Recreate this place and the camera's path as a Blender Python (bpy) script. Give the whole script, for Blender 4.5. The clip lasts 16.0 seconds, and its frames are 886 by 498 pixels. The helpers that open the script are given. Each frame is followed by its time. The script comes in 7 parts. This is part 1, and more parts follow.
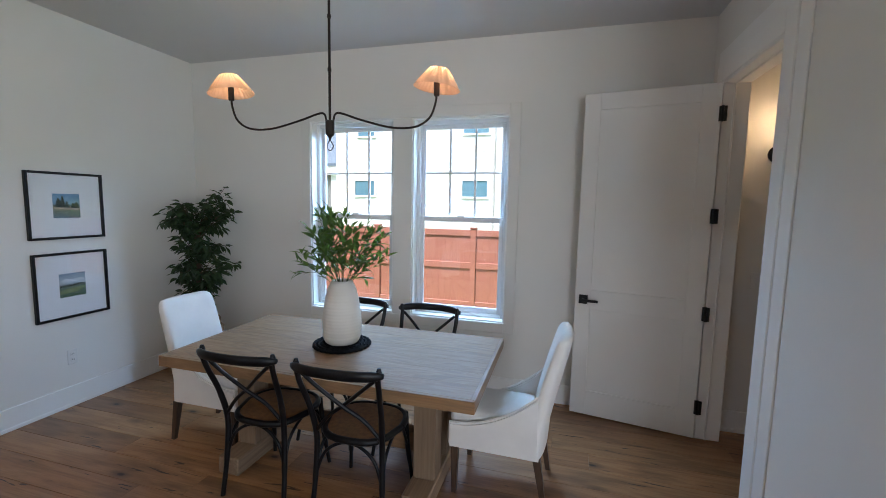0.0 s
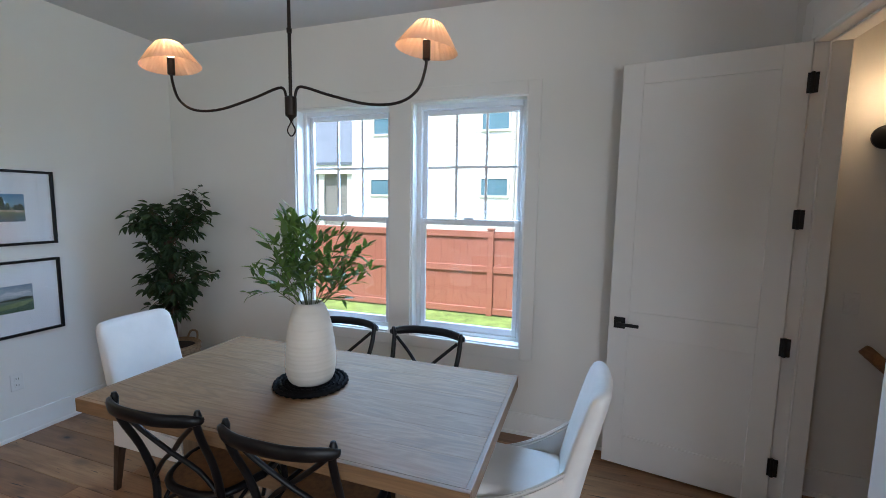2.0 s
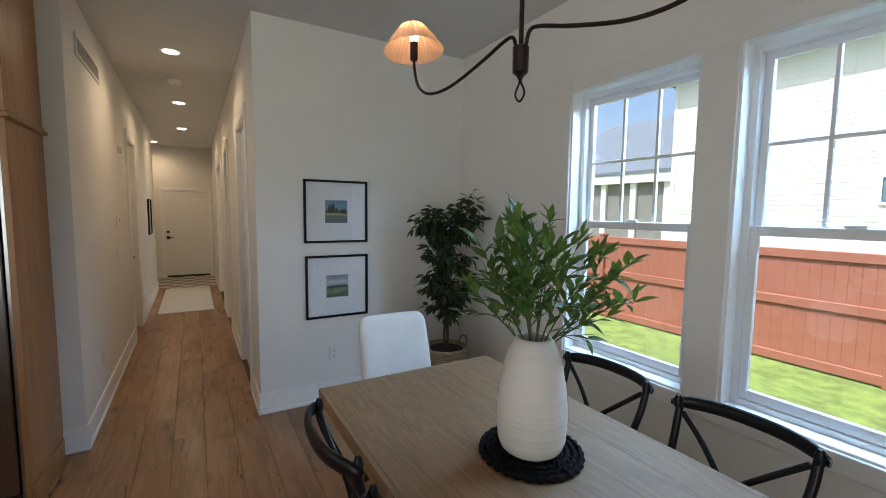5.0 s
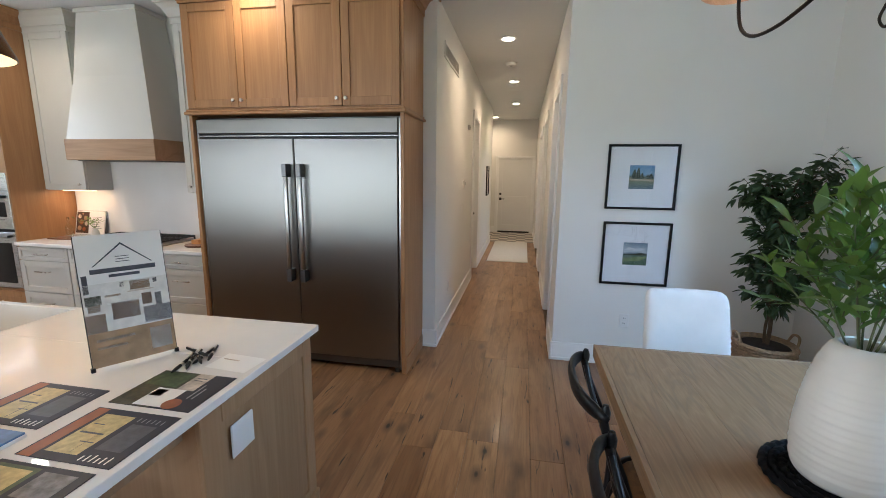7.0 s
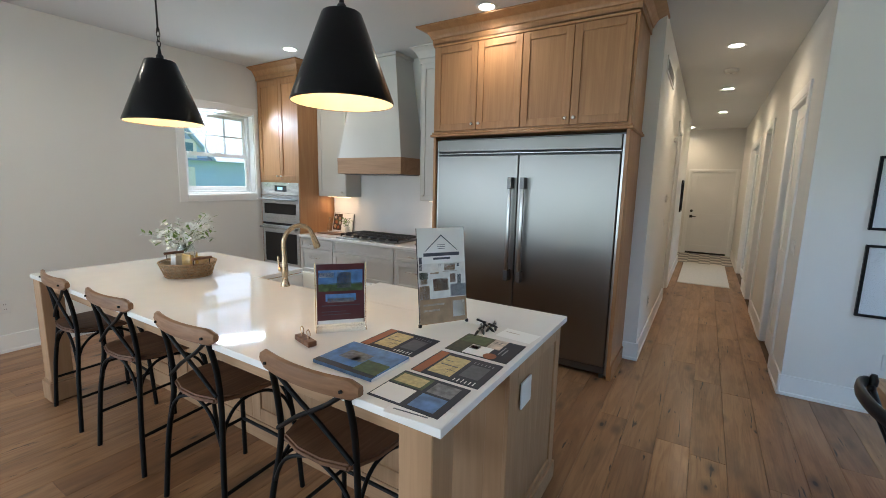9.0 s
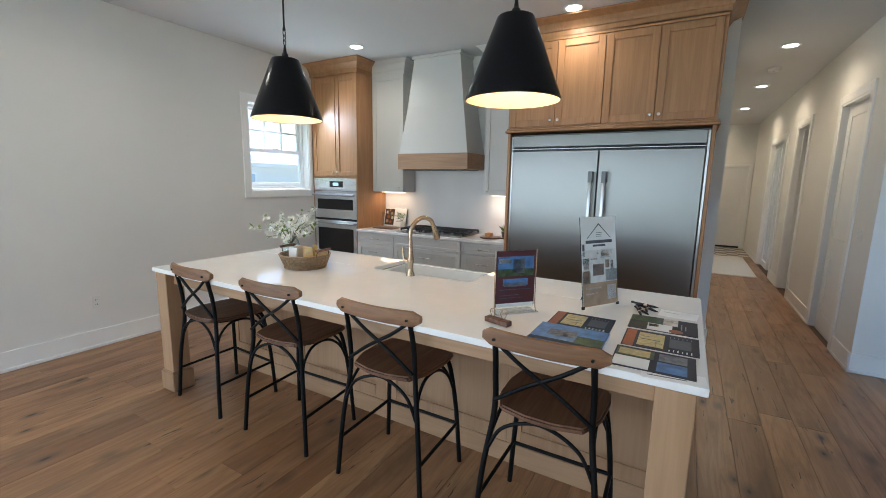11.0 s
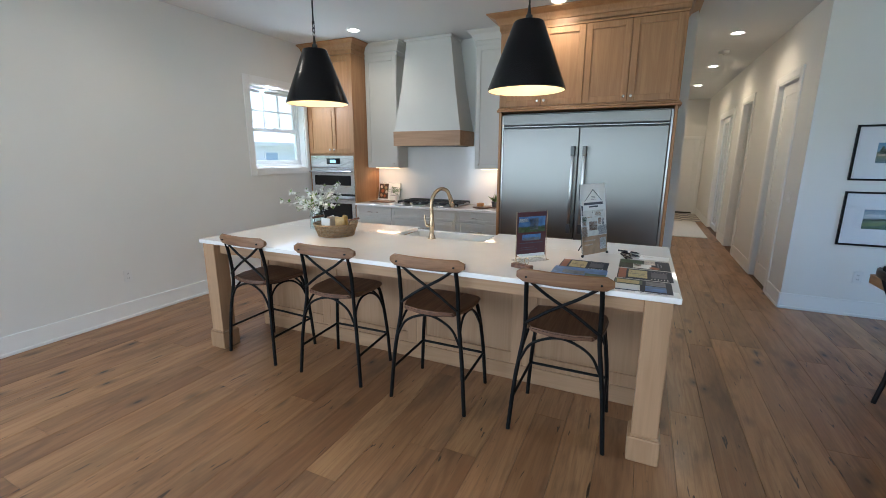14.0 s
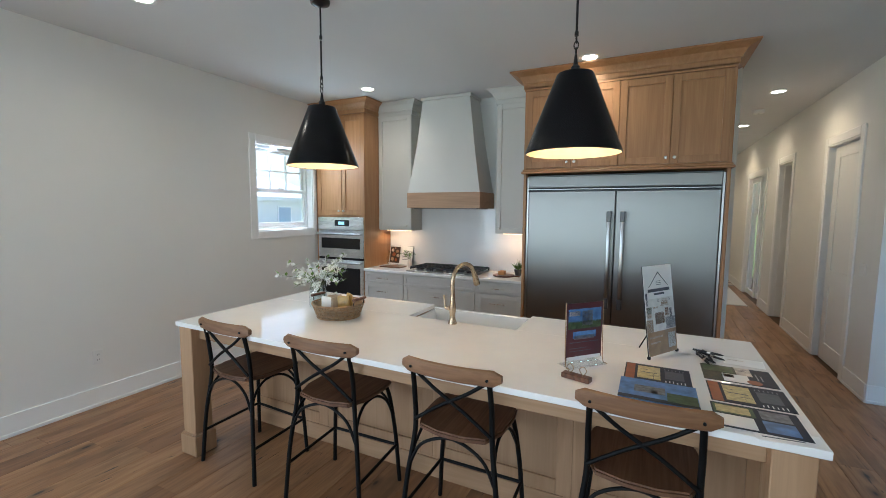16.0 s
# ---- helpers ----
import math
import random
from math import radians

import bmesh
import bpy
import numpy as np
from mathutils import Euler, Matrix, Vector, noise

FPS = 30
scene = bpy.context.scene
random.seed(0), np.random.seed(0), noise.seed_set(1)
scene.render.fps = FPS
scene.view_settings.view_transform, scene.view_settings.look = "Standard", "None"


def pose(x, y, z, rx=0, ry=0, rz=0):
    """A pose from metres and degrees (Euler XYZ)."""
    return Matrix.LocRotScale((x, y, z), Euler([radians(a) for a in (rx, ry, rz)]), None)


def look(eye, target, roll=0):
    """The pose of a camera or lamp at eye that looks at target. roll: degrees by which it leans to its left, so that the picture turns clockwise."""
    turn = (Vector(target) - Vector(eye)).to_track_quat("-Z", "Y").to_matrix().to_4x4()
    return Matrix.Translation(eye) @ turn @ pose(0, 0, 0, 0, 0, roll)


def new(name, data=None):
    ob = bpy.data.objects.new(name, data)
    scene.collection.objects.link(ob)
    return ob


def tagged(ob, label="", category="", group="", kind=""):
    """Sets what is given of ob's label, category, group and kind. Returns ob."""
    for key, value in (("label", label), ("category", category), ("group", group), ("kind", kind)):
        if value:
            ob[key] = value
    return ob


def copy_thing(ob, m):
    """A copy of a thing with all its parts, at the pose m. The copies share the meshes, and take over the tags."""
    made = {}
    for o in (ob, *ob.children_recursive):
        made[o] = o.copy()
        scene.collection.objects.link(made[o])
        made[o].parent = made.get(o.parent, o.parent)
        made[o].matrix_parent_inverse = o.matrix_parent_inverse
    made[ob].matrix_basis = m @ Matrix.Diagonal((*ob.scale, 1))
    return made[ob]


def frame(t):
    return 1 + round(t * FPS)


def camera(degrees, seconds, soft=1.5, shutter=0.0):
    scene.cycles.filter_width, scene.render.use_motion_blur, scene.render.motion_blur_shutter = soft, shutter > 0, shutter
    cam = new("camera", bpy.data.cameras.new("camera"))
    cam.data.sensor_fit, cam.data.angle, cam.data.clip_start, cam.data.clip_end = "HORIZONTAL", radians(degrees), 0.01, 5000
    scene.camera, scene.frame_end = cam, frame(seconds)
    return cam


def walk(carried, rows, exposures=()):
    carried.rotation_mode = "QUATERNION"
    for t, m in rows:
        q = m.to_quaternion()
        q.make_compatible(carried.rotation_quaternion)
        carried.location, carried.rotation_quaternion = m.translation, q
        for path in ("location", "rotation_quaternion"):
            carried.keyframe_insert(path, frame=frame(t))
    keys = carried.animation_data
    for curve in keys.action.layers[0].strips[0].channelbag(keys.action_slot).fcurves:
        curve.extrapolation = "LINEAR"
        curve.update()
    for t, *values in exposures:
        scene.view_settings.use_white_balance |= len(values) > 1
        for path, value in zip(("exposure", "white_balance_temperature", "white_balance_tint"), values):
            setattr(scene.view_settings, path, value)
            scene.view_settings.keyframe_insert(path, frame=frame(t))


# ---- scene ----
cam = camera(92.8, 16.0, soft=0.9)
PATH = [
    (0, (0.126, 0.192, 1.668), (-0.417, 2.106, 1.458), 1.1),
    (0.5, (0.108, 0.311, 1.69), (-0.438, 2.22, 1.456), 1.0),
    (1, (0.091, 0.45, 1.684), (-0.459, 2.359, 1.447), 0.9),
    (1.5, (0.083, 0.628, 1.675), (-0.47, 2.536, 1.445), 1.0),
    (2, (0.077, 0.817, 1.678), (-0.561, 2.7, 1.462), 0.9),
    (2.5, (-0.001, 0.984, 1.658), (-0.831, 2.791, 1.447), 0.9),
    (3, (-0.134, 1.126, 1.66), (-1.14, 2.842, 1.447), 1.1),
    (5.5, (-0.126, 1.582, 1.603), (-1.989, 2.278, 1.393), 0.8),
    (6, (-0.068, 1.603, 1.614), (-2.022, 1.928, 1.337), 0.8),
    (6.5, (-0.02, 1.655, 1.608), (-1.993, 1.627, 1.279), 0.6),
    (7, (0.043, 1.644, 1.613), (-1.891, 1.281, 1.26), 0.7),
    (7.5, (0.12, 1.63, 1.627), (-1.744, 1.001, 1.268), 0.8),
    (8, (0.223, 1.591, 1.623), (-1.565, 0.766, 1.277), 0.8),
    (8.5, (0.378, 1.472, 1.618), (-1.345, 0.509, 1.293), 1.2),
    (9, (0.521, 1.305, 1.599), (-1.162, 0.268, 1.294), 1.3),
    (9.5, (0.638, 1.126, 1.588), (-1.035, 0.07, 1.292), 1.2),
    (10, (0.781, 0.918, 1.579), (-0.885, -0.154, 1.301), 1.2),
    (12.5, (1.57, 0.472, 1.546), (-0.223, -0.308, 1.125), 0.5),
    (13, (1.677, 0.482, 1.554), (-0.12, -0.286, 1.129), 0.3),
    (13.5, (1.74, 0.503, 1.563), (-0.051, -0.276, 1.132), 0.1),
    (14, (1.762, 0.511, 1.567), (-0.008, -0.314, 1.136), 0.1),
    (14.5, (1.746, 0.507, 1.582), (-0.008, -0.359, 1.167), 0.1),
    (15, (1.673, 0.464, 1.61), (-0.089, -0.413, 1.254), 0.2),
    (15.5, (1.493, 0.353, 1.654), (-0.281, -0.529, 1.377), 0.1),
    (16, (1.279, 0.184, 1.672), (-0.506, -0.699, 1.488), 0.4),
]
walk(cam, [(t, look(eye, target, roll)) for t, eye, target, roll in PATH], exposures=[(0, 0.93, 5700, 10), (2, 0.90, 5650, 10), (3, 0.66, 5500, 9), (5.5, 0.72, 6150, 9), (6, 0.90, 6150, 9), (6.5, 1.12, 5800, 8), (7, 1.28, 5650, 8), (8, 1.12, 5500, 6), (9, 1.04, 5400, 4), (12.5, 1.06, 5150, 4), (15, 1.02, 5150, 4), (16, 0.92, 5200, 3)])

# ---- light ----
world = bpy.data.worlds.new("world")
scene.world = world
world.use_nodes = True
wn = world.node_tree.nodes
sky = wn.new("ShaderNodeTexSky")
sky.sky_type, sky.sun_disc = "NISHITA", False
sky.sun_elevation, sky.sun_rotation = radians(62), radians(200)
world.node_tree.links.new(sky.outputs[0], wn["Background"].inputs[0])
sky.dust_density, sky.air_density = 3.5, 1.0
wn["Background"].inputs[1].default_value = 0.15
sun_data = bpy.data.lights.new("sun", "SUN")
sun_data.energy, sun_data.angle, sun_data.color = 4.6, radians(0.5), (1.0, 0.95, 0.87)
sun = new("sun", sun_data)
# the sun stands high in the south-south-west
sun.matrix_world = look((0, 0, 20), (0 + 0.342 * math.cos(radians(62)), 0.94 * math.cos(radians(62)), 20 - math.sin(radians(62))))


def area_light(name, eye, target, w, h, watts, color=(1, 1, 1)):
    d = bpy.data.lights.new(name, "AREA")
    d.shape, d.size, d.size_y, d.energy, d.color = "RECTANGLE", w, h, watts, color
    ob = new(name, d)
    ob.matrix_world = look(eye, target)
    return ob


def point_light(name, at, watts, color=(1, 0.72, 0.42), r=0.03):
    d = bpy.data.lights.new(name, "POINT")
    d.energy, d.color, d.shadow_soft_size = watts, color, r
    ob = new(name, d)
    ob.location = at
    return ob


def spot_light(name, at, watts, color=(1, 0.85, 0.66), angle=165):
    d = bpy.data.lights.new(name, "SPOT")
    d.energy, d.color, d.shadow_soft_size, d.spot_size, d.spot_blend = watts, color, 0.06, radians(angle), 1.0
    ob = new(name, d)
    ob.location = at
    return ob


# daylight through the tall glazing of the living room, behind the walk
for k, yy in enumerate((-2.75, -1.05, 0.65)):
    area_light("daylight_east", (6.12, yy, 1.35), (0, yy, 1.2), 1.5, 2.3, 13, (0.90, 0.93, 1.0))
for xx in (2.6, 4.0, 5.4):
    area_light("daylight_south", (xx, -4.0, 1.35), (xx, 0, 1.25), 1.1, 2.3, 26, (0.95, 0.96, 1.0))
# skylight falling in under the heads of the two dining windows
for xx in (-1.80, -0.76):
    area_light("daylight_north", (xx, 4.45, 2.75), (xx, 3.0, 1.2), 0.85, 0.7, 56, (0.46, 0.71, 1.0))
# the bright southern sky in the head of the kitchen window
area_light("daylight_kitchen", (-2.635, -4.005, 2.395), (-0.8, -0.5, 0.2), 0.86, 0.07, 12, (0.86, 0.93, 1.0))


# ---- materials ----
def nodes_of(name):
    m = bpy.data.materials.new(name)
    m.use_nodes = True
    t = m.node_tree
    return m, t, t.nodes["Principled BSDF"]


def link(t, a, b):
    t.links.new(a, b)


def coords(t, scale=(1, 1, 1), shift=True):
    """Object coordinates, scaled, moved by a random step for each object."""
    tc = t.nodes.new("ShaderNodeTexCoord")
    mp = t.nodes.new("ShaderNodeMapping")
    mp.inputs["Scale"].default_value = scale
    link(t, tc.outputs["Object"], mp.inputs["Vector"])
    if not shift:
        return mp.outputs[0]
    oi = t.nodes.new("ShaderNodeObjectInfo")
    mul = t.nodes.new("ShaderNodeMath")
    mul.operation, mul.inputs[1].default_value = "MULTIPLY", 57.0
    link(t, oi.outputs["Random"], mul.inputs[0])
    add = t.nodes.new("ShaderNodeVectorMath")
    add.operation = "ADD"
    link(t, mp.outputs[0], add.inputs[0])
    link(t, mul.outputs[0], add.inputs[1])
    return add.outputs[0]


def tex_noise(t, vec, scale, detail=4, rough=0.55, dist=0.0):
    n = t.nodes.new("ShaderNodeTexNoise")
    for key, v in (("Scale", scale), ("Detail", detail), ("Roughness", rough), ("Distortion", dist)):
        n.inputs[key].default_value = v
    link(t, vec, n.inputs["Vector"])
    return n.outputs["Fac"]


def ramp(t, fac, stops):
    r = t.nodes.new("ShaderNodeValToRGB")
    e = r.color_ramp.elements
    while len(e) < len(stops):
        e.new(0.5)
    for el, (p, c) in zip(e, stops):
        el.position, el.color = p, (*c, 1)
    link(t, fac, r.inputs[0])
    return r.outputs[0]


def mix(t, fac, a, b, mode="MIX"):
    m = t.nodes.new("ShaderNodeMix")
    m.data_type, m.blend_type = "RGBA", mode
    for sock, v in ((m.inputs[0], fac), (m.inputs[6], a), (m.inputs[7], b)):
        if hasattr(v, "links"):
            link(t, v, sock)
        else:
            sock.default_value = v if isinstance(v, float) else (*v, 1)
    return m.outputs[2]


def bump(t, bsdf, fac, strength, dist=0.01):
    b = t.nodes.new("ShaderNodeBump")
    b.inputs["Strength"].default_value, b.inputs["Distance"].default_value = strength, dist
    link(t, fac, b.inputs["Height"])
    link(t, b.outputs[0], bsdf.inputs["Normal"])


def paint(name, c, rough=0.6, var=0.04, scale=3.0, grain=180, bstr=0.05, metal=0.0, spec=0.5):
    """A coat or plain body: slow unevenness, fine grain."""
    m, t, p = nodes_of(name)
    v = coords(t)
    slow = tex_noise(t, v, scale, 3)
    lo, hi = [max(0, x * (1 - var)) for x in c], [min(1, x * (1 + var)) for x in c]
    link(t, ramp(t, slow, [(0.3, lo), (0.7, hi)]), p.inputs["Base Color"])
    p.inputs["Metallic"].default_value = metal
    p.inputs["Specular IOR Level"].default_value = spec
    fine = tex_noise(t, v, grain, 2)
    link(t, ramp(t, slow, [(0.3, [rough * 0.92] * 3), (0.7, [min(1, rough * 1.08)] * 3)]), p.inputs["Roughness"])
    bump(t, p, fine, bstr, 0.002)
    return m


def wood(name, dark, mid, light, along=0, rough=0.45, ring=1.0, knots=0.0, spread=0.25, coat=0.0, streak=0.22, line=None, stretch=1.0):
    """Sawn wood with its grain along one of the axes."""
    m, t, p = nodes_of(name)
    sc = [9.0 * ring] * 3
    sc[along] = 0.75 * ring * stretch
    v = coords(t, sc)
    big = tex_noise(t, v, 1.0, 3, 0.5, 0.8)
    sc2 = [90.0] * 3
    sc2[along] = 3.0 * stretch
    fine = tex_noise(t, coords(t, sc2), 1.0, 3, 0.6)
    wv = t.nodes.new("ShaderNodeMath")
    wv.operation, wv.inputs[1].default_value = "MULTIPLY", 26.0
    link(t, big, wv.inputs[0])
    sn = t.nodes.new("ShaderNodeMath")
    sn.operation = "SINE"
    link(t, wv.outputs[0], sn.inputs[0])
    hf = t.nodes.new("ShaderNodeMath")
    hf.operation, hf.inputs[1].default_value, hf.inputs[2].default_value = "MULTIPLY_ADD", 0.25, 0.5
    link(t, sn.outputs[0], hf.inputs[0])
    rings = ramp(t, hf.outputs[0], [(0.25, mid), (0.75, light)] if line is None else [(0.25, line), (0.31, mid), (0.55, light), (0.75, mid)])
    col = mix(t, ramp(t, fine, [(0.40, (streak,) * 3), (0.60, (0.0,) * 3)]), rings, dark)
    oi = t.nodes.new("ShaderNodeObjectInfo")
    tone = ramp(t, oi.outputs["Random"], [(0.0, (1 - spread,) * 3), (0.5, (1.0, 1.0, 1.0)), (1.0, (1 + spread * 0.6, 1 + spread * 0.5, 1 + spread * 0.4))])
    col = mix(t, 1.0, col, tone, "MULTIPLY")
    if knots:
        ks = [3.2] * 3
        ks[along] = 1.9
        vo = t.nodes.new("ShaderNodeTexVoronoi")
        vo.inputs["Scale"].default_value = 1.0
        kv = coords(t, ks)
        link(t, kv, vo.inputs["Vector"])
        patch = tex_noise(t, coords(t, (2.2, 5.0, 2.2)), 1.0, 3)
        col = mix(t, ramp(t, patch, [(0.56, (0,) * 3), (0.74, (knots * 0.75,) * 3)]), col, [x * 0.42 for x in dark])
        col = mix(t, ramp(t, vo.outputs["Distance"], [(0.045, (knots,) * 3), (0.13, (0,) * 3)]), col, [x * 0.22 for x in dark])
    link(t, col, p.inputs["Base Color"])
    link(t, ramp(t, fine, [(0.3, (rough * 1.15,) * 3), (0.7, (rough * 0.9,) * 3)]), p.inputs["Roughness"])
    p.inputs["Coat Weight"].default_value = coat
    p.inputs["Coat Roughness"].default_value = 0.25
    bump(t, p, fine, 0.12, 0.002)
    return m


def brushed(name, c, rough=0.26, along=1, aniso=0.6):
    m, t, p = nodes_of(name)
    sc = [420.0] * 3
    sc[along] = 6.0
    f = tex_noise(t, coords(t, sc), 1.0, 2)
    p.inputs["Base Color"].default_value = (*c, 1)
    p.inputs["Metallic"].default_value = 1.0
    p.inputs["Anisotropic"].default_value = 0.75
    tg = t.nodes.new("ShaderNodeCombineXYZ")
    tg.inputs[1].default_value = 1.0
    link(t, tg.outputs[0], p.inputs["Tangent"])
    link(t, ramp(t, f, [(0.3, (rough * 0.92,) * 3), (0.7, (rough * 1.08,) * 3)]), p.inputs["Roughness"])
    return m


def glow(name, c, strength):
    m, t, p = nodes_of(name)
    p.inputs["Base Color"].default_value = (*c, 1)
    p.inputs["Emission Color"].default_value = (*c, 1)
    p.inputs["Emission Strength"].default_value = strength
    return m


def clear_glass(name, tint=(1, 1, 1), rough=0.0, mixing=0.08):
    """A thin pane: mostly clear, with a glint."""
    m, t, p = nodes_of(name)
    tr = t.nodes.new("ShaderNodeBsdfTransparent")
    tr.inputs[0].default_value = (*tint, 1)
    gl = t.nodes.new("ShaderNodeBsdfGlossy")
    gl.inputs["Roughness"].default_value = rough
    lw = t.nodes.new("ShaderNodeLayerWeight")
    lw.inputs[0].default_value = 0.5
    po = t.nodes.new("ShaderNodeMath")
    po.operation, po.inputs[1].default_value = "POWER", 5.0
    link(t, lw.outputs["Facing"], po.inputs[0])
    fr = t.nodes.new("ShaderNodeMath")
    fr.operation, fr.inputs[1].default_value, fr.inputs[2].default_value = "MULTIPLY_ADD", 0.9, 0.04
    link(t, po.outputs[0], fr.inputs[0])
    mx = t.nodes.new("ShaderNodeMixShader")
    link(t, fr.outputs[0], mx.inputs[0])
    link(t, tr.outputs[0], mx.inputs[1])
    link(t, gl.outputs[0], mx.inputs[2])
    link(t, mx.outputs[0], t.nodes["Material Output"].inputs[0])
    return m


WALL = paint("wall_paint", (0.80, 0.785, 0.75), 0.75, 0.02, 1.2, 140, 0.10)
# ceiling white taken down to grey; its weaker light is put into the colour
CEIL = paint("dimmed_ceiling_paint", (0.66, 0.665, 0.67), 0.9, 0.02, 1.0, 120, 0.08)
TRIM = paint("trim_paint", (0.87, 0.86, 0.84), 0.4, 0.02, 2.0, 90, 0.03)
DOORW = paint("door_paint", (0.82, 0.81, 0.79), 0.42, 0.02, 2.0, 90, 0.03)
VINYL = paint("window_vinyl", (0.80, 0.81, 0.82), 0.35, 0.01, 2.0, 60, 0.02)
def floor_oak():
    """Brown oak boards: cathedral grain, blotches, dark checks and knots, a satin coat."""
    m, t, p = nodes_of("oak_floor")
    big = tex_noise(t, coords(t, (0.9, 8.0, 8.0)), 1.0, 3, 0.5, 0.9)
    wv = t.nodes.new("ShaderNodeMath")
    wv.operation, wv.inputs[1].default_value = "MULTIPLY", 24.0
    link(t, big, wv.inputs[0])
    sn_ = t.nodes.new("ShaderNodeMath")
    sn_.operation = "SINE"
    link(t, wv.outputs[0], sn_.inputs[0])
    hf = t.nodes.new("ShaderNodeMath")
    hf.operation, hf.inputs[1].default_value, hf.inputs[2].default_value = "MULTIPLY_ADD", 0.25, 0.5
    link(t, sn_.outputs[0], hf.inputs[0])
    col = ramp(t, hf.outputs[0], [(0.25, (0.278, 0.139, 0.058)), (0.75, (0.345, 0.184, 0.082))])
    oi = t.nodes.new("ShaderNodeObjectInfo")
    tone = ramp(t, oi.outputs["Random"], [(0.0, (0.70, 0.62, 0.56)), (0.3, (0.90, 0.88, 0.86)), (0.55, (1.02, 0.98, 0.94)), (0.75, (1.0, 1.02, 1.0)), (1.0, (1.18, 1.17, 1.13))])
    col = mix(t, 1.0, col, tone, "MULTIPLY")
    blot = tex_noise(t, coords(t, (1.6, 6.0, 6.0)), 1.0, 4, 0.6)
    col = mix(t, ramp(t, blot, [(0.50, (0.0,) * 3), (0.68, (0.62,) * 3)]), col, (0.105, 0.056, 0.027))
    fine = tex_noise(t, coords(t, (4.0, 110.0, 110.0)), 1.0, 3, 0.6)
    col = mix(t, ramp(t, fine, [(0.36, (0.24,) * 3), (0.50, (0.0,) * 3)]), col, (0.09, 0.05, 0.027))
    check = tex_noise(t, coords(t, (3.4, 30.0, 30.0)), 1.0, 3, 0.55, 0.9)
    col = mix(t, ramp(t, check, [(0.668, (0.0,) * 3), (0.70, (0.9,) * 3)]), col, (0.022, 0.012, 0.007))
    vo = t.nodes.new("ShaderNodeTexVoronoi")
    vo.inputs["Scale"].default_value = 1.0
    link(t, coords(t, (2.1, 4.6, 4.6)), vo.inputs["Vector"])
    col = mix(t, ramp(t, vo.outputs["Distance"], [(0.05, (0.75,) * 3), (0.2, (0.0,) * 3)]), col, (0.07, 0.037, 0.02))
    col = mix(t, ramp(t, vo.outputs["Distance"], [(0.035, (0.95,) * 3), (0.07, (0.0,) * 3)]), col, (0.014, 0.008, 0.005))
    link(t, col, p.inputs["Base Color"])
    link(t, ramp(t, blot, [(0.3, (0.36,) * 3), (0.7, (0.50,) * 3)]), p.inputs["Roughness"])
    p.inputs["Coat Weight"].default_value = 0.2
    p.inputs["Coat Roughness"].default_value = 0.18
    bump(t, p, fine, 0.10, 0.002)
    return m


FLOOR = floor_oak()
CABW = wood("cabinet_oak", (0.20, 0.09, 0.034), (0.38, 0.193, 0.080), (0.43, 0.226, 0.097), 2, 0.42, 0.7, 0.0, 0.10, 0.0, 0.16)
ISLW = wood("island_oak", (0.22, 0.125, 0.060), (0.365, 0.220, 0.113), (0.415, 0.258, 0.138), 2, 0.5, 0.7, 0.0, 0.10, 0.0, 0.12)
ISLH = wood("island_oak_rail", (0.22, 0.125, 0.060), (0.365, 0.220, 0.113), (0.415, 0.258, 0.138), 1, 0.5, 0.7, 0.0, 0.10, 0.0, 0.12)
TABLEW = wood("table_oak", (0.12, 0.07, 0.036), (0.258, 0.150, 0.073), (0.292, 0.174, 0.088), 0, 0.52, 0.9, 0.0, 0.06, 0.03, 0.16, (0.225, 0.135, 0.070), 2.0)
SEATW = wood("stool_seat_wood", (0.04, 0.018, 0.008), (0.112, 0.050, 0.022), (0.155, 0.073, 0.034), 0, 0.5, 1.2, 0.0, 0.15, 0.04)
RAILW = wood("stool_rail_wood", (0.09, 0.04, 0.016), (0.200, 0.095, 0.037), (0.250, 0.124, 0.051), 1, 0.5, 1.2, 0.0, 0.10, 0.04)
LEGW = wood("dark_leg_wood", (0.02, 0.012, 0.008), (0.05, 0.03, 0.02), (0.075, 0.046, 0.03), 2, 0.4, 1.0)
BOARDW = wood("board_wood", (0.05, 0.02, 0.01), (0.12, 0.05, 0.025), (0.2, 0.09, 0.045), 1, 0.4, 1.5)
CABG = paint("grey_cabinet_paint", (0.62, 0.60, 0.56), 0.40, 0.02, 2.0, 90, 0.03)
QUARTZ = paint("white_quartz", (0.87, 0.845, 0.81), 0.045, 0.025, 6.0, 200, 0.0)
SPLASH = paint("backsplash_slab", (0.82, 0.81, 0.80), 0.10, 0.03, 2.0, 60, 0.0)
SINKW = paint("fireclay", (0.82, 0.81, 0.79), 0.12, 0.01, 3.0, 60, 0.0)
# one stainless in two tones: darkened against strong reflections, brightened where reflections are weak
STEEL = brushed("dimmed_stainless", (0.258, 0.250, 0.238), 0.36, 1)
STEELO = brushed("brightened_oven_steel", (0.62, 0.625, 0.63), 0.28, 1)
STEELV = brushed("stainless_handle", (0.48, 0.48, 0.47), 0.3, 2)
STEELD = paint("dark_steel", (0.12, 0.12, 0.12), 0.35, 0.1, 4.0, 80, 0.02, 0.8)
NICKEL = paint("satin_nickel", (0.62, 0.58, 0.52), 0.28, 0.04, 9.0, 90, 0.01, 1.0)
BRASS = paint("champagne_brass", (0.54, 0.405, 0.26), 0.24, 0.05, 9.0, 90, 0.01, 1.0)
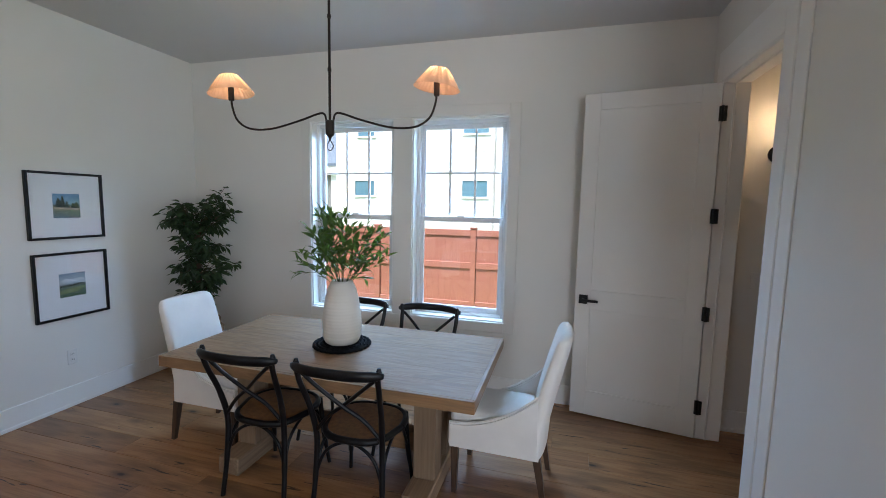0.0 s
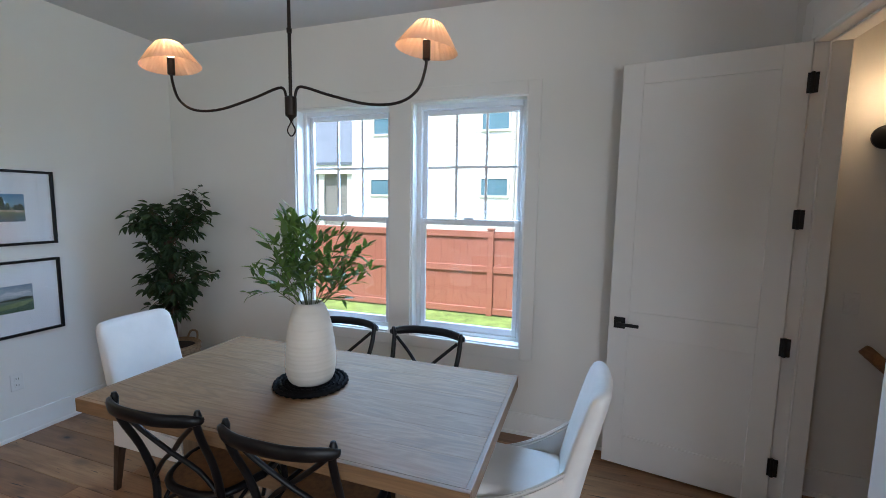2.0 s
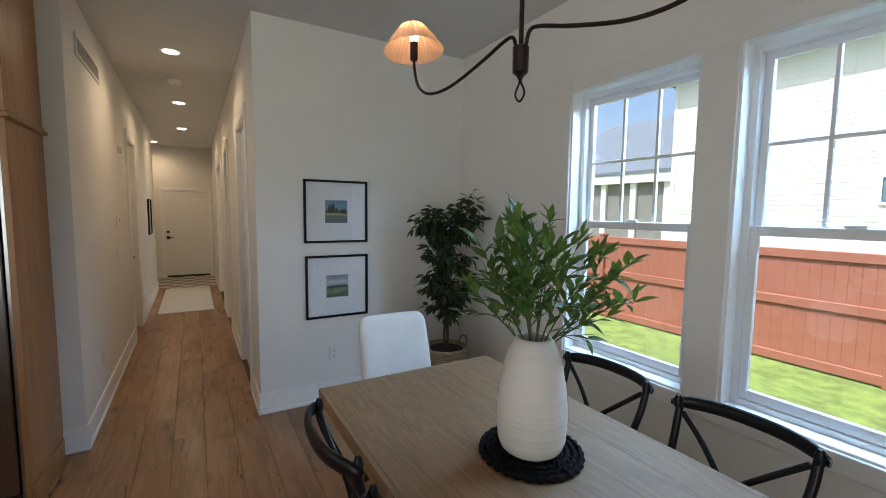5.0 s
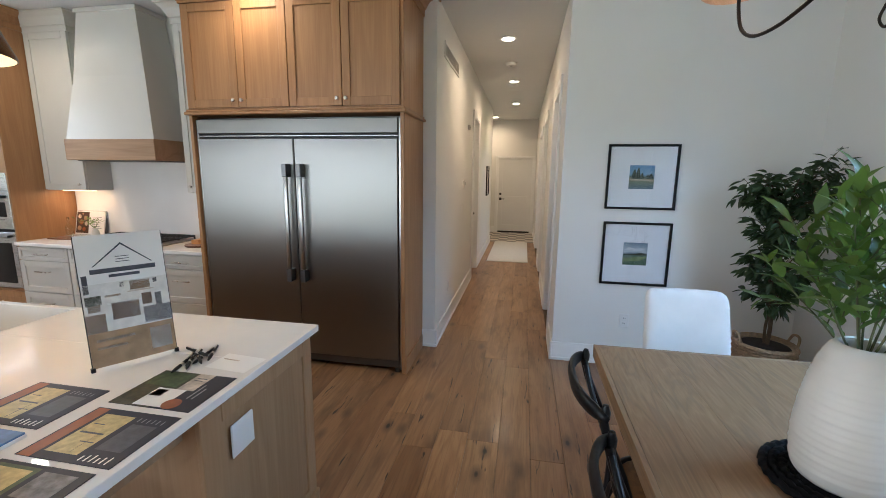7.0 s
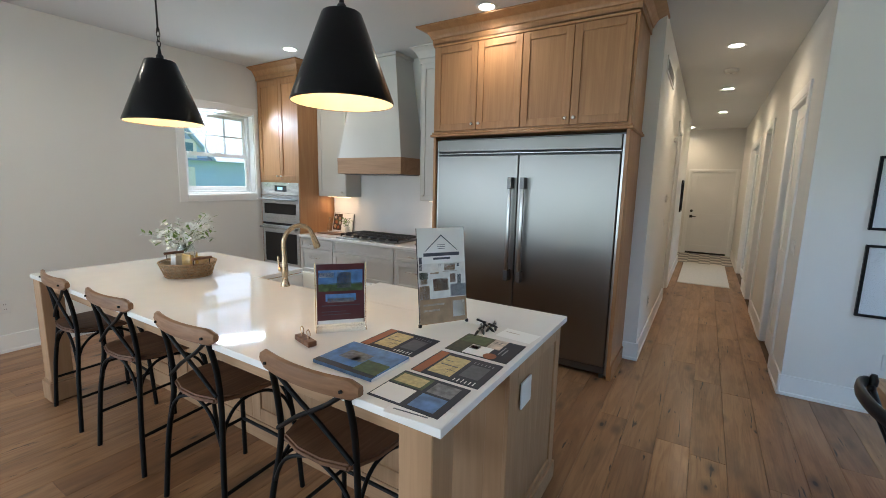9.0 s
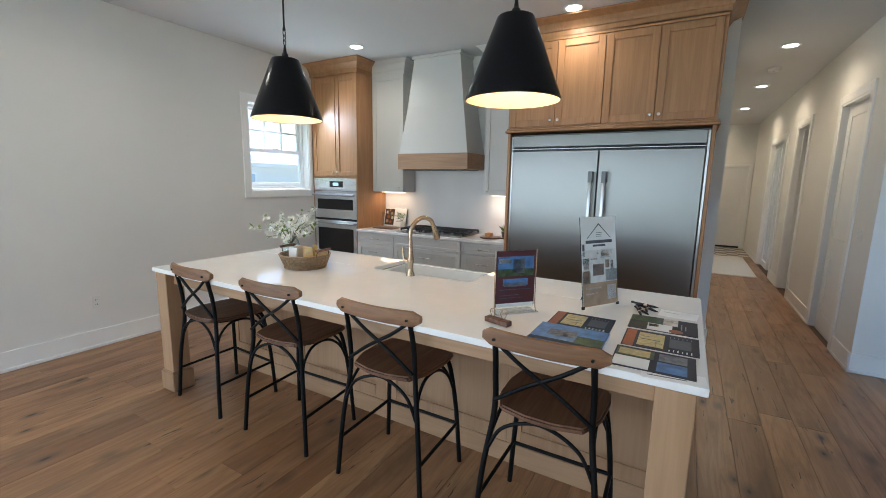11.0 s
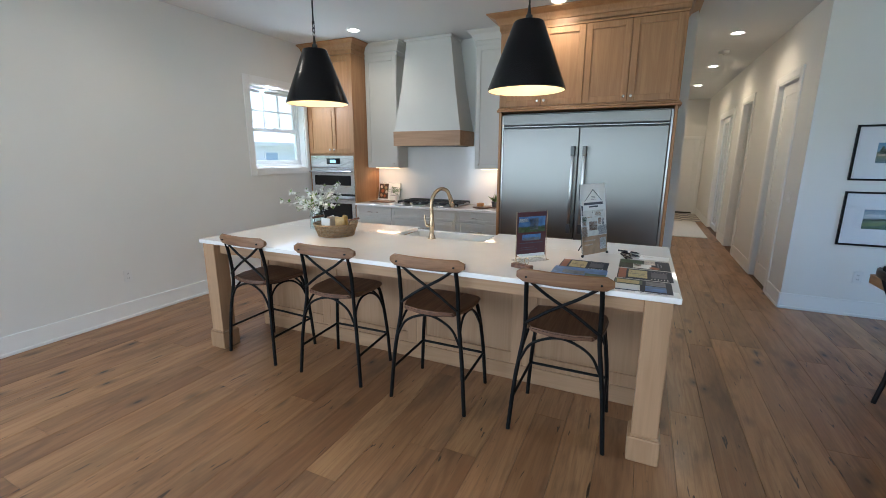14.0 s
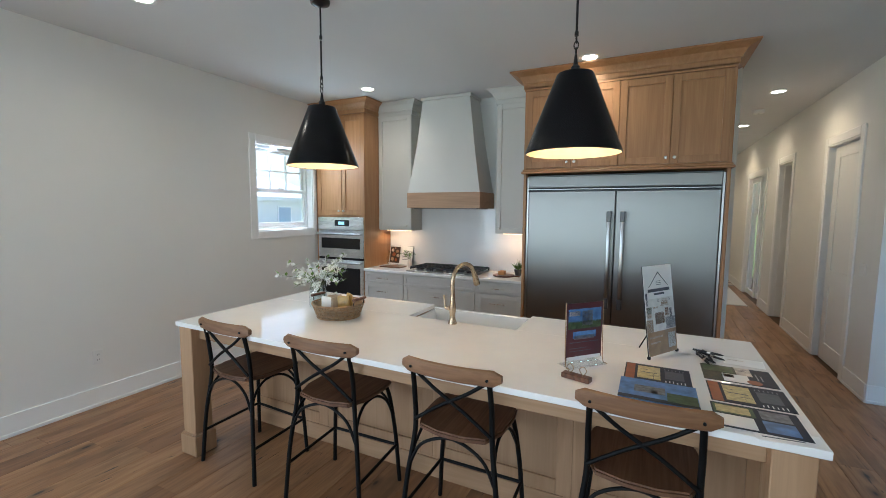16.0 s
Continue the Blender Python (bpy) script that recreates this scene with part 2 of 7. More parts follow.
BLACKM = paint("black_metal", (0.008, 0.008, 0.009), 0.42, 0.2, 8.0, 120, 0.05, 0.0, 0.4)
BRONZE = paint("dark_bronze", (0.03, 0.022, 0.018), 0.38, 0.25, 8.0, 120, 0.05, 0.6)
BLACKW = paint("black_lacquered_wood", (0.005, 0.005, 0.006), 0.36, 0.25, 8.0, 60, 0.08, 0, 0.3)
STOOLM = paint("stool_black_steel", (0.005, 0.005, 0.005), 0.5, 0.25, 8.0, 90, 0.1, 0.0, 0.16)
SHADEB = paint("pendant_black_enamel", (0.004, 0.004, 0.005), 0.25, 0.15, 3.0, 60, 0.02, 0, 0.25)
SHADEIN = paint("pendant_inner_gilt", (0.80, 0.66, 0.45), 0.45, 0.06, 5.0, 60, 0.02)
OVENG = paint("oven_black_glass", (0.006, 0.006, 0.007), 0.06, 0.1, 3.0, 40, 0.0)
LINEN = paint("white_upholstery", (0.80, 0.785, 0.76), 0.95, 0.04, 6.0, 420, 0.35, 0, 0.2)
CANE = paint("rattan_seat", (0.23, 0.115, 0.045), 0.6, 0.25, 40.0, 300, 0.4)
CERAMIC = paint("white_ceramic", (0.72, 0.685, 0.625), 0.55, 0.05, 4.0, 160, 0.15)
MATB = paint("woven_black_mat", (0.005, 0.005, 0.006), 0.9, 0.4, 60.0, 260, 0.8, 0, 0.2)
SOIL = paint("dark_soil", (0.03, 0.02, 0.014), 0.95, 0.4, 40.0, 200, 0.6)
BARK = paint("bark", (0.10, 0.065, 0.04), 0.85, 0.3, 30.0, 200, 0.5)
WICKER = paint("wicker", (0.36, 0.25, 0.15), 0.8, 0.3, 40.0, 260, 0.5)
PLASTIC = paint("white_plastic", (0.78, 0.77, 0.75), 0.35, 0.01, 4.0, 60, 0.0)
GRILLE = paint("grey_register", (0.45, 0.44, 0.42), 0.5, 0.05, 4.0, 60, 0.0)
RUG = paint("pale_rug", (0.66, 0.64, 0.61), 0.98, 0.06, 20.0, 500, 0.6)
GLASS = clear_glass("window_glass")
PICGLASS = clear_glass("picture_glass")
JARGLASS = clear_glass("jar_glass", (0.93, 0.96, 0.96))
GRASS = paint("lawn", (0.17, 0.24, 0.06), 0.95, 0.35, 5.0, 60, 0.6)
FENCE = paint("red_brown_vinyl", (0.33, 0.125, 0.085), 0.5, 0.05, 1.5, 60, 0.05)
SIDING = paint("white_siding", (0.78, 0.78, 0.76), 0.6, 0.02, 1.0, 40, 0.05)
SIDEBLUE = paint("blue_siding", (0.42, 0.56, 0.78), 0.6, 0.05, 1.0, 40, 0.05)
SHINGLE = paint("grey_shingles", (0.13, 0.16, 0.20), 0.9, 0.25, 14.0, 60, 0.3)
SLATE = paint("pale_blue_roofing", (0.34, 0.42, 0.54), 0.9, 0.1, 9.0, 60, 0.2)
SCREEN = paint("porch_shade_grey", (0.20, 0.20, 0.19), 0.8, 0.1, 2.0, 60, 0.0)
# the sky's blue reflection in distant panes is put into the base colour
OUTGLASS = paint("sky_tinted_far_glass", (0.11, 0.21, 0.27), 0.05, 0.1, 1.0, 20, 0.0)


def shade_cloth():
    m, t, p = nodes_of("lamp_shade_cloth")
    tl = t.nodes.new("ShaderNodeBsdfTranslucent")
    df = t.nodes.new("ShaderNodeBsdfDiffuse")
    f = tex_noise(t, coords(t), 300, 2)
    col = ramp(t, f, [(0.3, (0.78, 0.52, 0.36)), (0.7, (0.86, 0.60, 0.44))])
    link(t, col, tl.inputs[0])
    link(t, col, df.inputs[0])
    mx = t.nodes.new("ShaderNodeMixShader")
    mx.inputs[0].default_value = 0.5
    link(t, df.outputs[0], mx.inputs[1])
    link(t, tl.outputs[0], mx.inputs[2])
    link(t, mx.outputs[0], t.nodes["Material Output"].inputs[0])
    return m


SHADEP = shade_cloth()
CANGLOW = glow("downlight_lens", (1.0, 0.86, 0.66), 9.0)
BULB = glow("warm_bulb", (1.0, 0.66, 0.34), 10.0)
STRIP = glow("under_cabinet_strip", (1.0, 0.62, 0.32), 3.0)
SCREENLIT = glow("oven_display", (0.35, 0.6, 0.7), 0.6)


# ---- mesh helpers ----
def bx(bm, lo, hi, bev=0.0, seg=1):
    """An upright box from corner lo to corner hi, with eased edges."""
    lo, hi = Vector(lo), Vector(hi)
    m = Matrix.Translation((lo + hi) / 2) @ Matrix.Diagonal((*(hi - lo), 1))
    r = bmesh.ops.create_cube(bm, size=1, matrix=m)
    if bev:
        es = {e for v in r["verts"] for e in v.link_edges}
        bmesh.ops.bevel(bm, geom=list(es), offset=bev, segments=seg, affect="EDGES", profile=0.5)
    return bm


def boxes(*items, bev=0.0, seg=1):
    bm = bmesh.new()
    for lo, hi in items:
        bx(bm, lo, hi, bev, seg)
    return bm


def lathe(bm, prof, seg=24, at=(0, 0, 0), m=None, caps=True):
    rings = []
    for r, z in prof:
        ring = []
        for k in range(seg):
            a = 2 * math.pi * k / seg
            p = Vector((r * math.cos(a), r * math.sin(a), z)) + Vector(at)
            ring.append(bm.verts.new(m @ p if m else p))
        rings.append(ring)
    for a, b in zip(rings, rings[1:]):
        for k in range(seg):
            bm.faces.new((a[k], a[(k + 1) % seg], b[(k + 1) % seg], b[k]))
    for ring, flip in ((rings[0], True), (rings[-1], False)):
        if caps and prof[0 if flip else -1][0] > 1e-5:
            bm.faces.new(ring[::-1] if flip else ring)
    return bm


def tube(bm, pts, r, seg=8):
    """A round bar along the points; r is one radius or one a point."""
    pts = [Vector(p) for p in pts]
    rr = r if isinstance(r, (list, tuple)) else [r] * len(pts)
    d0 = (pts[1] - pts[0]).normalized()
    side = d0.orthogonal().normalized()
    rings = []
    for i, p in enumerate(pts):
        d = (pts[min(i + 1, len(pts) - 1)] - pts[max(i - 1, 0)]).normalized()
        side = (side - d * side.dot(d)).normalized()
        up = d.cross(side)
        rings.append([bm.verts.new(p + rr[i] * (math.cos(2 * math.pi * k / seg) * side + math.sin(2 * math.pi * k / seg) * up)) for k in range(seg)])
    for a, b in zip(rings, rings[1:]):
        for k in range(seg):
            bm.faces.new((a[k], a[(k + 1) % seg], b[(k + 1) % seg], b[k]))
    bm.faces.new(rings[0][::-1])
    bm.faces.new(rings[-1])
    return bm


def curve(pts, n=10):
    """A smooth line through the points."""
    P = [Vector(p) for p in pts]
    P = [P[0] * 2 - P[1]] + P + [P[-1] * 2 - P[-2]]
    out = []
    for i in range(1, len(P) - 2):
        for k in range(n):
            u = k / n
            out.append(0.5 * ((2 * P[i]) + (P[i + 1] - P[i - 1]) * u + (2 * P[i - 1] - 5 * P[i] + 4 * P[i + 1] - P[i + 2]) * u * u + (3 * P[i] - P[i - 1] - 3 * P[i + 1] + P[i + 2]) * u ** 3))
    return out + [P[-2]]


def prism(bm, outline, lo, hi, axis=1):
    """A flat outline in two axes, drawn out along the third."""
    def put(u, v, w):
        return {0: (w, u, v), 1: (u, w, v), 2: (u, v, w)}[axis]
    a = [bm.verts.new(put(u, v, lo)) for u, v in outline]
    b = [bm.verts.new(put(u, v, hi)) for u, v in outline]
    n = len(a)
    for k in range(n):
        bm.faces.new((a[k], a[(k + 1) % n], b[(k + 1) % n], b[k]))
    bm.faces.new(a[::-1])
    bm.faces.new(b)
    bmesh.ops.recalc_face_normals(bm, faces=bm.faces[:])
    return bm


def mesh_of(name, bm, material, smooth=None):
    me = bpy.data.meshes.new(name)
    bmesh.ops.recalc_face_normals(bm, faces=bm.faces[:])
    bm.to_mesh(me)
    bm.free()
    me.materials.append(material)
    if smooth:
        me.polygons.foreach_set("use_smooth", [True] * len(me.polygons))
        me.set_sharp_from_angle(angle=radians(smooth))
    return me


def part(name, bm, material, parent, label="", smooth=None, place=None):
    """One mesh under a thing or a part, in the thing's own axes."""
    ob = new(name, mesh_of(name, bm, material, smooth))
    ob.parent = parent
    if place is not None:
        ob.matrix_basis = place
    if label:
        tagged(ob, label)
    return ob


def thing(name, at, label, category, group="", kind="", rz=0):
    ob = new(name)
    ob.empty_display_size = 0.1
    ob.matrix_basis = pose(*at, 0, 0, rz)
    return tagged(ob, label, category, group, kind)


def solid(name, bm, material, label, category, kind="", smooth=None, at=(0, 0, 0), rz=0, group=""):
    ob = new(name, mesh_of(name, bm, material, smooth))
    ob.matrix_basis = pose(*at, 0, 0, rz)
    return tagged(ob, label, category, group, kind)


# ---- structure ----
TOP = 3.05


def wall(name, axis, a0, a1, t0, t1, label, openings=(), z0=0.0, z1=TOP, material=None):
    """A wall along an axis (0 or 1) from a0 to a1, between t0 and t1 across, with openings (from, to, bottom, top)."""
    bm = bmesh.new()

    def put(u0, u1, w0, w1):
        if u1 - u0 > 1e-4 and w1 - w0 > 1e-4:
            lo, hi = ((u0, t0, w0), (u1, t1, w1)) if axis == 0 else ((t0, u0, w0), (t1, u1, w1))
            bx(bm, lo, hi)
    u = a0
    for o0, o1, zb, zt in sorted(openings):
        put(u, o0, z0, z1)
        put(o0, o1, z0, zb)
        put(o0, o1, zt, z1)
        u = o1
    put(u, a1, z0, z1)
    return solid(name, bm, material or WALL, label, "wall", "structure")


WN, WW, WE, WS = 3.79, -3.61, 1.13, -3.95
HN, HS, HEND = 1.95, 0.88, -11.84
KW = -3.75
NWIN = ((-2.225, -1.37), (-1.19, -0.335))
wall("wall_north", 0, WW - 0.15, WE, WN, WN + 0.17, "warm white painted dining room wall with two windows", [(a, b, 0.65, 2.42) for a, b in NWIN])
wall("wall_west", 1, HN, WN, WW - 0.15, WW, "warm white painted wall behind the framed pictures")
wall("wall_east", 1, 1.72, WN + 0.17, WE, WE + 0.14, "warm white painted wall with an open doorway", [(2.70, 3.54, 0, 2.53)])
wall("wall_south", 0, KW - 0.15, 6.2, WS - 0.17, WS, "warm white painted kitchen wall with a window", [(-3.09, -2.18, 1.41, 2.44), (2.05, 3.15, 0.2, 2.5), (3.45, 4.55, 0.2, 2.5), (4.85, 5.95, 0.2, 2.5)])
wall("wall_kitchen", 1, WS, 0.76, KW - 0.15, KW, "painted wall behind the kitchen cabinets")
wall("wall_hall_south", 0, -10.1, -3.65, 0.76, HS, "cream white painted hallway wall with a doorway", [(-7.12, -6.38, 0, 2.44)])
wall("wall_hall_north", 0, HEND, WW - 0.15, HN, HN + 0.14, "cream white painted hallway wall with three doorways", [(-5.03, -4.19, 0, 2.42), (-7.10, -6.38, 0, 2.42), (-9.40, -7.92, 0, 2.36)])
wall("wall_hall_end", 1, 0.2, HN + 0.14, HEND - 0.14, HEND, "cream painted end wall round the garage door", [(0.93, 1.87, 0, 2.04)])
wall("wall_alcove", 0, HEND, -10.1, 0.1, 0.2, "cream painted wall of the entry alcove")
wall("wall_alcove_side", 1, 0.2, 0.76, -10.1, -10.0, "cream painted return wall of the entry alcove")
wall("wall_living_north", 0, WE + 0.14, 6.2, 1.72, 1.86, "warm white painted living room wall")
wall("wall_living_east", 1, WS - 0.17, 1.86, 6.2, 6.35, "warm white wall with tall living room glazing", [(-3.5, -2.0, 0.2, 2.5), (-1.8, -0.3, 0.2, 2.5), (-0.1, 1.4, 0.2, 2.5)])
wall("wall_stair_north", 0, WE + 0.14, 3.4, 3.72, 3.86, "plain white wall of the stairwell")
wall("wall_stair_east", 1, 1.86, 3.86, 3.4, 3.5, "plain white wall at the end of the stairwell")
# small rooms behind the hallway doors
wall("wall_closet_north", 0, -7.6, WW - 0.15, 3.0, 3.1, "plain white wall of the rooms off the hall")
wall("wall_closet_mid", 1, HN + 0.14, 3.0, -5.75, -5.65, "plain white wall between the rooms off the hall")
wall("wall_closet_west", 1, HN + 0.14, 3.1, -7.6, -7.5, "plain white outer wall of the rooms off the hall")
wall("wall_pantry_south", 0, -7.7, KW - 0.15, -0.7, -0.6, "plain white wall of the room off the hall")
wall("wall_pantry_west", 1, -0.7, 0.76, -7.8, -7.7, "plain white wall of the room off the hall")

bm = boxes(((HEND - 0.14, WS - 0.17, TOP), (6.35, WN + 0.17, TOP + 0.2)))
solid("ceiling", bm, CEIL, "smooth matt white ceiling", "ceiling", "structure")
# unseen overhanging slab over the house, added to hold off the high sun
bm = boxes(((HEND - 0.8, WS - 0.85, TOP + 0.2), (7.0, WN + 0.85, TOP + 0.34)))
solid("roof_eaves", bm, TRIM, "unseen white eaves slab shading the windows from high sun", "eaves", "structure")
bm = boxes(((HEND - 0.14, WS - 0.17, -0.3), (6.35, WN + 0.17, -0.012)))
solid("floor", bm, paint("subfloor", (0.10, 0.06, 0.035), 0.8), "dark gap below the floor boards", "floor", "structure")


# ---- openings ----
def hung_window(name, at, rz, w, h, meet, label, casing=True, wall_depth=0.17, legs=(0.09, 0.09)):
    """A double-hung window; local x across, y outwards from the room's wall face, z up from the sill."""
    win = thing(name, at, label, "window", "", "structure", rz)
    f, d0 = 0.045, 0.085
    hw = w / 2
    part("window_frame", boxes(((-hw, d0, 0), (-hw + f, d0 + 0.08, h)), ((hw - f, d0, 0), (hw, d0 + 0.08, h)),
                               ((-hw + f, d0, h - f), (hw - f, d0 + 0.08, h)), ((-hw + f, d0, 0), (hw - f, d0 + 0.08, f)), bev=0.004), VINYL, win, "white vinyl frame")
    part("jamb_liner", boxes(((-hw - 0.001, -0.002, -0.012), (-hw + 0.012, d0, h + 0.012)), ((hw - 0.012, -0.002, -0.012), (hw + 0.001, d0, h + 0.012)),
                             ((-hw + 0.012, -0.002, h - 0.012), (hw - 0.012, d0, h + 0.012))), TRIM, win)
    part("window_sill", boxes(((-hw + 0.012, -0.004, -0.012), (hw - 0.012, d0, 0.014)), bev=0.003), TRIM, win)
    s = 0.035
    iw = hw - f
    up = part("upper_sash", boxes(((-iw, d0 + 0.042, meet), (-iw + s, d0 + 0.072, h - f)), ((iw - s, d0 + 0.042, meet), (iw, d0 + 0.072, h - f)),
                                  ((-iw + s, d0 + 0.042, h - f - s), (iw - s, d0 + 0.072, h - f)), ((-iw + s, d0 + 0.042, meet), (iw - s, d0 + 0.072, meet + s)), bev=0.003), VINYL, win)
    gw = 2 * (iw - s)
    for k in (1, 2):
        x = -iw + s + gw * k / 3
        part("muntin", boxes(((x - 0.009, d0 + 0.046, meet + s), (x + 0.009, d0 + 0.068, h - f - s)), bev=0.002), VINYL, up)
    zm = (meet + s + h - f - s) / 2
    part("muntin", boxes(((-iw + s, d0 + 0.047, zm - 0.009), (iw - s, d0 + 0.067, zm + 0.009)), bev=0.002), VINYL, up)
    pane = part("pane", boxes(((-iw + s, d0 + 0.056, meet + s), (iw - s, d0 + 0.058, h - f - s))), GLASS, up)
    pane.visible_shadow = False
    low = part("lower_sash", boxes(((-iw, d0 + 0.008, f), (-iw + s, d0 + 0.038, meet + s)), ((iw - s, d0 + 0.008, f), (iw, d0 + 0.038, meet + s)),
                                   ((-iw + s, d0 + 0.008, meet - 0.012), (iw - s, d0 + 0.038, meet + s)), ((-iw + s, d0 + 0.008, f), (iw - s, d0 + 0.038, f + s + 0.015)), bev=0.003), VINYL, win)
    pane = part("pane", boxes(((-iw + s, d0 + 0.022, f + s + 0.015), (iw - s, d0 + 0.024, meet - 0.012))), GLASS, low)
    pane.visible_shadow = False
    part("sash_lock", boxes(((-0.035, d0 - 0.004, meet + s), (0.035, d0 + 0.03, meet + s + 0.016)), bev=0.005), VINYL, low)
    return win


for k, (a, b) in enumerate(NWIN):
    hung_window(f"window_{k + 1}", ((a + b) / 2, WN, 0.65), 0, b - a, 1.77, 0.875, "white double-hung window with divided upper sash")
hung_window("window_3", (-2.635, WS, 1.41), 180, 0.91, 1.03, 0.475, "white double-hung kitchen window with divided upper sash")


def casing(name, lo, hi, bands, material=TRIM, label="flat painted trim boards"):
    return solid(name, boxes(*bands, bev=0.004), material, label, "trim", "structure")


c = 0.018
xa, xb = NWIN[0][0], NWIN[1][1]
casing("trim_north_windows", 0, 0, [((xa - 0.09, WN - c, 0.56), (xa, WN, 2.51)), ((xb, WN - c, 0.56), (xb + 0.09, WN, 2.51)), ((NWIN[0][1], WN - c, 0.65), (NWIN[1][0], WN, 2.42)),
                                    ((xa, WN - c, 2.42), (xb, WN, 2.51)), ((xa, WN - c, 0.56), (xb, WN, 0.65))], WALL, "flat wall-coloured casing round both dining windows")
casing("trim_kitchen_window", 0, 0, [((-3.145, WS, 1.32), (-3.09, WS + c, 2.53)), ((-2.18, WS, 1.32), (-2.09, WS + c, 2.53)), ((-3.09, WS, 2.44), (-2.18, WS + c, 2.53)), ((-3.09, WS, 1.32), (-2.18, WS + c, 1.41))],
       TRIM, "flat white casing round the kitchen window")


def door_trim(name, axis, a0, a1, face, out, top, depth, w=0.09, label="white painted door casing and jamb"):
    """Casing on the room's face of a doorway and the jamb that lines it; out is +1 or -1, the way the face looks."""
    items = []
    t0, t1 = sorted((face, face + out * 0.018))
    for u0, u1, z0, z1 in ((a0 - w, a0, 0, top + w), (a1, a1 + w, 0, top + w), (a0, a1, top, top + w)):
        items.append(((u0, t0, z0), (u1, t1, z1)))
    j0, j1 = sorted((face + out * 0.012, face - out * depth))
    for u0, u1, z0, z1 in ((a0 - 0.004, a0 + 0.02, 0, top), (a1 - 0.02, a1 + 0.004, 0, top), (a0 + 0.02, a1 - 0.02, top - 0.02, top + 0.004)):
        items.append(((u0, j0, z0), (u1, j1, z1)))
    s0, s1 = sorted((face - out * 0.05, face - out * 0.062))
    for u0, u1, z0, z1 in ((a0 + 0.02, a0 + 0.032, 0, top - 0.02), (a1 - 0.032, a1 - 0.02, 0, top - 0.02), (a0 + 0.032, a1 - 0.032, top - 0.032, top - 0.02)):
        items.append(((u0, s0, z0), (u1, s1, z1)))
    if axis == 1:
        items = [((lo[1], lo[0], lo[2]), (hi[1], hi[0], hi[2])) for lo, hi in items]
    return casing(name, 0, 0, items, TRIM, label)


door_trim("trim_stair_door", 1, 2.70, 3.54, WE, -1, 2.53, 0.15, 0.115)
casing("trim_stair_backband", 0, 0, [((WE - 0.010, 2.475, 0), (WE, 2.585, 2.75)), ((WE - 0.010, 2.585, 2.645), (WE, 3.66, 2.75))], TRIM, "second flat trim board round the stair doorway")
door_trim("trim_hall_door_a", 0, -5.03, -4.19, HN, -1, 2.42, 0.15)
door_trim("trim_hall_door_b", 0, -7.10, -6.38, HN, -1, 2.42, 0.15)
door_trim("trim_hall_glass_door", 0, -9.40, -7.92, HN, -1, 2.36, 0.15)
door_trim("trim_hall_south_door", 0, -7.12, -6.38, HS, 1, 2.44, 0.13)
door_trim("trim_garage_door", 1, 0.93, 1.87, HEND, 1, 2.04, 0.15, 0.06)


def panel_door(name, at, rz, w, h, lock_z, label, hinge_side=-1, handle=True, hinges=(0.2, 0.95, 1.6, 2.25), material=DOORW, hinge_y=-0.008):
    """A two-panel door; local x from the hinge edge, y across the leaf, z up."""
    d = thing(name, at, label, "door", "", "structure", rz)
    t, s, r = 0.04, 0.115, 0.12
    z1, z2 = lock_z - 0.075, lock_z + 0.075
    leaf = part("leaf", boxes(((0, 0, 0), (s, t, h)), ((w - s, 0, 0), (w, t, h)), ((s, 0, 0), (w - s, t, 0.2)), ((s, 0, z1), (w - s, t, z2)), ((s, 0, h - r), (w - s, t, h)), bev=0.002), material, d)
    for a, b in ((0.2, z1), (z2, h - r)):
        bm = boxes(((s - 0.002, 0.009, a - 0.002), (w - s + 0.002, t - 0.009, b + 0.002)))
        part("panel", bm, material, leaf)
    if handle:
        for sy, sg in ((-0.001, -1), (t + 0.001, 1)):
            hd = part("door_handle", boxes(((w - 0.095, min(sy, sy + sg * 0.012), lock_z - 0.035), (w - 0.03, max(sy, sy + sg * 0.012), lock_z + 0.035)), bev=0.002), BLACKM, d, "square black lever handle")
            bm = bmesh.new()
            tube(bm, [(w - 0.0625, sy + sg * 0.01, lock_z), (w - 0.0625, sy + sg * 0.048, lock_z)], 0.011, 10)
            bx(bm, (w - 0.175, min(sy + sg * 0.042, sy + sg * 0.056), lock_z - 0.011), (w - 0.05, max(sy + sg * 0.042, sy + sg * 0.056), lock_z + 0.009), 0.003)
            part("lever", bm, BLACKM, hd)
    for z in hinges:
        bm = bmesh.new()
        tube(bm, [(-0.008, hinge_y, z - 0.052), (-0.008, hinge_y, z + 0.052)], 0.009, 10)
        bx(bm, (-0.034, min(hinge_y, hinge_y * 0.85), z - 0.05), (0.012, max(hinge_y, hinge_y * 0.85), z + 0.05), 0.001)
        part("hinge", bm, BLACKM, d, "black door hinge")
    return d


# the stair door stands wide open against the window wall
panel_door("door_1", (1.112, 3.53, 0.015), 170.0, 0.875, 2.497, 0.935, "white two-panel door standing wide open with black hardware", hinges=(0.237, 0.921, 1.607, 2.292), hinge_y=0.05)
# hallway doors
panel_door("door_2", (-4.20, 2.02, 0.01), 180, 0.72, 2.38, 0.95, "white two-panel sliding pocket door, not quite shut", handle=False, hinges=())
panel_door("door_3", (-6.42, 2.09, 0.01), 95, 0.66, 2.38, 0.95, "white two-panel door swung open into a side room")
panel_door("door_4", (-6.41, 0.79, 0.01), 180, 0.68, 2.40, 0.95, "white two-panel door shut at the side of the hall")
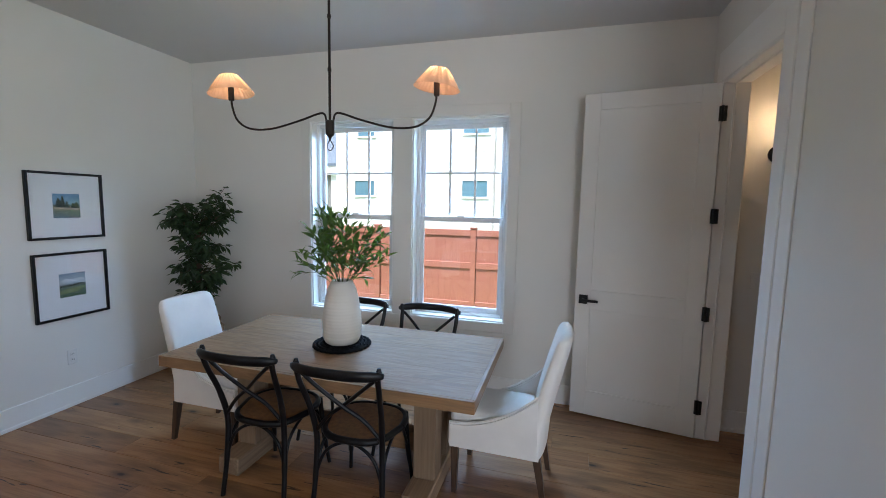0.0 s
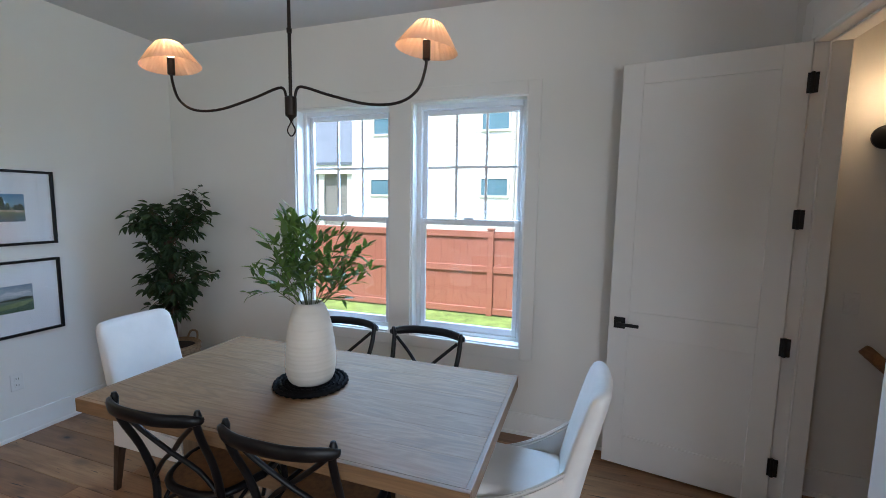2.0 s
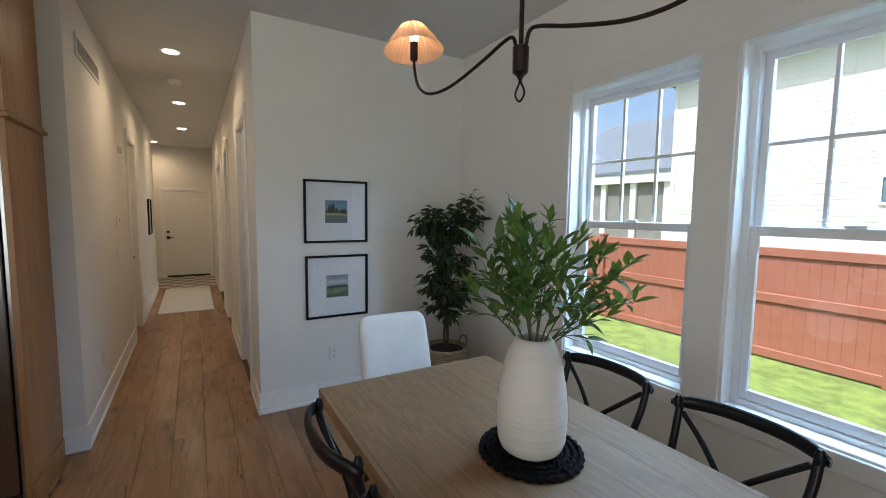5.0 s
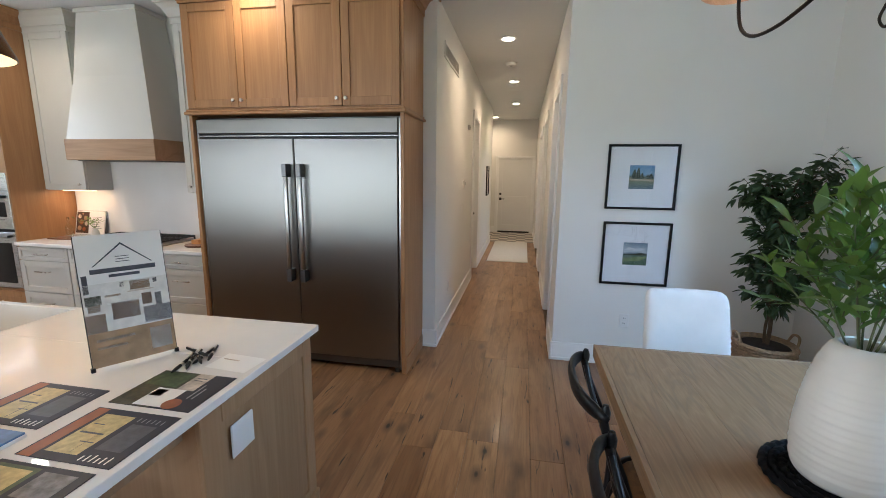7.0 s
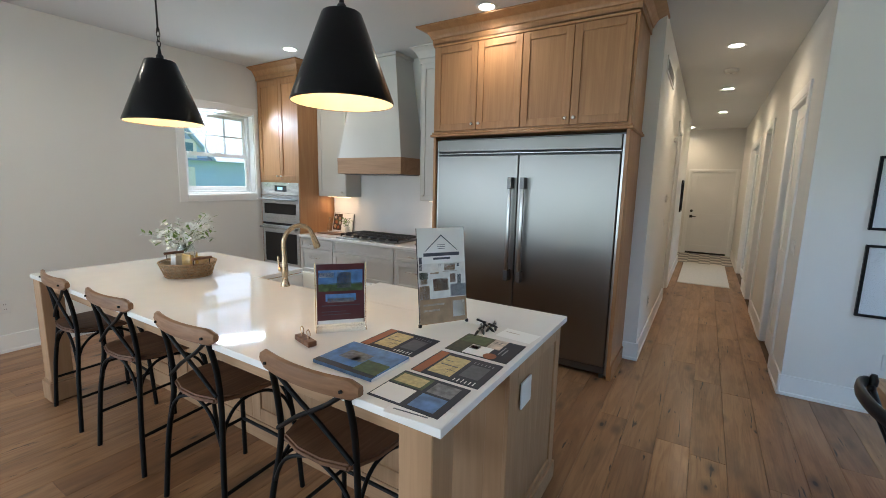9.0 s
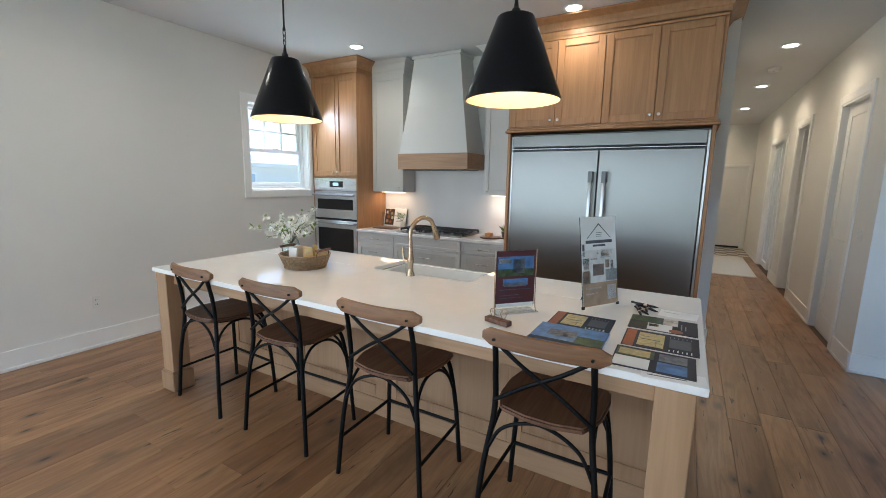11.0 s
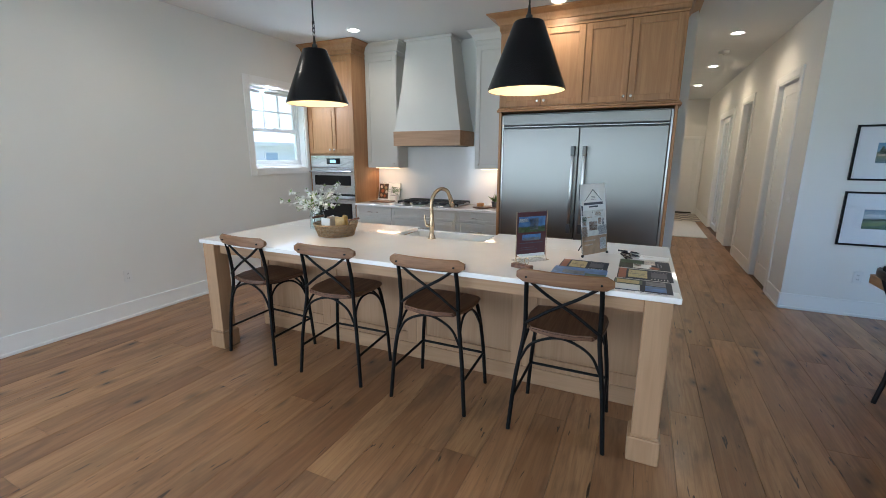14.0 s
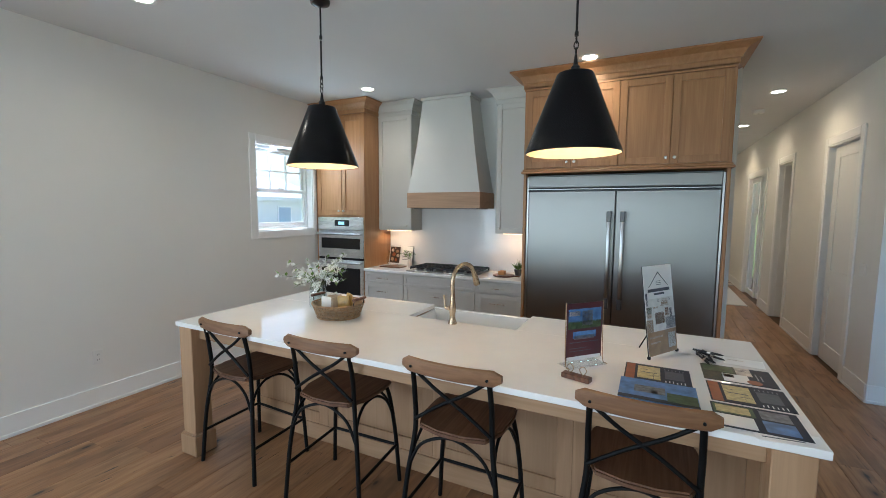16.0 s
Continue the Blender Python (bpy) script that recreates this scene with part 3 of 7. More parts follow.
d5 = panel_door("door_5", (HEND - 0.05, 1.85, 0.015), 270, 0.90, 2.01, 0.92, "cream two-panel door at the end of the hall with black hardware", hinges=(0.25, 1.0, 1.8))
bm = bmesh.new()
lathe(bm, [(0.032, 0), (0.032, 0.014), (0.014, 0.016), (0.012, 0.03)], 16, m=pose(0.837, 0.041, 1.055, -90, 0, 0))
part("deadbolt", bm, BLACKM, d5, "round black deadbolt")
part("door_sweep", boxes(((0.02, 0.036, -0.012), (0.88, 0.048, 0.03))), BLACKM, d5, "black rubber sweep")
part("flush_pull", boxes(((0.045, 0.04, 0.92), (0.08, 0.045, 1.02)), bev=0.002), BLACKM, bpy.data.objects["door_2"], "black flush pull")

# glass sliding door of the hall
gd = thing("door_6", (-8.66, HN + 0.05, 0.01), "white framed sliding glass door off the hall", "glass door", "", "structure")
for k, (x0, y0) in enumerate(((-0.71, 0.0), (-0.02, 0.045))):
    fr = part("door_frame", boxes(((x0, y0, 0), (x0 + 0.07, y0 + 0.04, 2.33)), ((x0 + 0.66, y0, 0), (x0 + 0.73, y0 + 0.04, 2.33)), ((x0 + 0.07, y0, 0), (x0 + 0.66, y0 + 0.04, 0.11)), ((x0 + 0.07, y0, 2.24), (x0 + 0.66, y0 + 0.04, 2.33)), bev=0.003), VINYL, gd)
    pn = part("pane", boxes(((x0 + 0.07, y0 + 0.018, 0.11), (x0 + 0.66, y0 + 0.022, 2.24))), GLASS, fr)
    pn.visible_shadow = False


# ---- skirting ----
def skirting(name, axis, spans, face, out, h=0.165):
    items = []
    for a0, a1 in spans:
        for d, z1 in ((0.014, h), (0.022, 0.028)):
            t0, t1 = sorted((face, face + out * d))
            items.append(((a0, t0, 0), (a1, t1, z1)) if axis == 0 else ((t0, a0, 0), (t1, a1, z1)))
    return solid(name, boxes(*items, bev=0.003), TRIM, "white painted skirting board", "baseboard", "structure")


skirting("baseboard_north", 0, [(WW + 0.022, WE)], WN, -1)
skirting("baseboard_west", 1, [(HN - 0.022, WN)], WW, 1)
skirting("baseboard_east", 1, [(1.72, 2.585), (3.655, WN - 0.022)], WE, -1)
skirting("baseboard_south", 0, [(-3.10, 6.2)], WS, 1)
skirting("baseboard_hall_north", 0, [(-4.10, WW + 0.022), (-6.29, -5.12), (-7.83, -7.19), (HEND, -9.49)], HN, -1)
skirting("baseboard_hall_south", 0, [(-6.29, -3.65), (-10.1, -7.21)], HS, 1)
skirting("baseboard_hall_corner", 1, [(0.76, HS + 0.022)], -3.65, 1)
skirting("baseboard_hall_end", 1, [(0.2, 0.87)], HEND, 1)
skirting("baseboard_stair", 0, [(WE + 0.14, 3.4)], 3.72, -1)


# ---- outside ----
bm = boxes(((-400, -400, -1.2), (400, 400, -0.7)))
solid("ground", bm, GRASS, "mown green lawn in full sun", "lawn", "structure")

fence = thing("fence", (-1.8, 9.5, -0.7), "red-brown vinyl privacy fence along the lawn", "fence")
bm_post = mesh_of("post", boxes(((-0.065, -0.065, 0), (0.065, 0.065, 1.83)), ((-0.08, -0.08, 1.83), (0.08, 0.08, 1.87)), bev=0.008), FENCE)
bm_rail = mesh_of("rail", boxes(((0.065, -0.045, 0), (2.275, 0.045, 0.14)), bev=0.006), FENCE)
bm_panel = mesh_of("board", boxes(((0, -0.012, 0), (0.146, 0.012, 1.62)), bev=0.003), FENCE)
for k in range(-9, 9):
    for name, me, z in (("post", bm_post, 0), ("rail", bm_rail, 0.03), ("rail", bm_rail, 0.93), ("rail", bm_rail, 1.67)):
        o = new(name, me)
        o.parent, o.location = fence, (2.34 * k, 0, z)
    if -6 < k < 5:
        for j in range(15):
            o = new("board", bm_panel)
            o.parent, o.location = fence, (2.34 * k + 0.068 + 0.147 * j, 0, 0.1)
bm = bmesh.new()
for k in list(range(-9, -5)) + list(range(5, 9)):
    bx(bm, (2.34 * k + 0.068, -0.012, 0.1), (2.34 * k + 2.27, 0.012, 1.72))
part("far_boards", bm, FENCE, fence)


def far_window(house, lo, hi, y):
    w = part("window", boxes(((lo[0] - 0.07, y - 0.06, lo[1] - 0.07), (hi[0] + 0.07, y - 0.01, lo[1])), ((lo[0] - 0.07, y - 0.06, hi[1]), (hi[0] + 0.07, y - 0.01, hi[1] + 0.07)),
                             ((lo[0] - 0.07, y - 0.06, lo[1]), (lo[0], y - 0.01, hi[1])), ((hi[0], y - 0.06, lo[1]), (hi[0] + 0.07, y - 0.01, hi[1]))), SIDING, house)
    part("pane", boxes(((lo[0], y - 0.03, lo[1]), (hi[0], y - 0.015, hi[1]))), OUTGLASS, w)


# the neighbours' white house beyond the fence, local to its ground corner
nh = thing("neighbour_house", (-9.55, 17.0, -0.7), "two-storey white sided house with small dark windows in sun", "house")
bm = bmesh.new()
for j in range(46):
    z = 0.155 * j
    prism(bm, [(0.0, z), (-0.012, z), (-0.002, z + 0.155), (0.0, z + 0.155)], 0, 7.2, 0)
part("siding_boards", bm, SIDING, nh)
part("wall", boxes(((0, 0, 0), (7.2, 9, 7.1))), SIDING, nh)
part("corner_trim", boxes(((-0.02, -0.03, 0), (0.13, 0.02, 7.1))), SIDING, nh)
part("corner_trim", boxes(((7.07, -0.03, 0), (7.22, 0.02, 7.1))), SIDING, nh)
part("downpipe", boxes(((6.9, -0.1, 0), (6.98, -0.03, 7.0))), GRILLE, nh)
bm = bmesh.new()
prism(bm, [(-0.5, 7.1), (4.5, 9.6), (9.5, 7.1)], -0.4, 7.6, 0)
part("roof", bm, SHINGLE, nh)
for lo, hi in (((5.68, 2.7), (6.7, 3.34)), ((5.68, 5.2), (6.7, 6.3)), ((0.9, 2.7), (1.8, 3.32)), ((1.05, 5.2), (1.8, 5.8))):
    far_window(nh, lo, hi, 0)
# painted brick bay beyond the downpipe
part("brick_bay", boxes(((7.25, -0.25, 0), (11.2, 8.5, 7.1))), SIDING, nh, "white painted brick bay")
rb = random.Random(3)
BRICKW = paint("white_painted_brick", (0.64, 0.62, 0.58), 0.85, 0.12, 6.0, 60, 0.2)
bm = bmesh.new()
for j in range(58):
    for i in range(12):
        x = 7.26 + 0.325 * i + (0.16 if j % 2 else 0)
        x1 = min(11.2, x + 0.30)
        if x1 - x > 0.05:
            bx(bm, (x, -0.25 - rb.uniform(0.012, 0.05), 0.12 * j + 0.02), (x1, -0.249, 0.12 * j + 0.115))
tagged(part("brick", bm, BRICKW, nh), kind="stuff")
# lower wing with a screened porch
wing = thing("porch_wing", (-16.5, 18.0, -0.7), "low white wing with a grey shingled roof and shaded porch", "house")
part("wall", boxes(((0, 0.8, 0), (6.9, 9.2, 3.9))), SIDING, wing)
bm = bmesh.new()
prism(bm, [(-0.6, 4.0), (-0.6, 4.12), (4.6, 7.3), (9.8, 4.12), (9.8, 4.0)], -0.4, 6.94, 0)
part("roof", bm, SHINGLE, wing)
part("fascia", boxes(((-0.4, -0.56, 3.62), (6.94, -0.3, 4.02))), SIDING, wing)
for k in range(5):
    part("porch_post", boxes(((0.3 + 1.5 * k, -0.42, 0), (0.56 + 1.5 * k, -0.16, 3.62))), SIDING, wing)
for k in range(4):
    part("porch_screen", boxes(((0.56 + 1.5 * k, -0.3, 1.3), (1.8 + 1.5 * k, -0.26, 3.62))), SCREEN, wing)
    part("porch_panel", boxes(((0.56 + 1.5 * k, -0.32, 0), (1.8 + 1.5 * k, -0.24, 1.3))), SIDING, wing)

# houses seen through the kitchen window
bh = thing("blue_house", (-8.3, -16.0, -0.7), "blue-grey sided house with a gabled dormer and white window", "house")
part("wall", boxes(((-2.6, -7, 0), (3.2, 0, 3.1))), SIDEBLUE, bh)
bm = bmesh.new()
prism(bm, [(-7.3, 3.0), (-3.5, 4.6), (0.3, 3.0)], -2.9, 3.5, 0)
part("roof", bm, SLATE, bh)
bm = bmesh.new()
prism(bm, [(-0.95, 3.1), (0.0, 4.15), (0.95, 3.1)], -3.0, 0.12, 1)
part("gable", bm, SIDEBLUE, bh)
bm = bmesh.new()
prism(bm, [(-1.15, 3.02), (0.0, 4.3), (1.15, 3.02), (1.0, 3.02), (0.0, 4.13), (-1.0, 3.02)], -3.0, 0.3, 1)
part("gable_roof", bm, SLATE, bh)
for lo, hi, yf in (((-0.25, 1.85), (0.45, 2.6), 0.0), ((-0.3, 3.2), (0.3, 3.65), 0.12)):
    w = part("window", boxes(((lo[0] - 0.14, yf, lo[1] - 0.14), (hi[0] + 0.14, yf + 0.06, hi[1] + 0.14))), SIDING, bh)
    part("pane", boxes(((lo[0], yf + 0.06, lo[1]), (hi[0], yf + 0.08, hi[1]))), SIDING if yf == 0 else OUTGLASS, w)
SKYPANE = paint("sky_lit_pane", (0.42, 0.50, 0.60), 0.1, 0.05, 1.0, 20, 0.0)
# added strip, mostly below the sill's view, throws neutral sunlight on the north wall
tagged(solid("pavement", boxes(((-26, -23.2, -0.69), (-6, -15.6, -0.64))), paint("bounce_concrete", (0.55, 0.54, 0.52), 0.9, 0.08, 3.0, 60, 0.2), "added pale concrete strip bouncing sun onto the white house", "pavement"), kind="structure")
PALEROOF = paint("pale_sunlit_roofing", (0.66, 0.68, 0.70), 0.9, 0.05, 9.0, 60, 0.2)
wh = thing("white_house", (-16.0, -24.0, -0.7), "white sided house with a pale low roof beyond the lawn", "house")
part("wall", boxes(((-9, -10, 0), (9, 0, 3.1))), SIDING, wh)
for k in range(14):
    part("siding_board", boxes(((-9.02, -0.01, 0.2 * k + 0.1), (9.02, 0.025, 0.2 * k + 0.29))), SIDING, wh)
part("fascia", boxes(((-9.5, 0.3, 2.95), (9.5, 0.5, 3.2))), SIDING, wh)
bm = bmesh.new()
prism(bm, [(-10.5, 3.1), (-5, 5.0), (0.5, 3.1)], -9.5, 9.5, 0)
part("roof", bm, PALEROOF, wh)
for x in (-6.0, -1.0, 3.6):
    w = part("window", boxes(((x, 0.025, 1.0), (x + 1.3, 0.07, 2.6))), TRIM, wh)
    part("pane", boxes(((x + 0.12, 0.07, 1.12), (x + 1.18, 0.085, 2.48))), SKYPANE, w)


# ---- ceiling lamps ----
def downlight(x, y):
    d = thing("downlight", (x, y, TOP), "small round recessed ceiling downlight, lit warm white", "downlight", "recessed downlights")
    bm = bmesh.new()
    lathe(bm, [(0.062, -0.002), (0.086, -0.006), (0.09, 0.0)], 28)
    part("trim_ring", bm, PLASTIC, d, smooth=40)
    bm = bmesh.new()
    lathe(bm, [(0.064, -0.004), (0.064, -0.001)], 28)
    part("lens", bm, CANGLOW, d, "glowing lens")
    return d


CANS = ((-2.83, -0.39), (-2.81, -2.82), (-0.45, -2.9), (-4.88, 1.41), (-7.06, 1.42), (-9.23, 1.41), (-11.33, 0.84))
for x, y in CANS:
    downlight(x, y)
    spot_light("downlight_lamp", (x, y, TOP - 0.03), 19 if x < -4 else 13, (1, 0.70, 0.41) if x < -4 else (1, 0.80, 0.57))
sd = thing("smoke_detector", (-5.9, 1.41, TOP), "round white smoke detector on the hall ceiling", "smoke detector")
bm = bmesh.new()
lathe(bm, [(0.03, -0.042), (0.06, -0.04), (0.072, -0.02), (0.075, 0.0)], 24)
part("cover", bm, PLASTIC, sd, smooth=40)
bm = bmesh.new()
lathe(bm, [(0.012, -0.045), (0.012, -0.041)], 12)
part("test_button", bm, GRILLE, sd)


def pendant(x, y):
    p = thing("pendant_lamp", (x, y, 1.955), "black cone pendant lamp with a gilt inside hanging over the island", "pendant lamp", "pendants over the island")
    bm = bmesh.new()
    lathe(bm, [(0.236, 0.008), (0.239, 0.011), (0.239, 0.019), (0.092, 0.400), (0.088, 0.405), (0.02, 0.407)], 56, caps=False)
    part("shade", bm, SHADEB, p, "black enamel cone", smooth=30)
    bm = bmesh.new()
    lathe(bm, [(0.235, 0.010), (0.089, 0.398), (0.02, 0.40)], 56, caps=False)
    part("lining", bm, SHADEIN, p, "gilt inner face", smooth=30)
    bm = bmesh.new()
    lathe(bm, [(0.021, 0.395), (0.021, 0.44), (0.012, 0.45), (0.006, 0.5)], 16)
    part("cap", bm, BLACKM, p)
    bm = bmesh.new()
    for z in (0.515, 0.545, 0.575):
        turn = 90 if z == 0.545 else 0
        tube(bm, [(pose(0, 0, z, 0, 0, turn) @ Vector((0.011 * math.cos(a), 0, 0.02 * math.sin(a)))) for a in [2 * math.pi * i / 10 for i in range(11)]], 0.003, 6)
    part("chain", bm, BLACKM, p)
    for z0, z1 in ((0.59, 0.84), (0.85, 1.07)):
        bm = bmesh.new()
        tube(bm, [(0, 0, z0), (0, 0, z1)], 0.006, 8)
        lathe(bm, [(0.01, z0), (0.01, z0 + 0.02)], 10)
        part("rod", bm, BLACKM, p)
    bm = bmesh.new()
    lathe(bm, [(0.006, 1.055), (0.02, 1.06), (0.062, 1.075), (0.065, 1.094)], 24)
    part("canopy", bm, BLACKM, p, smooth=40)
    bm = bmesh.new()
    lathe(bm, [(0.0, 0.235), (0.02, 0.24), (0.032, 0.265), (0.03, 0.29), (0.016, 0.33), (0.014, 0.398)], 16)
    part("bulb", bm, BULB, p, "glowing bulb", smooth=60)
    point_light("pendant_glow", (x, y, 2.155), 3.2, (1, 0.70, 0.40), 0.04)


pendant(-0.99, -0.20)
pendant(-0.99, -1.862)

# ---- dining chandelier ----
HX, HY, HZ = -1.243, 2.49, 2.115
HTURN = radians(6.5)
ch = thing("chandelier", (HX, HY, HZ), "dark bronze two-arm chandelier with pleated peach shades", "chandelier", rz=6.5)
bm = bmesh.new()
lathe(bm, [(0.004, -0.075), (0.01, -0.06), (0.026, -0.045), (0.027, 0.035), (0.02, 0.04)], 18)
part("hub", bm, BRONZE, ch, smooth=35)
bm = bmesh.new()
tube(bm, curve([(0, 0, -0.07), (0.020, 0, -0.112), (0.0, 0, -0.138), (-0.020, 0, -0.112), (0, 0, -0.072)], 8), 0.0035, 6)
part("ring", bm, BRONZE, ch, smooth=60)
for z0, z1 in ((0.035, 0.34), (0.34, 0.64), (0.64, 0.905)):
    bm = bmesh.new()
    tube(bm, [(0, 0, z0), (0, 0, z1)], 0.008, 10)
    lathe(bm, [(0.0115, z1 - 0.02), (0.0115, z1)], 10)
    part("stem", bm, BRONZE, ch)
bm = bmesh.new()
lathe(bm, [(0.01, 0.9), (0.03, 0.905), (0.07, 0.92), (0.072, 0.935)], 24)
part("canopy", bm, BRONZE, ch, smooth=40)
for s in (-1, 1):
    arm = bmesh.new()
    tube(arm, curve([(0.02 * s, 0, 0.03), (0.035 * s, 0, 0.075), (0.075 * s, 0, 0.078), (0.20 * s, 0, 0.038), (0.38 * s, 0, -0.006), (0.52 * s, 0, -0.004), (0.605 * s, 0, 0.045), (0.64 * s, 0, 0.13), (0.645 * s, 0, 0.20)], 8), 0.0065, 8)
    a = part("arm", arm, BRONZE, ch, smooth=60)
    bm = bmesh.new()
    lathe(bm, [(0.012, 0.165), (0.017, 0.17), (0.017, 0.245), (0.01, 0.247)], 14, (0.645 * s, 0, 0))
    part("candle_sleeve", bm, BRONZE, a, smooth=40)
    bm = bmesh.new()
    lathe(bm, [(0.010, 0.247), (0.018, 0.26), (0.022, 0.275), (0.016, 0.292), (0.002, 0.31)], 14, (0.645 * s, 0, 0))
    part("bulb", bm, BULB, a, "glowing bulb", smooth=60)
    bm = bmesh.new()
    n = 60
    tilt = pose(0.645 * s, 0, 0.207, 0, 7 * s, 0)
    rings = []
    for r, z in ((0.133, 0.0), (0.094, 0.058), (0.054, 0.108)):
        rings.append([bm.verts.new(tilt @ Vector(((r + (0.0015 if k % 2 else -0.0015)) * math.cos(2 * math.pi * k / n), (r + (0.0015 if k % 2 else -0.0015)) * math.sin(2 * math.pi * k / n), z))) for k in range(n)])
    for p0, p1 in zip(rings, rings[1:]):
        for k in range(n):
            bm.faces.new((p0[k], p0[(k + 1) % n], p1[(k + 1) % n], p1[k]))
    part("shade", bm, SHADEP, a, "pleated peach cloth shade")
    point_light("chandelier_glow", (HX + 0.645 * s * math.cos(HTURN), HY + 0.645 * s * math.sin(HTURN), HZ + 0.305), 1.1, (1, 0.62, 0.34), 0.02)


# ---- kitchen ----
def shaker(parent, x, y0, y1, z0, z1, material, frame_w=0.062, name="door", label="", knob=None, pull=None, facing=1, flat=False):
    """A shaker front in the plane x, looking along +x (facing 1) or -x, with its recessed panel; world axes less the parent's place."""
    o = parent.matrix_basis.translation
    f = frame_w
    t = 0.02 * facing

    def lohi(xa, xb, a, b, c, d):
        return (min(xa, xb) - o.x, a - o.y, c - o.z), (max(xa, xb) - o.x, b - o.y, d - o.z)
    items = [lohi(x, x + t, y0, y0 + f, z0, z1), lohi(x, x + t, y1 - f, y1, z0, z1), lohi(x, x + t, y0 + f, y1 - f, z0, z0 + f), lohi(x, x + t, y0 + f, y1 - f, z1 - f, z1)]
    d = part(name, boxes(*items, bev=0.0025), material, parent, label)
    part("panel", boxes(lohi(x, x + t * 0.45, y0 + f - 0.003, y1 - f + 0.003, z0 + f - 0.003, z1 - f + 0.003)), material, d)
    if knob:
        bm = bmesh.new()
        lathe(bm, [(0.006, 0.0), (0.006, 0.014), (0.013, 0.018), (0.015, 0.024), (0.011, 0.03), (0.0, 0.031)], 14, m=pose(x + t - o.x, knob[0] - o.y, knob[1] - o.z, 0, 90 * facing, 0))
        part("knob", bm, NICKEL, d, "satin nickel knob", smooth=40)
    if pull:
        yc, zc, w = pull
        bm = bmesh.new()
        xx = x + t - o.x
        tube(bm, [(xx + 0.028 * facing, yc - w / 2 - o.y, zc - o.z), (xx + 0.028 * facing, yc + w / 2 - o.y, zc - o.z)], 0.006, 10)
        for s in (-1, 1):
            tube(bm, [(xx, yc + s * (w / 2 - 0.02) - o.y, zc - o.z), (xx + 0.028 * facing, yc + s * (w / 2 - 0.02) - o.y, zc - o.z)], 0.005, 8)
        part("pull", bm, NICKEL, d, "satin nickel bar pull", smooth=40)
    return d


def crown(parent, x_front, y0, y1, z0, z1, x_back, material, out=0.10, ends=(True, True)):
    """Cove moulding that leans out from the cabinet head to the ceiling."""
    o = parent.matrix_basis.translation
    bm = bmesh.new()
    prof = [(0.0, 0.0), (0.012, 0.0), (0.012, 0.05), (0.022, 0.055), (0.03, 0.075), (0.055, (z1 - z0) * 0.72), (out - 0.012, (z1 - z0) * 0.9), (out, (z1 - z0) * 0.92), (out, z1 - z0)]
    rows = []
    for d, z in prof:
        e0, e1 = (d if ends[0] else 0), (d if ends[1] else 0)
        rows.append([bm.verts.new((p[0] - o.x, p[1] - o.y, z0 + z - o.z)) for p in ((x_back, y0 - e0), (x_front + d, y0 - e0), (x_front + d, y1 + e1), (x_back, y1 + e1))])
    for a, b in zip(rows, rows[1:]):
        for k in range(4):
            bm.faces.new((a[k], a[(k + 1) % 4], b[(k + 1) % 4], b[k]))
    bm.faces.new(rows[0][::-1])
    bm.faces.new(rows[-1])
    return part("crown_moulding", bm, material, parent)


def local_boxes(parent, *items, bev=0.0):
    o = parent.matrix_basis.translation
    return boxes(*[((lo[0] - o.x, lo[1] - o.y, lo[2] - o.z), (hi[0] - o.x, hi[1] - o.y, hi[2] - o.z)) for lo, hi in items], bev=bev)


# refrigerator
FX, F0, F1 = -3.07, -1.0, 0.733
fr = thing("refrigerator", (-3.4, -0.13, 0), "wide stainless steel twin-door refrigerator built into oak panels", "refrigerator")
part("body", local_boxes(fr, ((KW + 0.02, F0 + 0.01, 0.1), (FX - 0.055, F1 - 0.01, 2.03))), STEELD, fr)
part("side_trim", local_boxes(fr, ((FX - 0.06, F0, 0.02), (FX - 0.005, F0 + 0.022, 2.015)), bev=0.003), STEELV, fr)
part("side_trim", local_boxes(fr, ((FX - 0.06, F1 - 0.022, 0.02), (FX - 0.005, F1, 2.015)), bev=0.003), STEELV, fr)
for a, b, hy in ((F0 + 0.026, -0.139, -0.186), (-0.133, F1 - 0.026, -0.066)):
    d = part("door", local_boxes(fr, ((FX - 0.05, a, 0.10), (FX + 0.012, b, 1.868)), bev=0.006), STEEL, fr, "brushed stainless door")
    bm = bmesh.new()
    o = fr.matrix_basis.translation
    bx(bm, (FX + 0.052 - o.x, hy - 0.016 - o.y, 0.74 - o.z), (FX + 0.082 - o.x, hy + 0.016 - o.y, 1.67 - o.z), 0.008, 2)
    part("handle", bm, STEELV, d, "long bar handle", smooth=30)
    for zc in (0.785, 1.62):
        bm = bmesh.new()
        bx(bm, (FX + 0.012 - o.x, hy - 0.02 - o.y, zc - 0.05 - o.z), (FX + 0.086 - o.x, hy + 0.02 - o.y, zc + 0.05 - o.z), 0.004)
        part("handle_mount", bm, STEELD, d)
gr = part("top_grille", local_boxes(fr, ((FX - 0.05, F0 + 0.024, 1.905), (FX + 0.012, F1 - 0.024, 2.015)), bev=0.004), STEEL, fr, "stainless grille panel")
part("grille_slot", local_boxes(fr, ((FX - 0.05, F0 + 0.026, 1.876), (FX - 0.02, F1 - 0.026, 1.902))), BLACKM, gr)
part("grille_slat", local_boxes(fr, ((FX - 0.03, F0 + 0.026, 1.884), (FX + 0.004, F1 - 0.026, 1.89))), STEELV, gr)
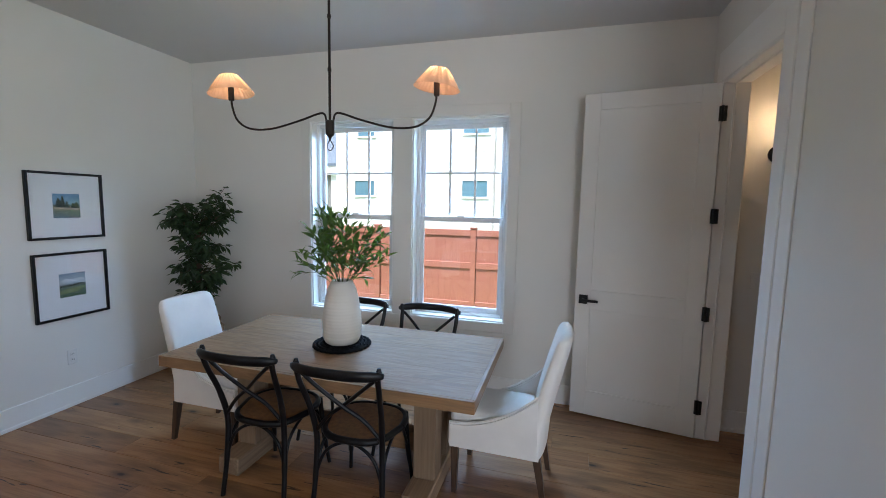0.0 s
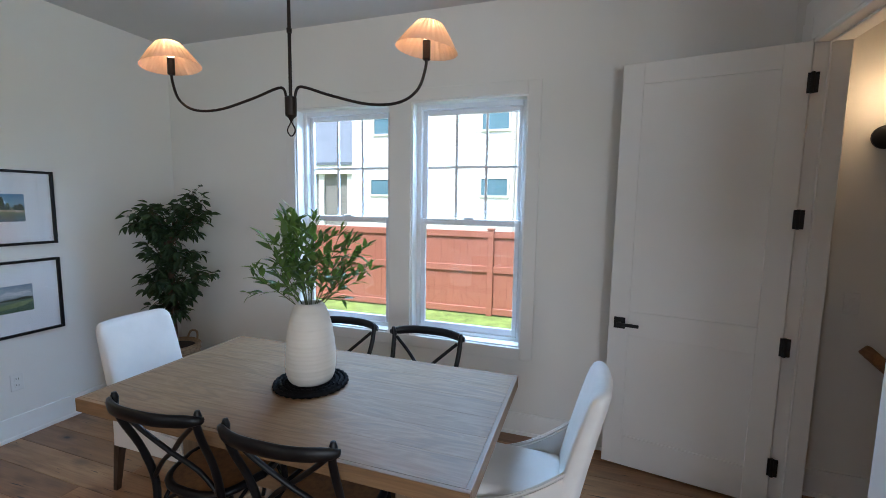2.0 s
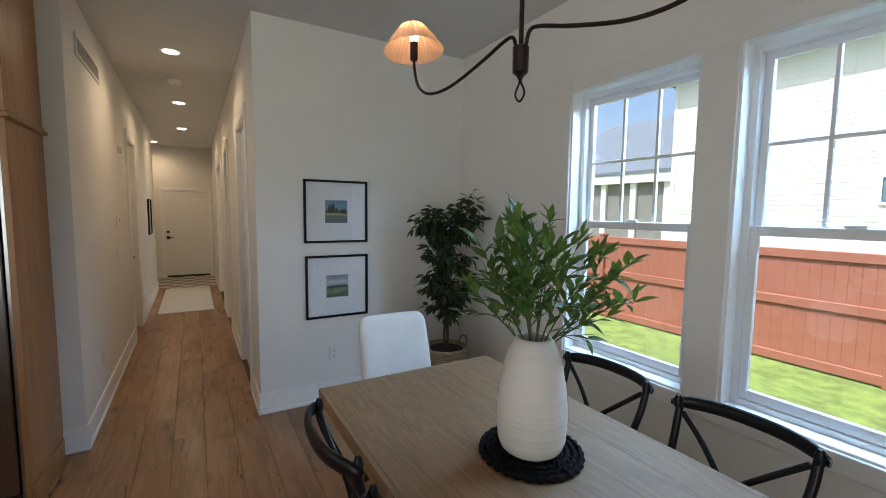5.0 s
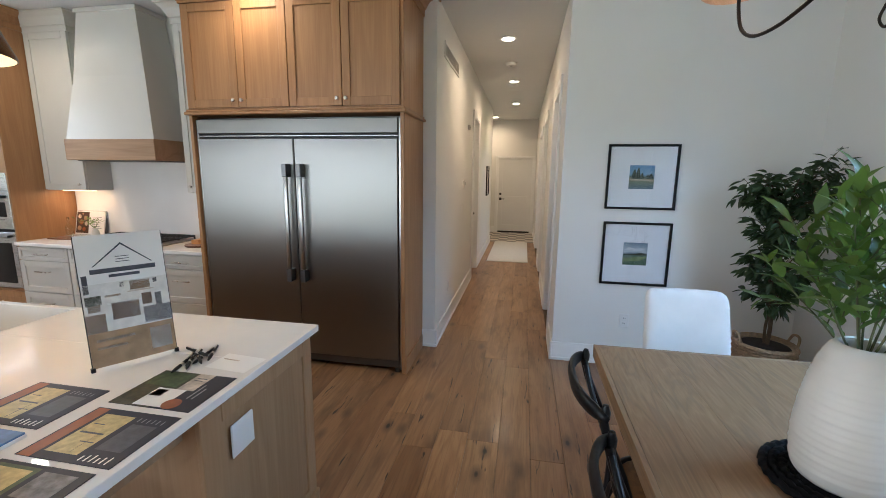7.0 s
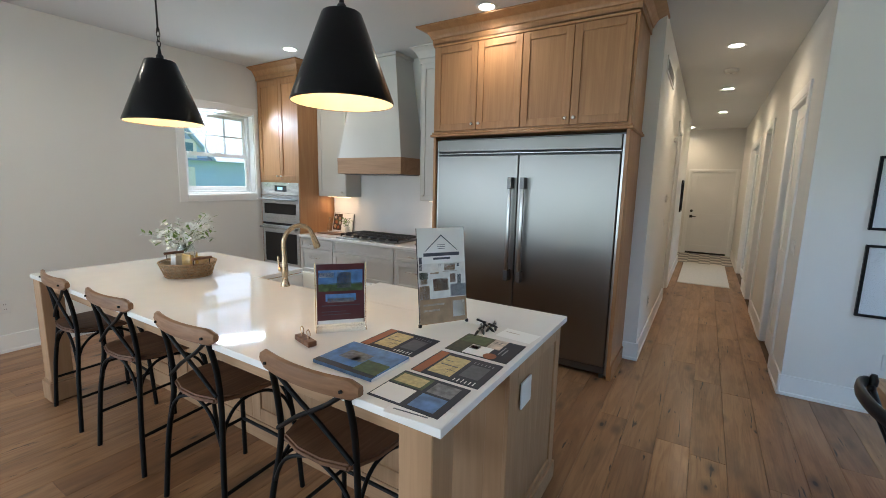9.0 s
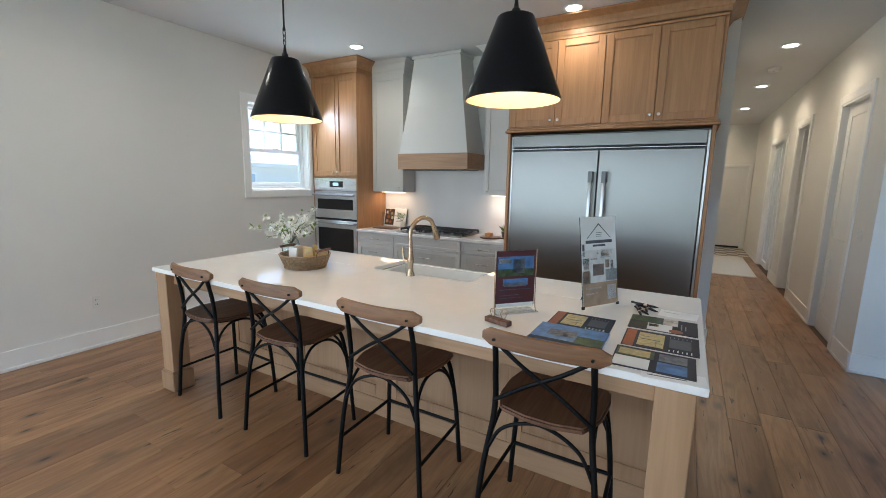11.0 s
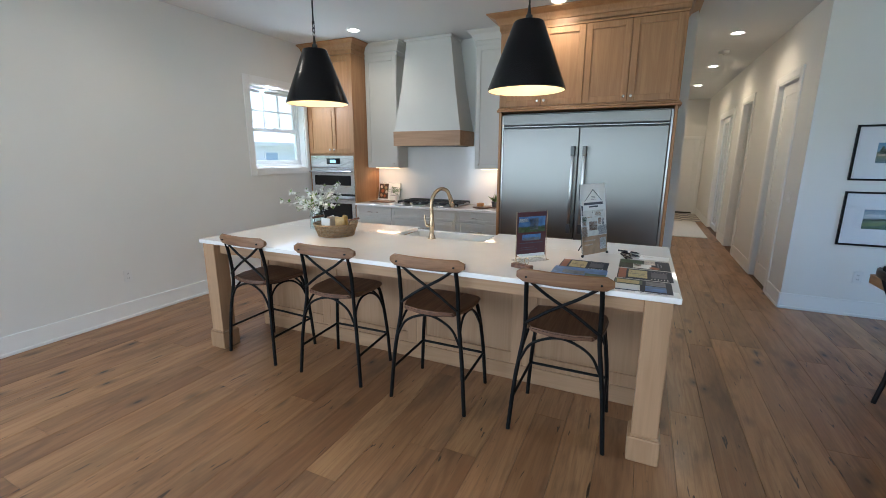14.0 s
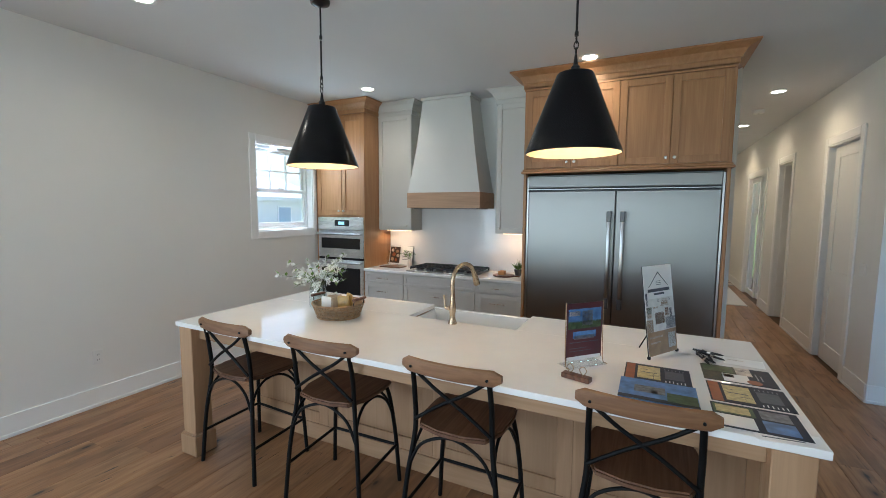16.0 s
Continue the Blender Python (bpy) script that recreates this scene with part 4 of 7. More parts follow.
part("toe_grille", local_boxes(fr, ((FX - 0.05, F0 + 0.024, 0.03), (FX - 0.012, F1 - 0.024, 0.092)), bev=0.003), STEELD, fr)
for y in (F0 + 0.04, F1 - 0.04):
    part("foot", local_boxes(fr, ((FX - 0.05, y - 0.02, 0.0), (FX + 0.004, y + 0.02, 0.03)), bev=0.003), STEELD, fr)

# oak cabinet round and over the refrigerator
oc = thing("fridge_cabinet", (-3.4, -0.13, 0), "tall oak cabinet with four shaker doors above the refrigerator", "cabinet")
CX = -3.045
part("side_panel", local_boxes(oc, ((-3.65, F1 + 0.002, 0), (CX, F1 + 0.03, 2.06)), bev=0.002), CABW, oc)
part("side_panel", local_boxes(oc, ((-3.65, F1 + 0.004, 2.06), (CX + 0.0, F1 + 0.03, 2.9)), bev=0.002), CABW, oc)
part("side_panel", local_boxes(oc, ((KW, F0 - 0.03, 0), (CX, F0 - 0.002, 2.9)), bev=0.002), CABW, oc)
part("base_trim", local_boxes(oc, ((-3.60, F1 + 0.03, 0), (CX + 0.006, F1 + 0.044, 0.13)), bev=0.003), CABW, oc)
part("carcass", local_boxes(oc, ((KW, F0 - 0.002, 2.075), (CX, F1 + 0.004, 2.9))), CABW, oc)
part("ledge_moulding", local_boxes(oc, ((-3.65, F0 - 0.05, 2.046), (CX + 0.035, F1 + 0.055, 2.07)), ((-3.65, F0 - 0.04, 2.07), (CX + 0.022, F1 + 0.042, 2.09)), bev=0.006), CABW, oc)
part("head_rail", local_boxes(oc, ((CX, F0 - 0.03, 2.87), (CX + 0.022, F1 + 0.03, 2.9))), CABW, oc)
ye = [-1.012, -0.56, -0.134, 0.296, 0.74]
for k in range(4):
    ky = ye[k + 1] - 0.035 if k % 2 == 0 else ye[k] + 0.035
    shaker(oc, CX, ye[k] + 0.003, ye[k + 1] - 0.003, 2.10, 2.865, CABW, knob=(ky, 2.15))
crown(oc, CX + 0.01, F0 - 0.03, F1 + 0.03, 2.89, TOP - 0.004, KW, CABW, 0.13, (True, True))

# oven tower
TX, T0, T1 = -3.165, WS + 0.004, -3.13
ot = thing("oven_cabinet", (-3.45, -3.5, 0), "tall oak cabinet holding the built-in ovens", "cabinet")
part("carcass", local_boxes(ot, ((KW, T0, 0.1), (TX - 0.06, T1 - 0.02, 2.9))), CABW, ot)
part("side_panel", local_boxes(ot, ((KW, T1 - 0.02, 0.0), (TX + 0.02, T1, 2.9)), bev=0.002), CABW, ot)
part("face_frame", local_boxes(ot, ((TX - 0.06, T0, 0.1), (TX, T0 + 0.05, 2.9)), ((TX - 0.06, T0 + 0.05, 1.57), (TX, T1 - 0.02, 1.60)), ((TX - 0.06, T0 + 0.05, 2.86), (TX, T1 - 0.02, 2.9)), ((TX - 0.06, T0 + 0.05, 0.1), (TX, T1 - 0.02, 0.43))), CABW, ot)
shaker(ot, TX, T0 + 0.03, -3.502, 1.60, 2.865, CABW, knob=(-3.537, 1.65))
shaker(ot, TX, -3.498, T1 - 0.012, 1.60, 2.865, CABW, knob=(-3.463, 1.65))
shaker(ot, TX, T0 + 0.03, T1 - 0.012, 0.12, 0.41, CABW, name="drawer_front", pull=(-3.5, 0.3, 0.16))
crown(ot, TX + 0.01, T0, T1, 2.89, TOP - 0.004, KW, CABW, 0.13, (False, True))

ov = thing("wall_oven", (-3.45, -3.5, 0.44), "stainless wall oven with a microwave above, black glass doors", "oven")
o0, o1 = T0 + 0.035, T1 - 0.024
part("control_panel", local_boxes(ov, ((TX - 0.05, o0, 1.40), (TX + 0.024, o1, 1.568)), bev=0.004), STEELO, ov, "stainless control panel")
part("display", local_boxes(ov, ((TX + 0.024, -3.62, 1.45), (TX + 0.026, -3.38, 1.53))), OVENG, ov)
part("digits", local_boxes(ov, ((TX + 0.026, -3.56, 1.47), (TX + 0.0265, -3.46, 1.51))), SCREENLIT, ov)
for nm, z0, z1, hz in (("microwave_door", 1.03, 1.395, 1.345), ("oven_door", 0.445, 1.0, 0.965)):
    d = part(nm, local_boxes(ov, ((TX - 0.05, o0, z0), (TX + 0.022, o1, z1)), bev=0.005), STEELO, ov, "stainless door with a dark glass front")
    part("glass", local_boxes(ov, ((TX + 0.02, o0 + 0.055, z0 + 0.05 if nm == "oven_door" else z0 + 0.12), (TX + 0.0245, o1 - 0.055, z1 - 0.105)), bev=0.001), OVENG, d)
    bm = bmesh.new()
    q = ov.matrix_basis.translation
    tube(bm, [(TX + 0.07 - q.x, o0 + 0.01 - q.y, hz - q.z), (TX + 0.07 - q.x, o1 - 0.01 - q.y, hz - q.z)], 0.013, 12)
    for y in (o0 + 0.04, o1 - 0.04):
        bx(bm, (TX + 0.02 - q.x, y - 0.012 - q.y, hz - 0.012 - q.z), (TX + 0.07 - q.x, y + 0.012 - q.y, hz + 0.012 - q.z), 0.003)
    part("handle", bm, STEELV, d, smooth=40)
part("vent_gap", local_boxes(ov, ((TX - 0.05, o0, 1.0), (TX + 0.01, o1, 1.03))), BLACKM, ov)

# grey base cabinets
BX = -3.145


def base_unit(y0, y1, split, label):
    u = thing("base_cabinet", (-3.45, (y0 + y1) / 2, 0), label, "cabinet", "grey base cabinets")
    part("carcass", local_boxes(u, ((KW, y0, 0.1), (BX - 0.002, y1, 0.884))), CABG, u)
    part("toe_kick", local_boxes(u, ((KW, y0, 0.0), (BX - 0.07, y1, 0.1))), CABG, u)
    for z0, z1 in ((0.745, 0.868), (0.43, 0.738), (0.115, 0.423)):
        shaker(u, BX, y0 + 0.005, y1 - 0.005, z0, z1, CABG, 0.034 if z1 > 0.8 else 0.055, "drawer_front", pull=None if split and z1 > 0.8 else ((y0 + y1) / 2, (z0 + z1) / 2 if z1 > 0.8 else z1 - 0.1, 0.17))
    return u


base_unit(T1 + 0.002, -2.541, False, "light grey drawer cabinet with satin nickel pulls")
base_unit(-2.539, -1.586, True, "wide light grey drawer cabinet under the cooktop")
base_unit(-1.584, F0 - 0.034, False, "light grey drawer cabinet beside the refrigerator")
wt = solid("worktop", boxes(((KW, T1 + 0.002, 0.884), (-3.105, F0 - 0.032, 0.914)), bev=0.003), QUARTZ, "white quartz worktop along the kitchen wall", "worktop")
solid("backsplash", boxes(((KW, T1 + 0.002, 0.9145), (KW + 0.012, F0 - 0.032, 2.2))), SPLASH, "smooth white slab backsplash behind the cooktop", "backsplash", "structure")


def upper(y0, y1, label, ends, knob):
    u = thing("upper_cabinet", (-3.6, (y0 + y1) / 2, 1.40), label, "cabinet", "grey upper cabinets")
    part("carcass", local_boxes(u, ((KW + 0.014, y0, 1.40), (-3.472, y1, 2.9)), bev=0.002), CABG, u)
    shaker(u, -3.472, y0 + 0.004, y1 - 0.004, 1.405, 2.88, CABG, 0.06, knob=knob)
    crown(u, -3.462, y0, y1, 2.88, TOP - 0.004, KW + 0.014, CABG, 0.10, ends)
    part("light_strip", local_boxes(u, ((-3.60, y0 + 0.06, 1.39), (-3.57, y1 - 0.06, 1.399))), STRIP, u, "warm under-cabinet light")
    return u


upper(T1 + 0.003, -2.62, "light grey shaker wall cabinet beside the oven tower", (False, True), (-2.68, 1.46))
upper(-1.475, F0 - 0.034, "light grey shaker wall cabinet beside the refrigerator", (True, False), (-1.42, 1.46))
area_light("under_cabinet_lamp", (-3.585, -2.88, 1.385), (-3.585, -2.88, 0), 0.03, 0.4, 0.6, (1, 0.62, 0.32))
area_light("under_cabinet_lamp", (-3.585, -1.25, 1.385), (-3.585, -1.25, 0), 0.03, 0.36, 0.6, (1, 0.62, 0.32))

# range hood
hd = thing("range_hood", (-3.5, -2.08, 1.69), "tapered grey plaster range hood with an oak band", "range hood")
o = hd.matrix_basis.translation
bm = bmesh.new()
rows = []
for xf, ya, yb, z in ((-3.272, -2.555, -1.605, 1.88), (-3.36, -2.485, -1.715, 2.45), (-3.415, -2.43, -1.80, TOP - 0.03), (-3.415, -2.43, -1.80, TOP - 0.004)):
    rows.append([bm.verts.new((p[0] - o.x, p[1] - o.y, z - o.z)) for p in ((KW + 0.014, ya), (xf, ya), (xf, yb), (KW + 0.014, yb))])
for a, b in zip(rows, rows[1:]):
    for k in range(4):
        bm.faces.new((a[k], a[(k + 1) % 4], b[(k + 1) % 4], b[k]))
bm.faces.new(rows[0][::-1])
bm.faces.new(rows[-1])
part("canopy", bm, CABG, hd, "smooth grey tapered body")
part("top_trim", local_boxes(hd, ((KW + 0.014, -2.45, TOP - 0.04), (-3.395, -1.78, TOP - 0.005)), bev=0.004), CABG, hd)
part("oak_band", local_boxes(hd, ((KW + 0.014, -2.565, 1.695), (-3.255, -1.592, 1.882)), bev=0.004), wood("hood_oak", (0.20, 0.105, 0.05), (0.36, 0.215, 0.118), (0.42, 0.26, 0.15), 1, 0.45, 0.7), hd, "plain oak band")
part("underside", local_boxes(hd, ((KW + 0.05, -2.50, 1.686), (-3.31, -1.66, 1.6955))), STEELD, hd)

# cooktop
ck = thing("cooktop", (-3.42, -2.07, 0.914), "black gas cooktop with iron grates and steel knobs", "cooktop")
part("tray", local_boxes(ck, ((-3.67, -2.53, 0.914), (-3.17, -1.61, 0.93)), bev=0.006), STEEL, ck)
for k in range(3):
    y0 = -2.51 + 0.302 * k
    items = [((-3.65, y0 + 0.01 + 0.046 * j, 0.952), (-3.24, y0 + 0.022 + 0.046 * j, 0.968)) for j in range(7)]
    items += [((xx, y0 + 0.005, 0.946), (xx + 0.014, y0 + 0.298, 0.968)) for xx in (-3.655, -3.45, -3.245)]
    items += [((xx, yy, 0.93), (xx + 0.014, yy + 0.014, 0.95)) for xx in (-3.655, -3.245) for yy in (y0 + 0.006, y0 + 0.284)]
    part("grate", local_boxes(ck, *items, bev=0.002), BLACKM, ck, "cast iron grate")
    for xx in (-3.55, -3.34):
        bm = bmesh.new()
        lathe(bm, [(0.05, 0.016), (0.045, 0.03), (0.03, 0.034), (0.0, 0.036)], 18, (xx + 3.42, y0 + 0.15 + 2.07, 0))
        part("burner", bm, BLACKM, ck, smooth=40)
for k in range(6):
    bm = bmesh.new()
    lathe(bm, [(0.021, 0.0), (0.019, 0.026), (0.0, 0.028)], 16, m=pose(-3.2 + 3.42, -2.40 + 0.132 * k + 2.07, 0.014, 0, 25, 0))
    part("control_knob", bm, STEELV, ck, smooth=40)

# ---- island ----
IX0, IX1, IY0, IY1 = -1.686, -0.415, -2.66, 0.735
isl = thing("kitchen_island", (-1.05, -0.96, 0), "long light oak kitchen island with corner posts and panelled back", "kitchen island")
BXE = -0.965
part("body", local_boxes(isl, ((-1.63, IY0 + 0.06, 0.09), (BXE - 0.012, -1.38, 0.884)), ((-1.63, -0.535, 0.09), (BXE - 0.012, IY1 - 0.034, 0.884)), ((-1.26, -1.38, 0.09), (BXE - 0.012, -0.535, 0.884)), ((-1.63, -1.38, 0.09), (-1.26, -0.535, 0.65))), ISLW, isl)
part("toe_kick", local_boxes(isl, ((-1.56, IY0 + 0.08, 0), (BXE - 0.012, IY1 - 0.05, 0.09))), ISLW, isl)
# panelled back towards the stools
yy = [IY0 + 0.05, -1.83, -0.985, -0.14, IY1 - 0.032]
for k in range(4):
    shaker(isl, BXE - 0.012, yy[k], yy[k + 1], 0.12, 0.884, ISLW, 0.085, "back_panel")
part("base_board", local_boxes(isl, ((BXE - 0.01, IY0 + 0.05, 0), (BXE + 0.016, IY1 - 0.03, 0.12)), bev=0.004), ISLH, isl)
# the two ends
for y0, y1, s in ((IY1 - 0.034, IY1 - 0.016, 1), (IY0 + 0.042, IY0 + 0.06, -1)):
    items = [((-1.635, y0, 0.0), (-1.565, y1, 0.884)), ((-1.05, y0, 0.0), (BXE + 0.01, y1, 0.884)), ((-1.565, y0, 0.81), (-1.05, y1, 0.884)), ((-1.565, y0, 0.0), (-1.05, y1, 0.14))]
    ep = part("end_panel", local_boxes(isl, *items, bev=0.003), ISLW, isl)
    ym = (y0 + y1) / 2
    part("panel", local_boxes(isl, ((-1.57, min(ym, y0 if s > 0 else y1), 0.135), (-1.045, max(ym, y0 if s > 0 else y1), 0.815))), ISLW, ep)
    part("end_skirting", local_boxes(isl, ((-1.64, y0 if s > 0 else y0 - 0.012, 0), (BXE + 0.015, y1 + 0.012 if s > 0 else y1, 0.1)), bev=0.003), ISLH, isl)
for y0 in (IY1 - 0.155, IY0 + 0.03):
    ps = part("corner_post", local_boxes(isl, ((-0.545, y0, 0.0), (-0.42, y0 + 0.125, 0.884)), bev=0.004), ISLW, isl)
    part("plinth", local_boxes(isl, ((-0.56, y0 - 0.016, 0), (-0.404, y0 + 0.141, 0.14)), ((-0.553, y0 - 0.009, 0.14), (-0.411, y0 + 0.134, 0.152)), bev=0.006), ISLW, ps)
    part("end_apron", local_boxes(isl, ((BXE + 0.01, y0 + 0.05, 0.80), (-0.545, y0 + 0.075, 0.884))), ISLW, isl)
part("apron", local_boxes(isl, ((-0.50, IY0 + 0.155, 0.80), (-0.475, IY1 - 0.155, 0.884)), bev=0.003), ISLH, isl)
part("outlet_plate", local_boxes(isl, ((-1.195, IY1 - 0.017, 0.655), (-1.08, IY1 - 0.009, 0.775)), bev=0.003), PLASTIC, isl, "white double outlet plate")

# white quartz top, cut out for the sink
SY0, SY1, SX = -1.355, -0.56, -1.285
solid("island_top", boxes(((IX0, IY0, 0.884), (SX, SY0, 0.914)), ((IX0, SY1, 0.884), (SX, IY1, 0.914)), ((SX, IY0, 0.884), (IX1, IY1, 0.914)), bev=0.002), QUARTZ, "glossy white quartz slab on the island", "countertop")
sk = thing("sink", (-1.48, -0.96, 0.66), "white fireclay apron-front sink set in the island", "sink")
part("basin", local_boxes(sk, ((-1.70, SY0 + 0.003, 0.655), (-1.665, SY1 - 0.003, 0.895)), ((-1.305, SY0 + 0.003, 0.655), (SX - 0.001, SY1 - 0.003, 0.882)), ((-1.665, SY0 + 0.003, 0.655), (-1.305, SY0 + 0.025, 0.882)),
                          ((-1.665, SY1 - 0.025, 0.655), (-1.305, SY1 - 0.003, 0.882)), ((-1.665, SY0 + 0.025, 0.655), (-1.305, SY1 - 0.025, 0.675)), bev=0.005), SINKW, sk)
bm = bmesh.new()
lathe(bm, [(0.045, 0.015), (0.043, 0.02), (0.02, 0.018)], 20)
part("drain", bm, NICKEL, sk, smooth=40)

fa = thing("faucet", (-1.235, -0.985, 0.914), "champagne brass pull-down kitchen faucet with a side lever", "faucet")
bm = bmesh.new()
lathe(bm, [(0.030, 0.0), (0.028, 0.012), (0.021, 0.03), (0.018, 0.06), (0.022, 0.085), (0.022, 0.12), (0.017, 0.16), (0.0155, 0.2)], 22)
part("base", bm, BRASS, fa, smooth=60)
bm = bmesh.new()
tube(bm, curve([(0, 0, 0.19), (0, 0, 0.30), (-0.03, 0.015, 0.365), (-0.085, 0.043, 0.395), (-0.14, 0.07, 0.375), (-0.165, 0.083, 0.325)], 10), 0.0145, 14)
part("spout", bm, BRASS, fa, smooth=60)
bm = bmesh.new()
tube(bm, [(-0.162, 0.082, 0.335), (-0.178, 0.09, 0.29), (-0.19, 0.096, 0.25), (-0.193, 0.0975, 0.242)], [0.016, 0.020, 0.024, 0.018], 14)
part("spray_head", bm, BRASS, fa, smooth=50)
bm = bmesh.new()
tube(bm, [(0, 0, 0.10), (0, -0.05, 0.105)], 0.014, 12)
tube(bm, [(0, -0.052, 0.10), (0, -0.06, 0.14), (0, -0.064, 0.19)], [0.009, 0.007, 0.006], 10)
part("lever", bm, BRASS, fa, smooth=50)


# ---- stools ----
def stool_master(x, y):
    """Local: faces -x (the island), origin on the floor under the seat's middle."""
    s = thing("counter_stool", (x, y, 0), "black steel counter stool with wooden seat and crossed back", "bar stool", "stools at the island")
    bm = bmesh.new()
    lathe_pts = [(-0.20, -0.21), (-0.10, -0.225), (0.06, -0.215), (0.17, -0.17), (0.20, -0.06), (0.20, 0.06), (0.17, 0.17), (0.06, 0.215), (-0.10, 0.225), (-0.20, 0.21), (-0.225, 0.12), (-0.228, -0.12)]
    prism(bm, lathe_pts, 0.615, 0.643, 2)
    bmesh.ops.bevel(bm, geom=[e for e in bm.edges], offset=0.008, segments=2, affect="EDGES")
    part("seat", bm, SEATW, s, "dark walnut-stained seat", smooth=35)
    bm = bmesh.new()
    tube(bm, [(0.17 * math.cos(a), 0.185 * math.sin(a), 0.607) for a in [2 * math.pi * i / 20 for i in range(21)]], 0.008, 6)
    part("seat_ring", bm, STOOLM, s, smooth=60)
    for sy in (-1, 1):
        bm = bmesh.new()
        tube(bm, curve([(0.205, 0.262 * sy, 0.0), (0.185, 0.235 * sy, 0.33), (0.158, 0.20 * sy, 0.60), (0.168, 0.197 * sy, 0.78), (0.196, 0.192 * sy, 0.93)], 6), 0.0125, 10)
        part("back_leg", bm, STOOLM, s, smooth=60)
        bm = bmesh.new()
        tube(bm, curve([(-0.22, 0.25 * sy, 0.0), (-0.205, 0.228 * sy, 0.33), (-0.18, 0.195 * sy, 0.58), (-0.14, 0.17 * sy, 0.607)], 6), 0.0125, 10)
        part("front_leg", bm, STOOLM, s, smooth=60)
        bm = bmesh.new()
        tube(bm, [(0.192, 0.242 * sy, 0.215), (-0.21, 0.236 * sy, 0.235)], 0.009, 8)
        part("side_stretcher", bm, STOOLM, s, smooth=60)
        bm = bmesh.new()
        tube(bm, curve([(0.178, 0.222 * sy, 0.43), (0.14, 0.205 * sy, 0.53), (0.06, 0.195 * sy, 0.595), (-0.06, 0.195 * sy, 0.595), (-0.15, 0.205 * sy, 0.53), (-0.195, 0.217 * sy, 0.43)], 6), 0.008, 8)
        part("side_hoop", bm, STOOLM, s, smooth=60)
        bm = bmesh.new()
        tube(bm, curve([(0.172, 0.195 * sy, 0.66), (0.182, 0.08 * sy, 0.745), (0.186, 0.0, 0.795), (0.19, -0.09 * sy, 0.85), (0.197, -0.19 * sy, 0.925)], 5), 0.009, 8)
        part("cross_bar", bm, STOOLM, s, smooth=60)
    bm = bmesh.new()
    tube(bm, [(-0.208, -0.236, 0.235), (-0.208, 0.236, 0.235)], 0.009, 8)
    part("foot_rest", bm, STOOLM, s, smooth=60)
    for xx, zz in ((0.178, 0.43), (-0.195, 0.43)):
        bm = bmesh.new()
        tube(bm, curve([(xx, -0.22, zz), (xx * 0.98, -0.16, zz + 0.11), (xx * 0.94, -0.05, zz + 0.165), (xx * 0.94, 0.05, zz + 0.165), (xx * 0.98, 0.16, zz + 0.11), (xx, 0.22, zz)], 6), 0.008, 8)
        part("hoop", bm, STOOLM, s, smooth=60)
    # bowed wooden top rail
    bm = bmesh.new()
    prev = None
    n = 14
    for i in range(n + 1):
        u = -1 + 2 * i / n
        yc = 0.248 * u
        xc = 0.225 - 0.035 * u * u
        hh = 0.038 * (1 - 0.55 * max(0, abs(u) - 0.86) / 0.14)
        ring = [bm.verts.new((xc + dx, yc, 0.945 + dz)) for dx, dz in ((-0.011, -hh * 0.8), (-0.013, 0), (-0.010, hh * 0.85), (0, hh), (0.010, hh * 0.85), (0.013, 0), (0.011, -hh * 0.8), (0, -hh))]
        if prev:
            for k in range(8):
                bm.faces.new((prev[k], prev[(k + 1) % 8], ring[(k + 1) % 8], ring[k]))
        else:
            bm.faces.new(ring[::-1])
        prev = ring
    bm.faces.new(prev)
    part("top_rail", bm, RAILW, s, "bowed brown wooden rail", smooth=40)
    for sy in (-1, 1):
        bm = bmesh.new()
        tube(bm, [(0.185, 0.19 * sy, 0.935), (0.225, 0.19 * sy, 0.94)], 0.006, 8)
        part("bolt", bm, STOOLM, s)
    return s


st = stool_master(-0.60, 0.19)
for yy0, turn in ((-0.612, 0), (-1.392, 1.5), (-2.15, -3)):
    copy_thing(st, pose(-0.60, yy0, 0, 0, 0, turn))


# ---- dining table ----
tb = thing("dining_table", (-1.17, 2.526, 0), "washed oak trestle dining table with a thick plank top", "dining table")
top = part("tabletop", boxes(((-0.92, -0.475, 0.697), (0.92, 0.475, 0.742))), TABLEW, tb)
part("edge_board", boxes(((-0.94, -0.495, 0.697), (0.94, -0.4753, 0.7597)), bev=0.0012), TABLEW, top)
part("edge_board", boxes(((-0.94, 0.4753, 0.697), (0.94, 0.495, 0.7597)), bev=0.0012), TABLEW, top)
for k in range(6):
    y0 = -0.475 + 0.95 / 6 * k
    part("board", boxes(((-0.9198, y0 + 0.0002, 0.742), (0.9198, y0 + 0.1581, 0.76)), bev=0.0004), TABLEW, top)
for x0, x1 in ((-0.94, -0.9203), (0.9203, 0.94)):
    part("edge_board", boxes(((x0, -0.475, 0.697), (x1, 0.475, 0.7597)), bev=0.0012), wood("table_oak_end", (0.12, 0.07, 0.038), (0.26, 0.17, 0.097), (0.32, 0.215, 0.13), 1, 0.45, 0.8), top)
TLEG = wood("table_oak_leg", (0.12, 0.075, 0.042), (0.235, 0.16, 0.10), (0.29, 0.205, 0.13), 2, 0.5, 0.8)
TBEAM = wood("table_oak_beam", (0.12, 0.075, 0.042), (0.235, 0.16, 0.10), (0.29, 0.205, 0.13), 1, 0.5, 0.8)
